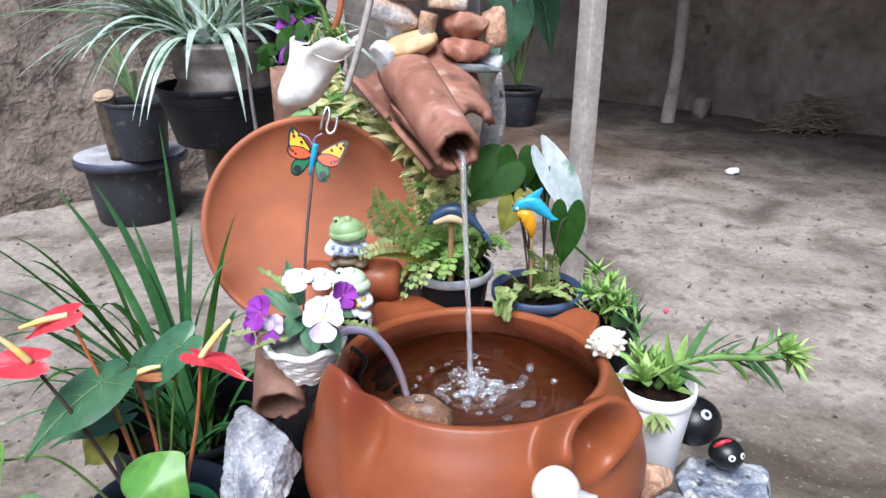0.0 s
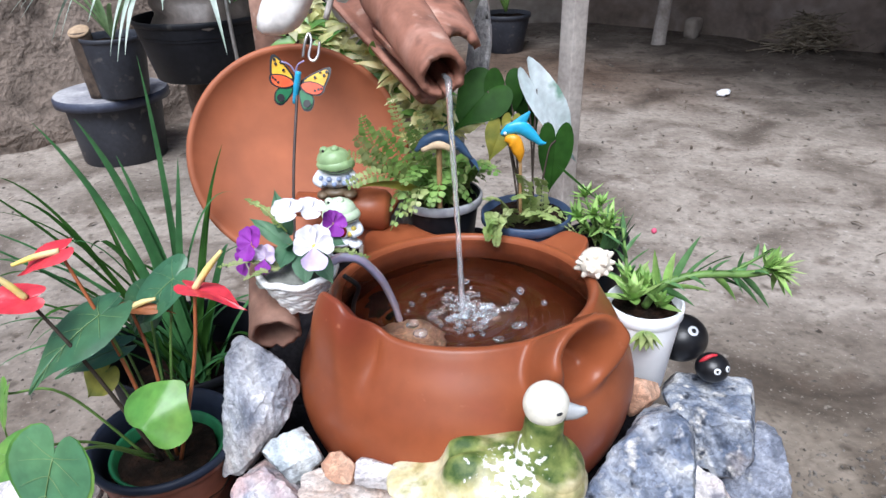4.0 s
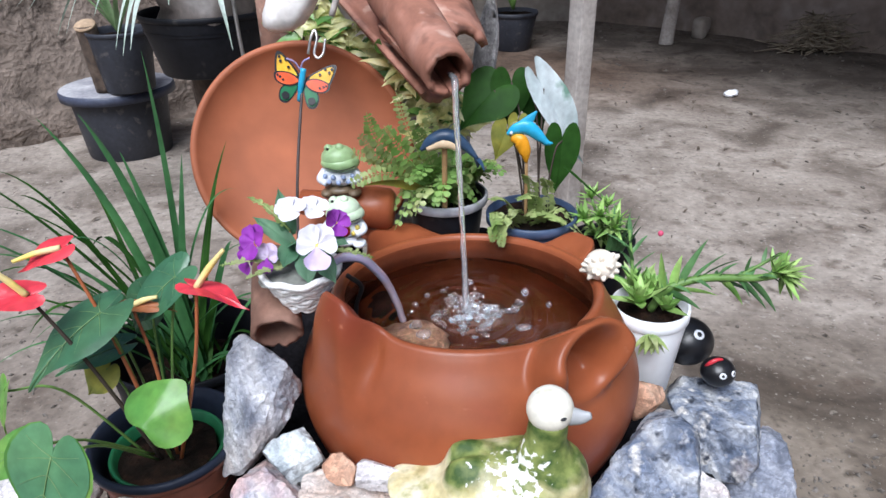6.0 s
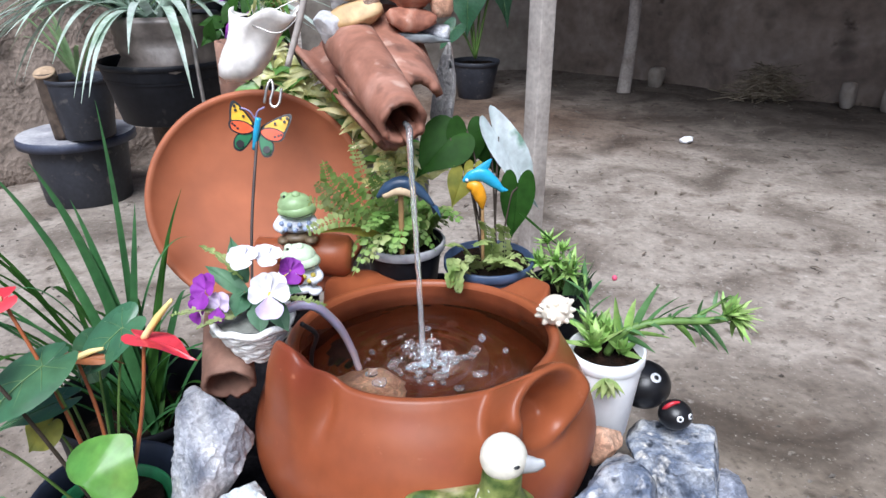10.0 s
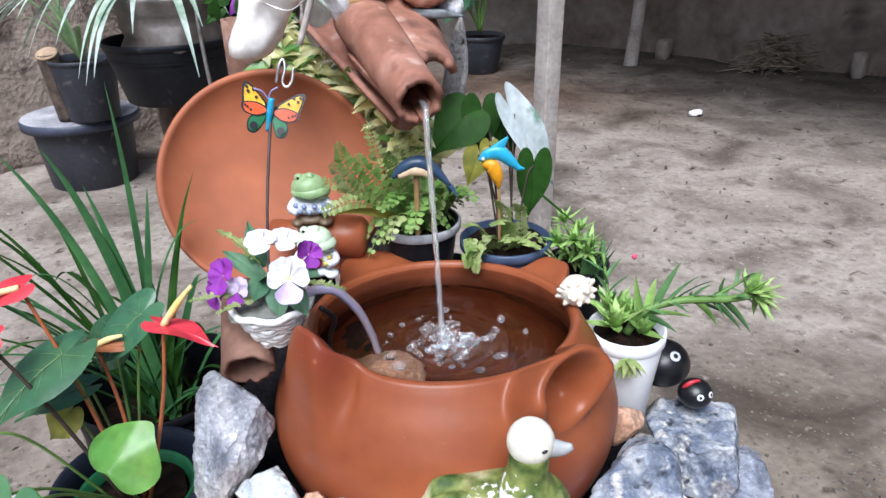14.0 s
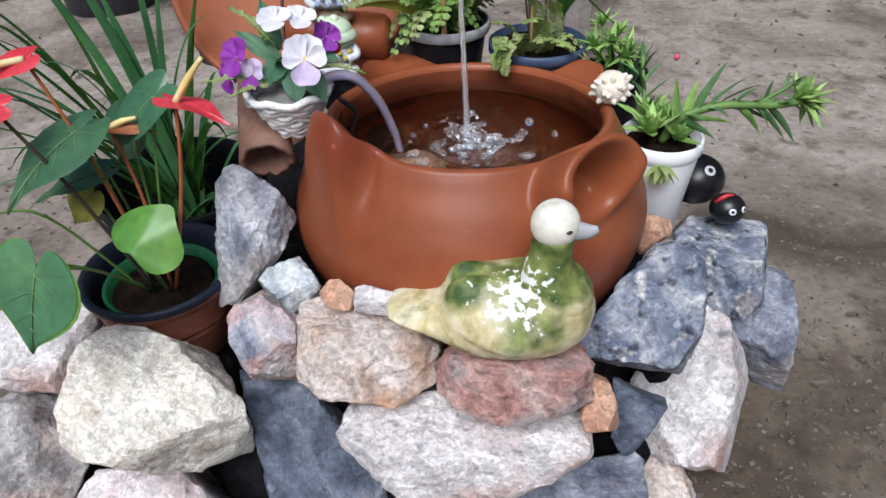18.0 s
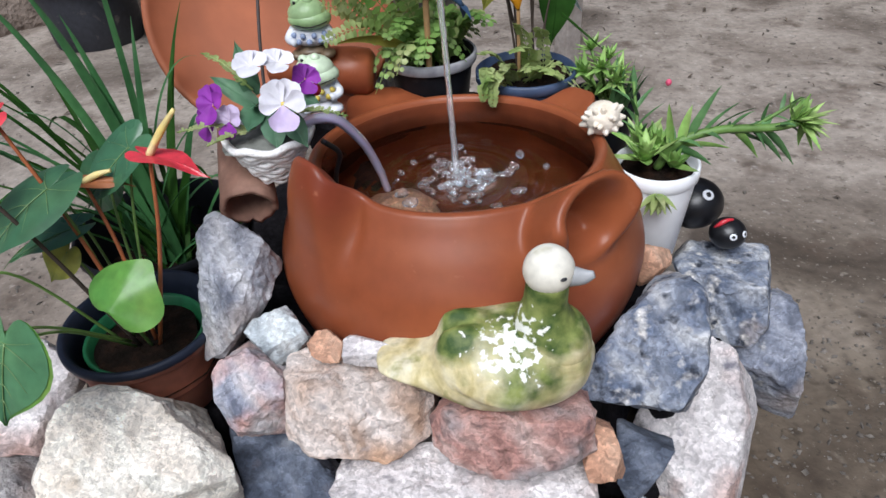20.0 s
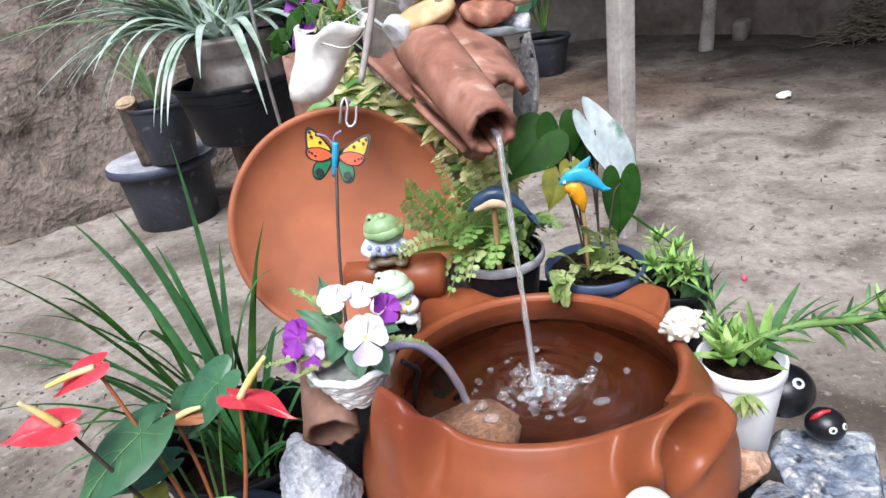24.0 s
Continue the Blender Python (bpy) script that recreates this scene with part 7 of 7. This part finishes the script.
merge(bm, tube([(0.228, 1.198, 0.683), (0.241, 1.198, 0.697), (0.250, 1.198, 0.708)], [0.011, 0.007, 0.0015], 10, squash=0.35))
merge(bm, tube([(0.258, 1.198, 0.664), (0.268, 1.198, 0.655), (0.279, 1.198, 0.653)], [0.006, 0.0055, 0.001], 8, squash=0.3))
part("bird_body", bm, M_BFB, fish)
part("breast", tube([(0.209, 1.194, 0.664), (0.224, 1.193, 0.660), (0.233, 1.194, 0.640), (0.236, 1.196, 0.621)], [0.004, 0.0125, 0.010, 0.002], 12, squash=0.6), plain("orange_paint", (0.75, 0.32, 0.01), 0.4), fish, "orange breast")
part("eye", ball((0.209, 1.192, 0.674), (0.003, 0.0025, 0.003), 8), M_FROGW, fish)

# spiny shell on the pot's ear
M_SEASH = material("cream_sea_shell", [(0.78, 0.68, 0.53), (0.88, 0.82, 0.72)], 30.0, 0.45, 0.2)
bm = ball((0.322, 0.972, 0.548), (0.023, 0.021, 0.023), 18)
for i in range(17):
    a, e = i * 2.4, -0.7 + 1.5 * i / 16
    d = Vector((math.cos(a) * math.cos(e), -abs(math.sin(a)) * math.cos(e) + 0.2, math.sin(e)))
    c = Vector((0.322, 0.972, 0.548))
    merge(bm, tube([c + d * 0.014, c + d * 0.031], [0.0105, 0.002], 7))
single("sea_shell", bm, M_SEASH, (0.322, 0.972, 0.525), "cream spiny sea shell on the pot's ear", "sea shell")


def ladybird(at, r, label, look_at, eyes=2):
    t = thing("painted_stone", (at[0], at[1], at[2] - r * 0.9), label, "painted stone", "painted ladybird stones")
    part("stone", ball(at, (r * 1.05, r, r * 0.92), 24), M_INK, t)
    c = Vector(at)
    d = Vector(look_at).normalized()
    side = d.cross(Vector((0, 0, 1))).normalized()
    for s in (-0.42, 0.42):
        q = (d + side * s + V(0, 0, 0.35)).normalized()
        if eyes == 1 and s > 0:
            continue
        turn = basis(q).to_4x4()
        at_ = c + Vector((q.x * r * 1.05, q.y * r, q.z * r * 0.92))
        e = part("eye", ball(at_, (r * 0.22, r * 0.2, r * 0.045), 14, None, turn), M_FROGW, t, "white painted eye")
        part("pupil", ball(at_ + q * r * 0.035, (r * 0.1, r * 0.1, r * 0.03), 12, None, turn), M_INK, e)
    return t


ladybird((0.556, 1.043, 0.298), 0.0275, "small black painted stone with white eyes", (0.35, -1, 0.1))
ob = ladybird((0.522, 1.115, 0.311), 0.046, "larger black painted stone behind the white pot", (-0.2, -1, 0.9), 1)
part("red_wing", tube([(0.534, 1.043, 0.310), (0.538, 1.038, 0.320), (0.548, 1.038, 0.326), (0.559, 1.041, 0.325)], [0.003, 0.004, 0.002], 8), M_RED, [o for o in bpy.data.objects if o.name == "painted_stone"][0], "red painted back")

# shrub behind the dish, weed, litter, brush and debris
shrub = thing("variegated_shrub", (0.0, 1.62, 0.0), "yellow-variegated shrub behind the clay dish", "shrub")
part("trunk", tube([(0.0, 1.62, -0.02), (-0.01, 1.62, 0.35), (-0.01, 1.6, 0.7)], [0.014, 0.008], 8), M_BARK, shrub)
for i in range(300):
    u = rnd.uniform(-0.05, 1.05)
    x = -0.15 + 0.29 * u
    c = Vector((x, rnd.uniform(1.33, 1.41), 0.80 - 0.74 * (x + 0.1) + rnd.uniform(-0.02, 0.06)))
    ahead = (c - DC).dot(DN)
    if ahead > -0.08:
        c -= DN * (ahead + 0.08)
    a = rnd.uniform(0, 6.28)
    L = rnd.uniform(0.035, 0.065)
    tip = c + V(math.cos(a) * L, math.sin(a) * 0.015, rnd.uniform(-0.035, 0.03))
    part("leaf", blade(c, c.lerp(tip, 0.5) + V(0, 0, 0.01), tip, rnd.uniform(0.016, 0.026), 0.2, 6, 0.3, 0.3, side=(tip - c).cross(V(rnd.uniform(-0.4, 0.4), -0.8, 0.7))), L_VARIEG if i % 5 else L_LIME, shrub)
for i in range(230):
    c = Vector((rnd.uniform(-0.06, 0.115), rnd.uniform(1.245, 1.32), rnd.uniform(0.63, 0.79)))
    ahead = (c - DC).dot(DN)
    if c.z > 0.80 - 0.62 * (c.x + 0.03) or (c - DC - DN * ahead).length < 0.208:
        continue
    a, L = rnd.uniform(0, 6.28), rnd.uniform(0.03, 0.055)
    tip = c + V(math.cos(a) * L, -0.02, math.sin(a) * L * 0.6)
    part("leaf", blade(c, c.lerp(tip, 0.5) + V(0, 0, 0.008), tip, rnd.uniform(0.014, 0.022), 0.2, 6, 0.3, 0.3, side=(tip - c).cross(V(rnd.uniform(-0.4, 0.4), -0.8, 0.7))), L_VARIEG if i % 5 else L_LIME, shrub)
for i in range(6):
    tip = (rnd.uniform(-0.2, 0.1), rnd.uniform(1.4, 1.5), rnd.uniform(0.55, 0.78))
    part("twig", tube([(-0.01, 1.61, rnd.uniform(0.2, 0.5)), (tip[0] * 0.5, 1.6, tip[2] - 0.08), tip], [0.004, 0.002], 6), M_STEMD, shrub)
roof_tile((-0.31, 1.80, 0.0), (-0.305, 1.78, 0.83), 0.036, 0.034, "roof_tile", "orange clay pipe standing behind the dish", 360, 0.01, 0, 12)
violets = thing("violet_plant", (-0.36, 2.55, 0.0), "purple-flowered plant behind the spider plant", "plant")
for i in range(40):
    c = Vector((rnd.gauss(-0.36, 0.05), rnd.uniform(2.15, 2.3), rnd.uniform(0.72, 1.05)))
    a = rnd.uniform(0, 6.28)
    part("leaf", heart(c, c + V(math.cos(a) * 0.05, -0.03, math.sin(a) * 0.05), 0.045, (0.1, -0.8, 0.5), 0.2, 0.1, 3, 16), M_PETP if i % 5 == 0 else L_DARK, violets)
part("stem", tube([(-0.36, 2.55, 0.0), (-0.36, 2.4, 0.55), (-0.36, 2.24, 0.85), (-0.35, 2.22, 1.05)], [0.01, 0.005], 8), M_STEMD, violets)

weed = thing("weed", (-0.13, 0.555, 0.1), "small dark green weed growing between the stones", "weed")
part("stem", tube([(-0.13, 0.555, 0.03), (-0.125, 0.545, 0.12), (-0.12, 0.53, 0.19)], [0.003, 0.002], 6), M_STEMG, weed)
for tip, w in [((-0.085, 0.505, 0.225), 0.03), ((-0.155, 0.515, 0.225), 0.026), ((-0.12, 0.49, 0.20), 0.024), ((-0.17, 0.53, 0.17), 0.024)]:
    part("leaf", heart((-0.12, 0.53, 0.185), tip, w, (0.0, -0.6, 0.8), 0.25, 0.25, 4, 24, 0.05, 0.3), L_ANTH, weed)
for p, s, k in [((0.185, 0.535, 0.243), 0.016, 1), ((0.155, 0.54, 0.24), 0.013, 2), ((0.172, 0.53, 0.25), 0.011, 3)]:
    single("brick_crumb", rock(p, (s, s, s * 0.7), 400 + k, (20 * k, 30, 40 * k), 0.8, 9, 0.12, 3), M_TILE, p, "brown brick crumb lying on a stone", "brick crumb", "brick crumbs")

single("litter", rock((1.64, 3.82, 0.012), (0.08, 0.055, 0.04), 410, (0, 0, 20), 0.9, 4, 0.3, 3), M_WHITEPL, (1.64, 3.82, 0.0), "crumpled white scrap lying on the soil", "litter")
M_STRAW = material("dry_straw", [(0.14, 0.11, 0.075), (0.32, 0.27, 0.2)], 20.0, 0.9, 0.2)
bm = bmesh.new()
rs = random.Random(12)
for i in range(300):
    c = Vector((rs.gauss(2.62, 0.10), rs.gauss(4.92, 0.07), 0))
    a, L = rs.uniform(0, 6.28), rs.uniform(0.08, 0.24)
    h = max(0.01, 0.24 * math.exp(-((c.x - 2.62) / 0.2) ** 2) * rs.random())
    tube([c + V(0, 0, h), c + V(math.cos(a) * L, math.sin(a) * L * 0.5, max(0.004, h + rs.uniform(-0.08, 0.05)))], rs.uniform(0.002, 0.005), 4, 1, bm=bm)
single("brush_pile", bm, M_STRAW, (2.62, 4.92, 0.0), "small heap of dry straw and twigs by the wall", "brush pile", kind="stuff")
bm = bmesh.new()


def crumb(x, y, s):
    """One angular pebble lying in the soil."""
    m = pose(x, y, ground_height(x, y) + s * 0.2, rs.uniform(0, 360), 0, rs.uniform(0, 360)) @ Matrix.Diagonal((s * rs.uniform(0.8, 1.6), s, s * 0.65, 1))
    v = [bm.verts.new(m @ Vector((p[0] * rs.uniform(0.7, 1.1), p[1] * rs.uniform(0.7, 1.1), p[2]))) for p in ((1, 0, 0), (0, 1, 0), (-1, 0, 0), (0, -1, 0), (0, 0, 1), (0, 0, -1))]
    for k in range(4):
        bm.faces.new((v[k], v[(k + 1) % 4], v[4]))
        bm.faces.new((v[(k + 1) % 4], v[k], v[5]))


for i in range(1500):
    y = rs.uniform(0.5, 6.0)
    crumb(rs.uniform(-2.5, 3.5), y, rs.choice((0.003, 0.004, 0.005, 0.007, 0.011)) * (0.6 + 0.3 * y / 3))
for i in range(3600):
    x, y = (rs.uniform(0.45, 1.25), rs.uniform(0.3, 1.15)) if i % 3 else (rs.uniform(-1.4, -0.45), rs.uniform(0.4, 1.8))
    crumb(x, y, rs.choice((0.0014, 0.0018, 0.0024, 0.0034, 0.005, 0.0065)))
pebbles = single("pebbles", bm, M_CRUMB, (0, 2.5, 0), "scattered small pebbles on the soil", "pebbles", kind="stuff", smooth=False)
bm = bmesh.new()
for i in range(700):
    x, y = rs.uniform(-2.5, 3.5), rs.uniform(1.3, 6.0)
    a, L = rs.uniform(0, 6.28), rs.uniform(0.012, 0.03) * (0.5 + 0.5 * y)
    c = Vector((x, y, ground_height(x, y) + 0.004))
    merge_ = blade(c, c + V(math.cos(a) * L * 0.5, math.sin(a) * L * 0.5, 0.012), c + V(math.cos(a + 0.4) * L, math.sin(a + 0.4) * L, 0.003), rs.uniform(0.12, 0.35) * L, 0.3, 3, 0.3)
    merge_.verts.ensure_lookup_table()
    idx = [bm.verts.new(v.co) for v in merge_.verts]
    merge_.verts.index_update()
    for f in merge_.faces:
        bm.faces.new([idx[v.index] for v in f.verts])
    merge_.free()
single("dead_leaves", bm, M_LITTER, (0, 2.5, 0), "scattered dry brown leaf litter on the soil", "dead leaves", kind="stuff")

for p, s in (((2.02, 5.50, 0.06), (0.16, 0.1, 0.16)), ((3.05, 4.66, 0.07), (0.14, 0.1, 0.18)), ((3.25, 4.5, 0.07), (0.12, 0.1, 0.16)), ((1.2, 5.9, 0.03), (0.12, 0.1, 0.08))):
    single("block", rock(p, s, int(p[0] * 100), (0, 0, 45), 0.45, 6, 0.03, 3, 0.9), M_PALEWALL, (p[0], p[1], 0.0), "broken block stump at the foot of the wall", "block", "broken blocks by the wall")
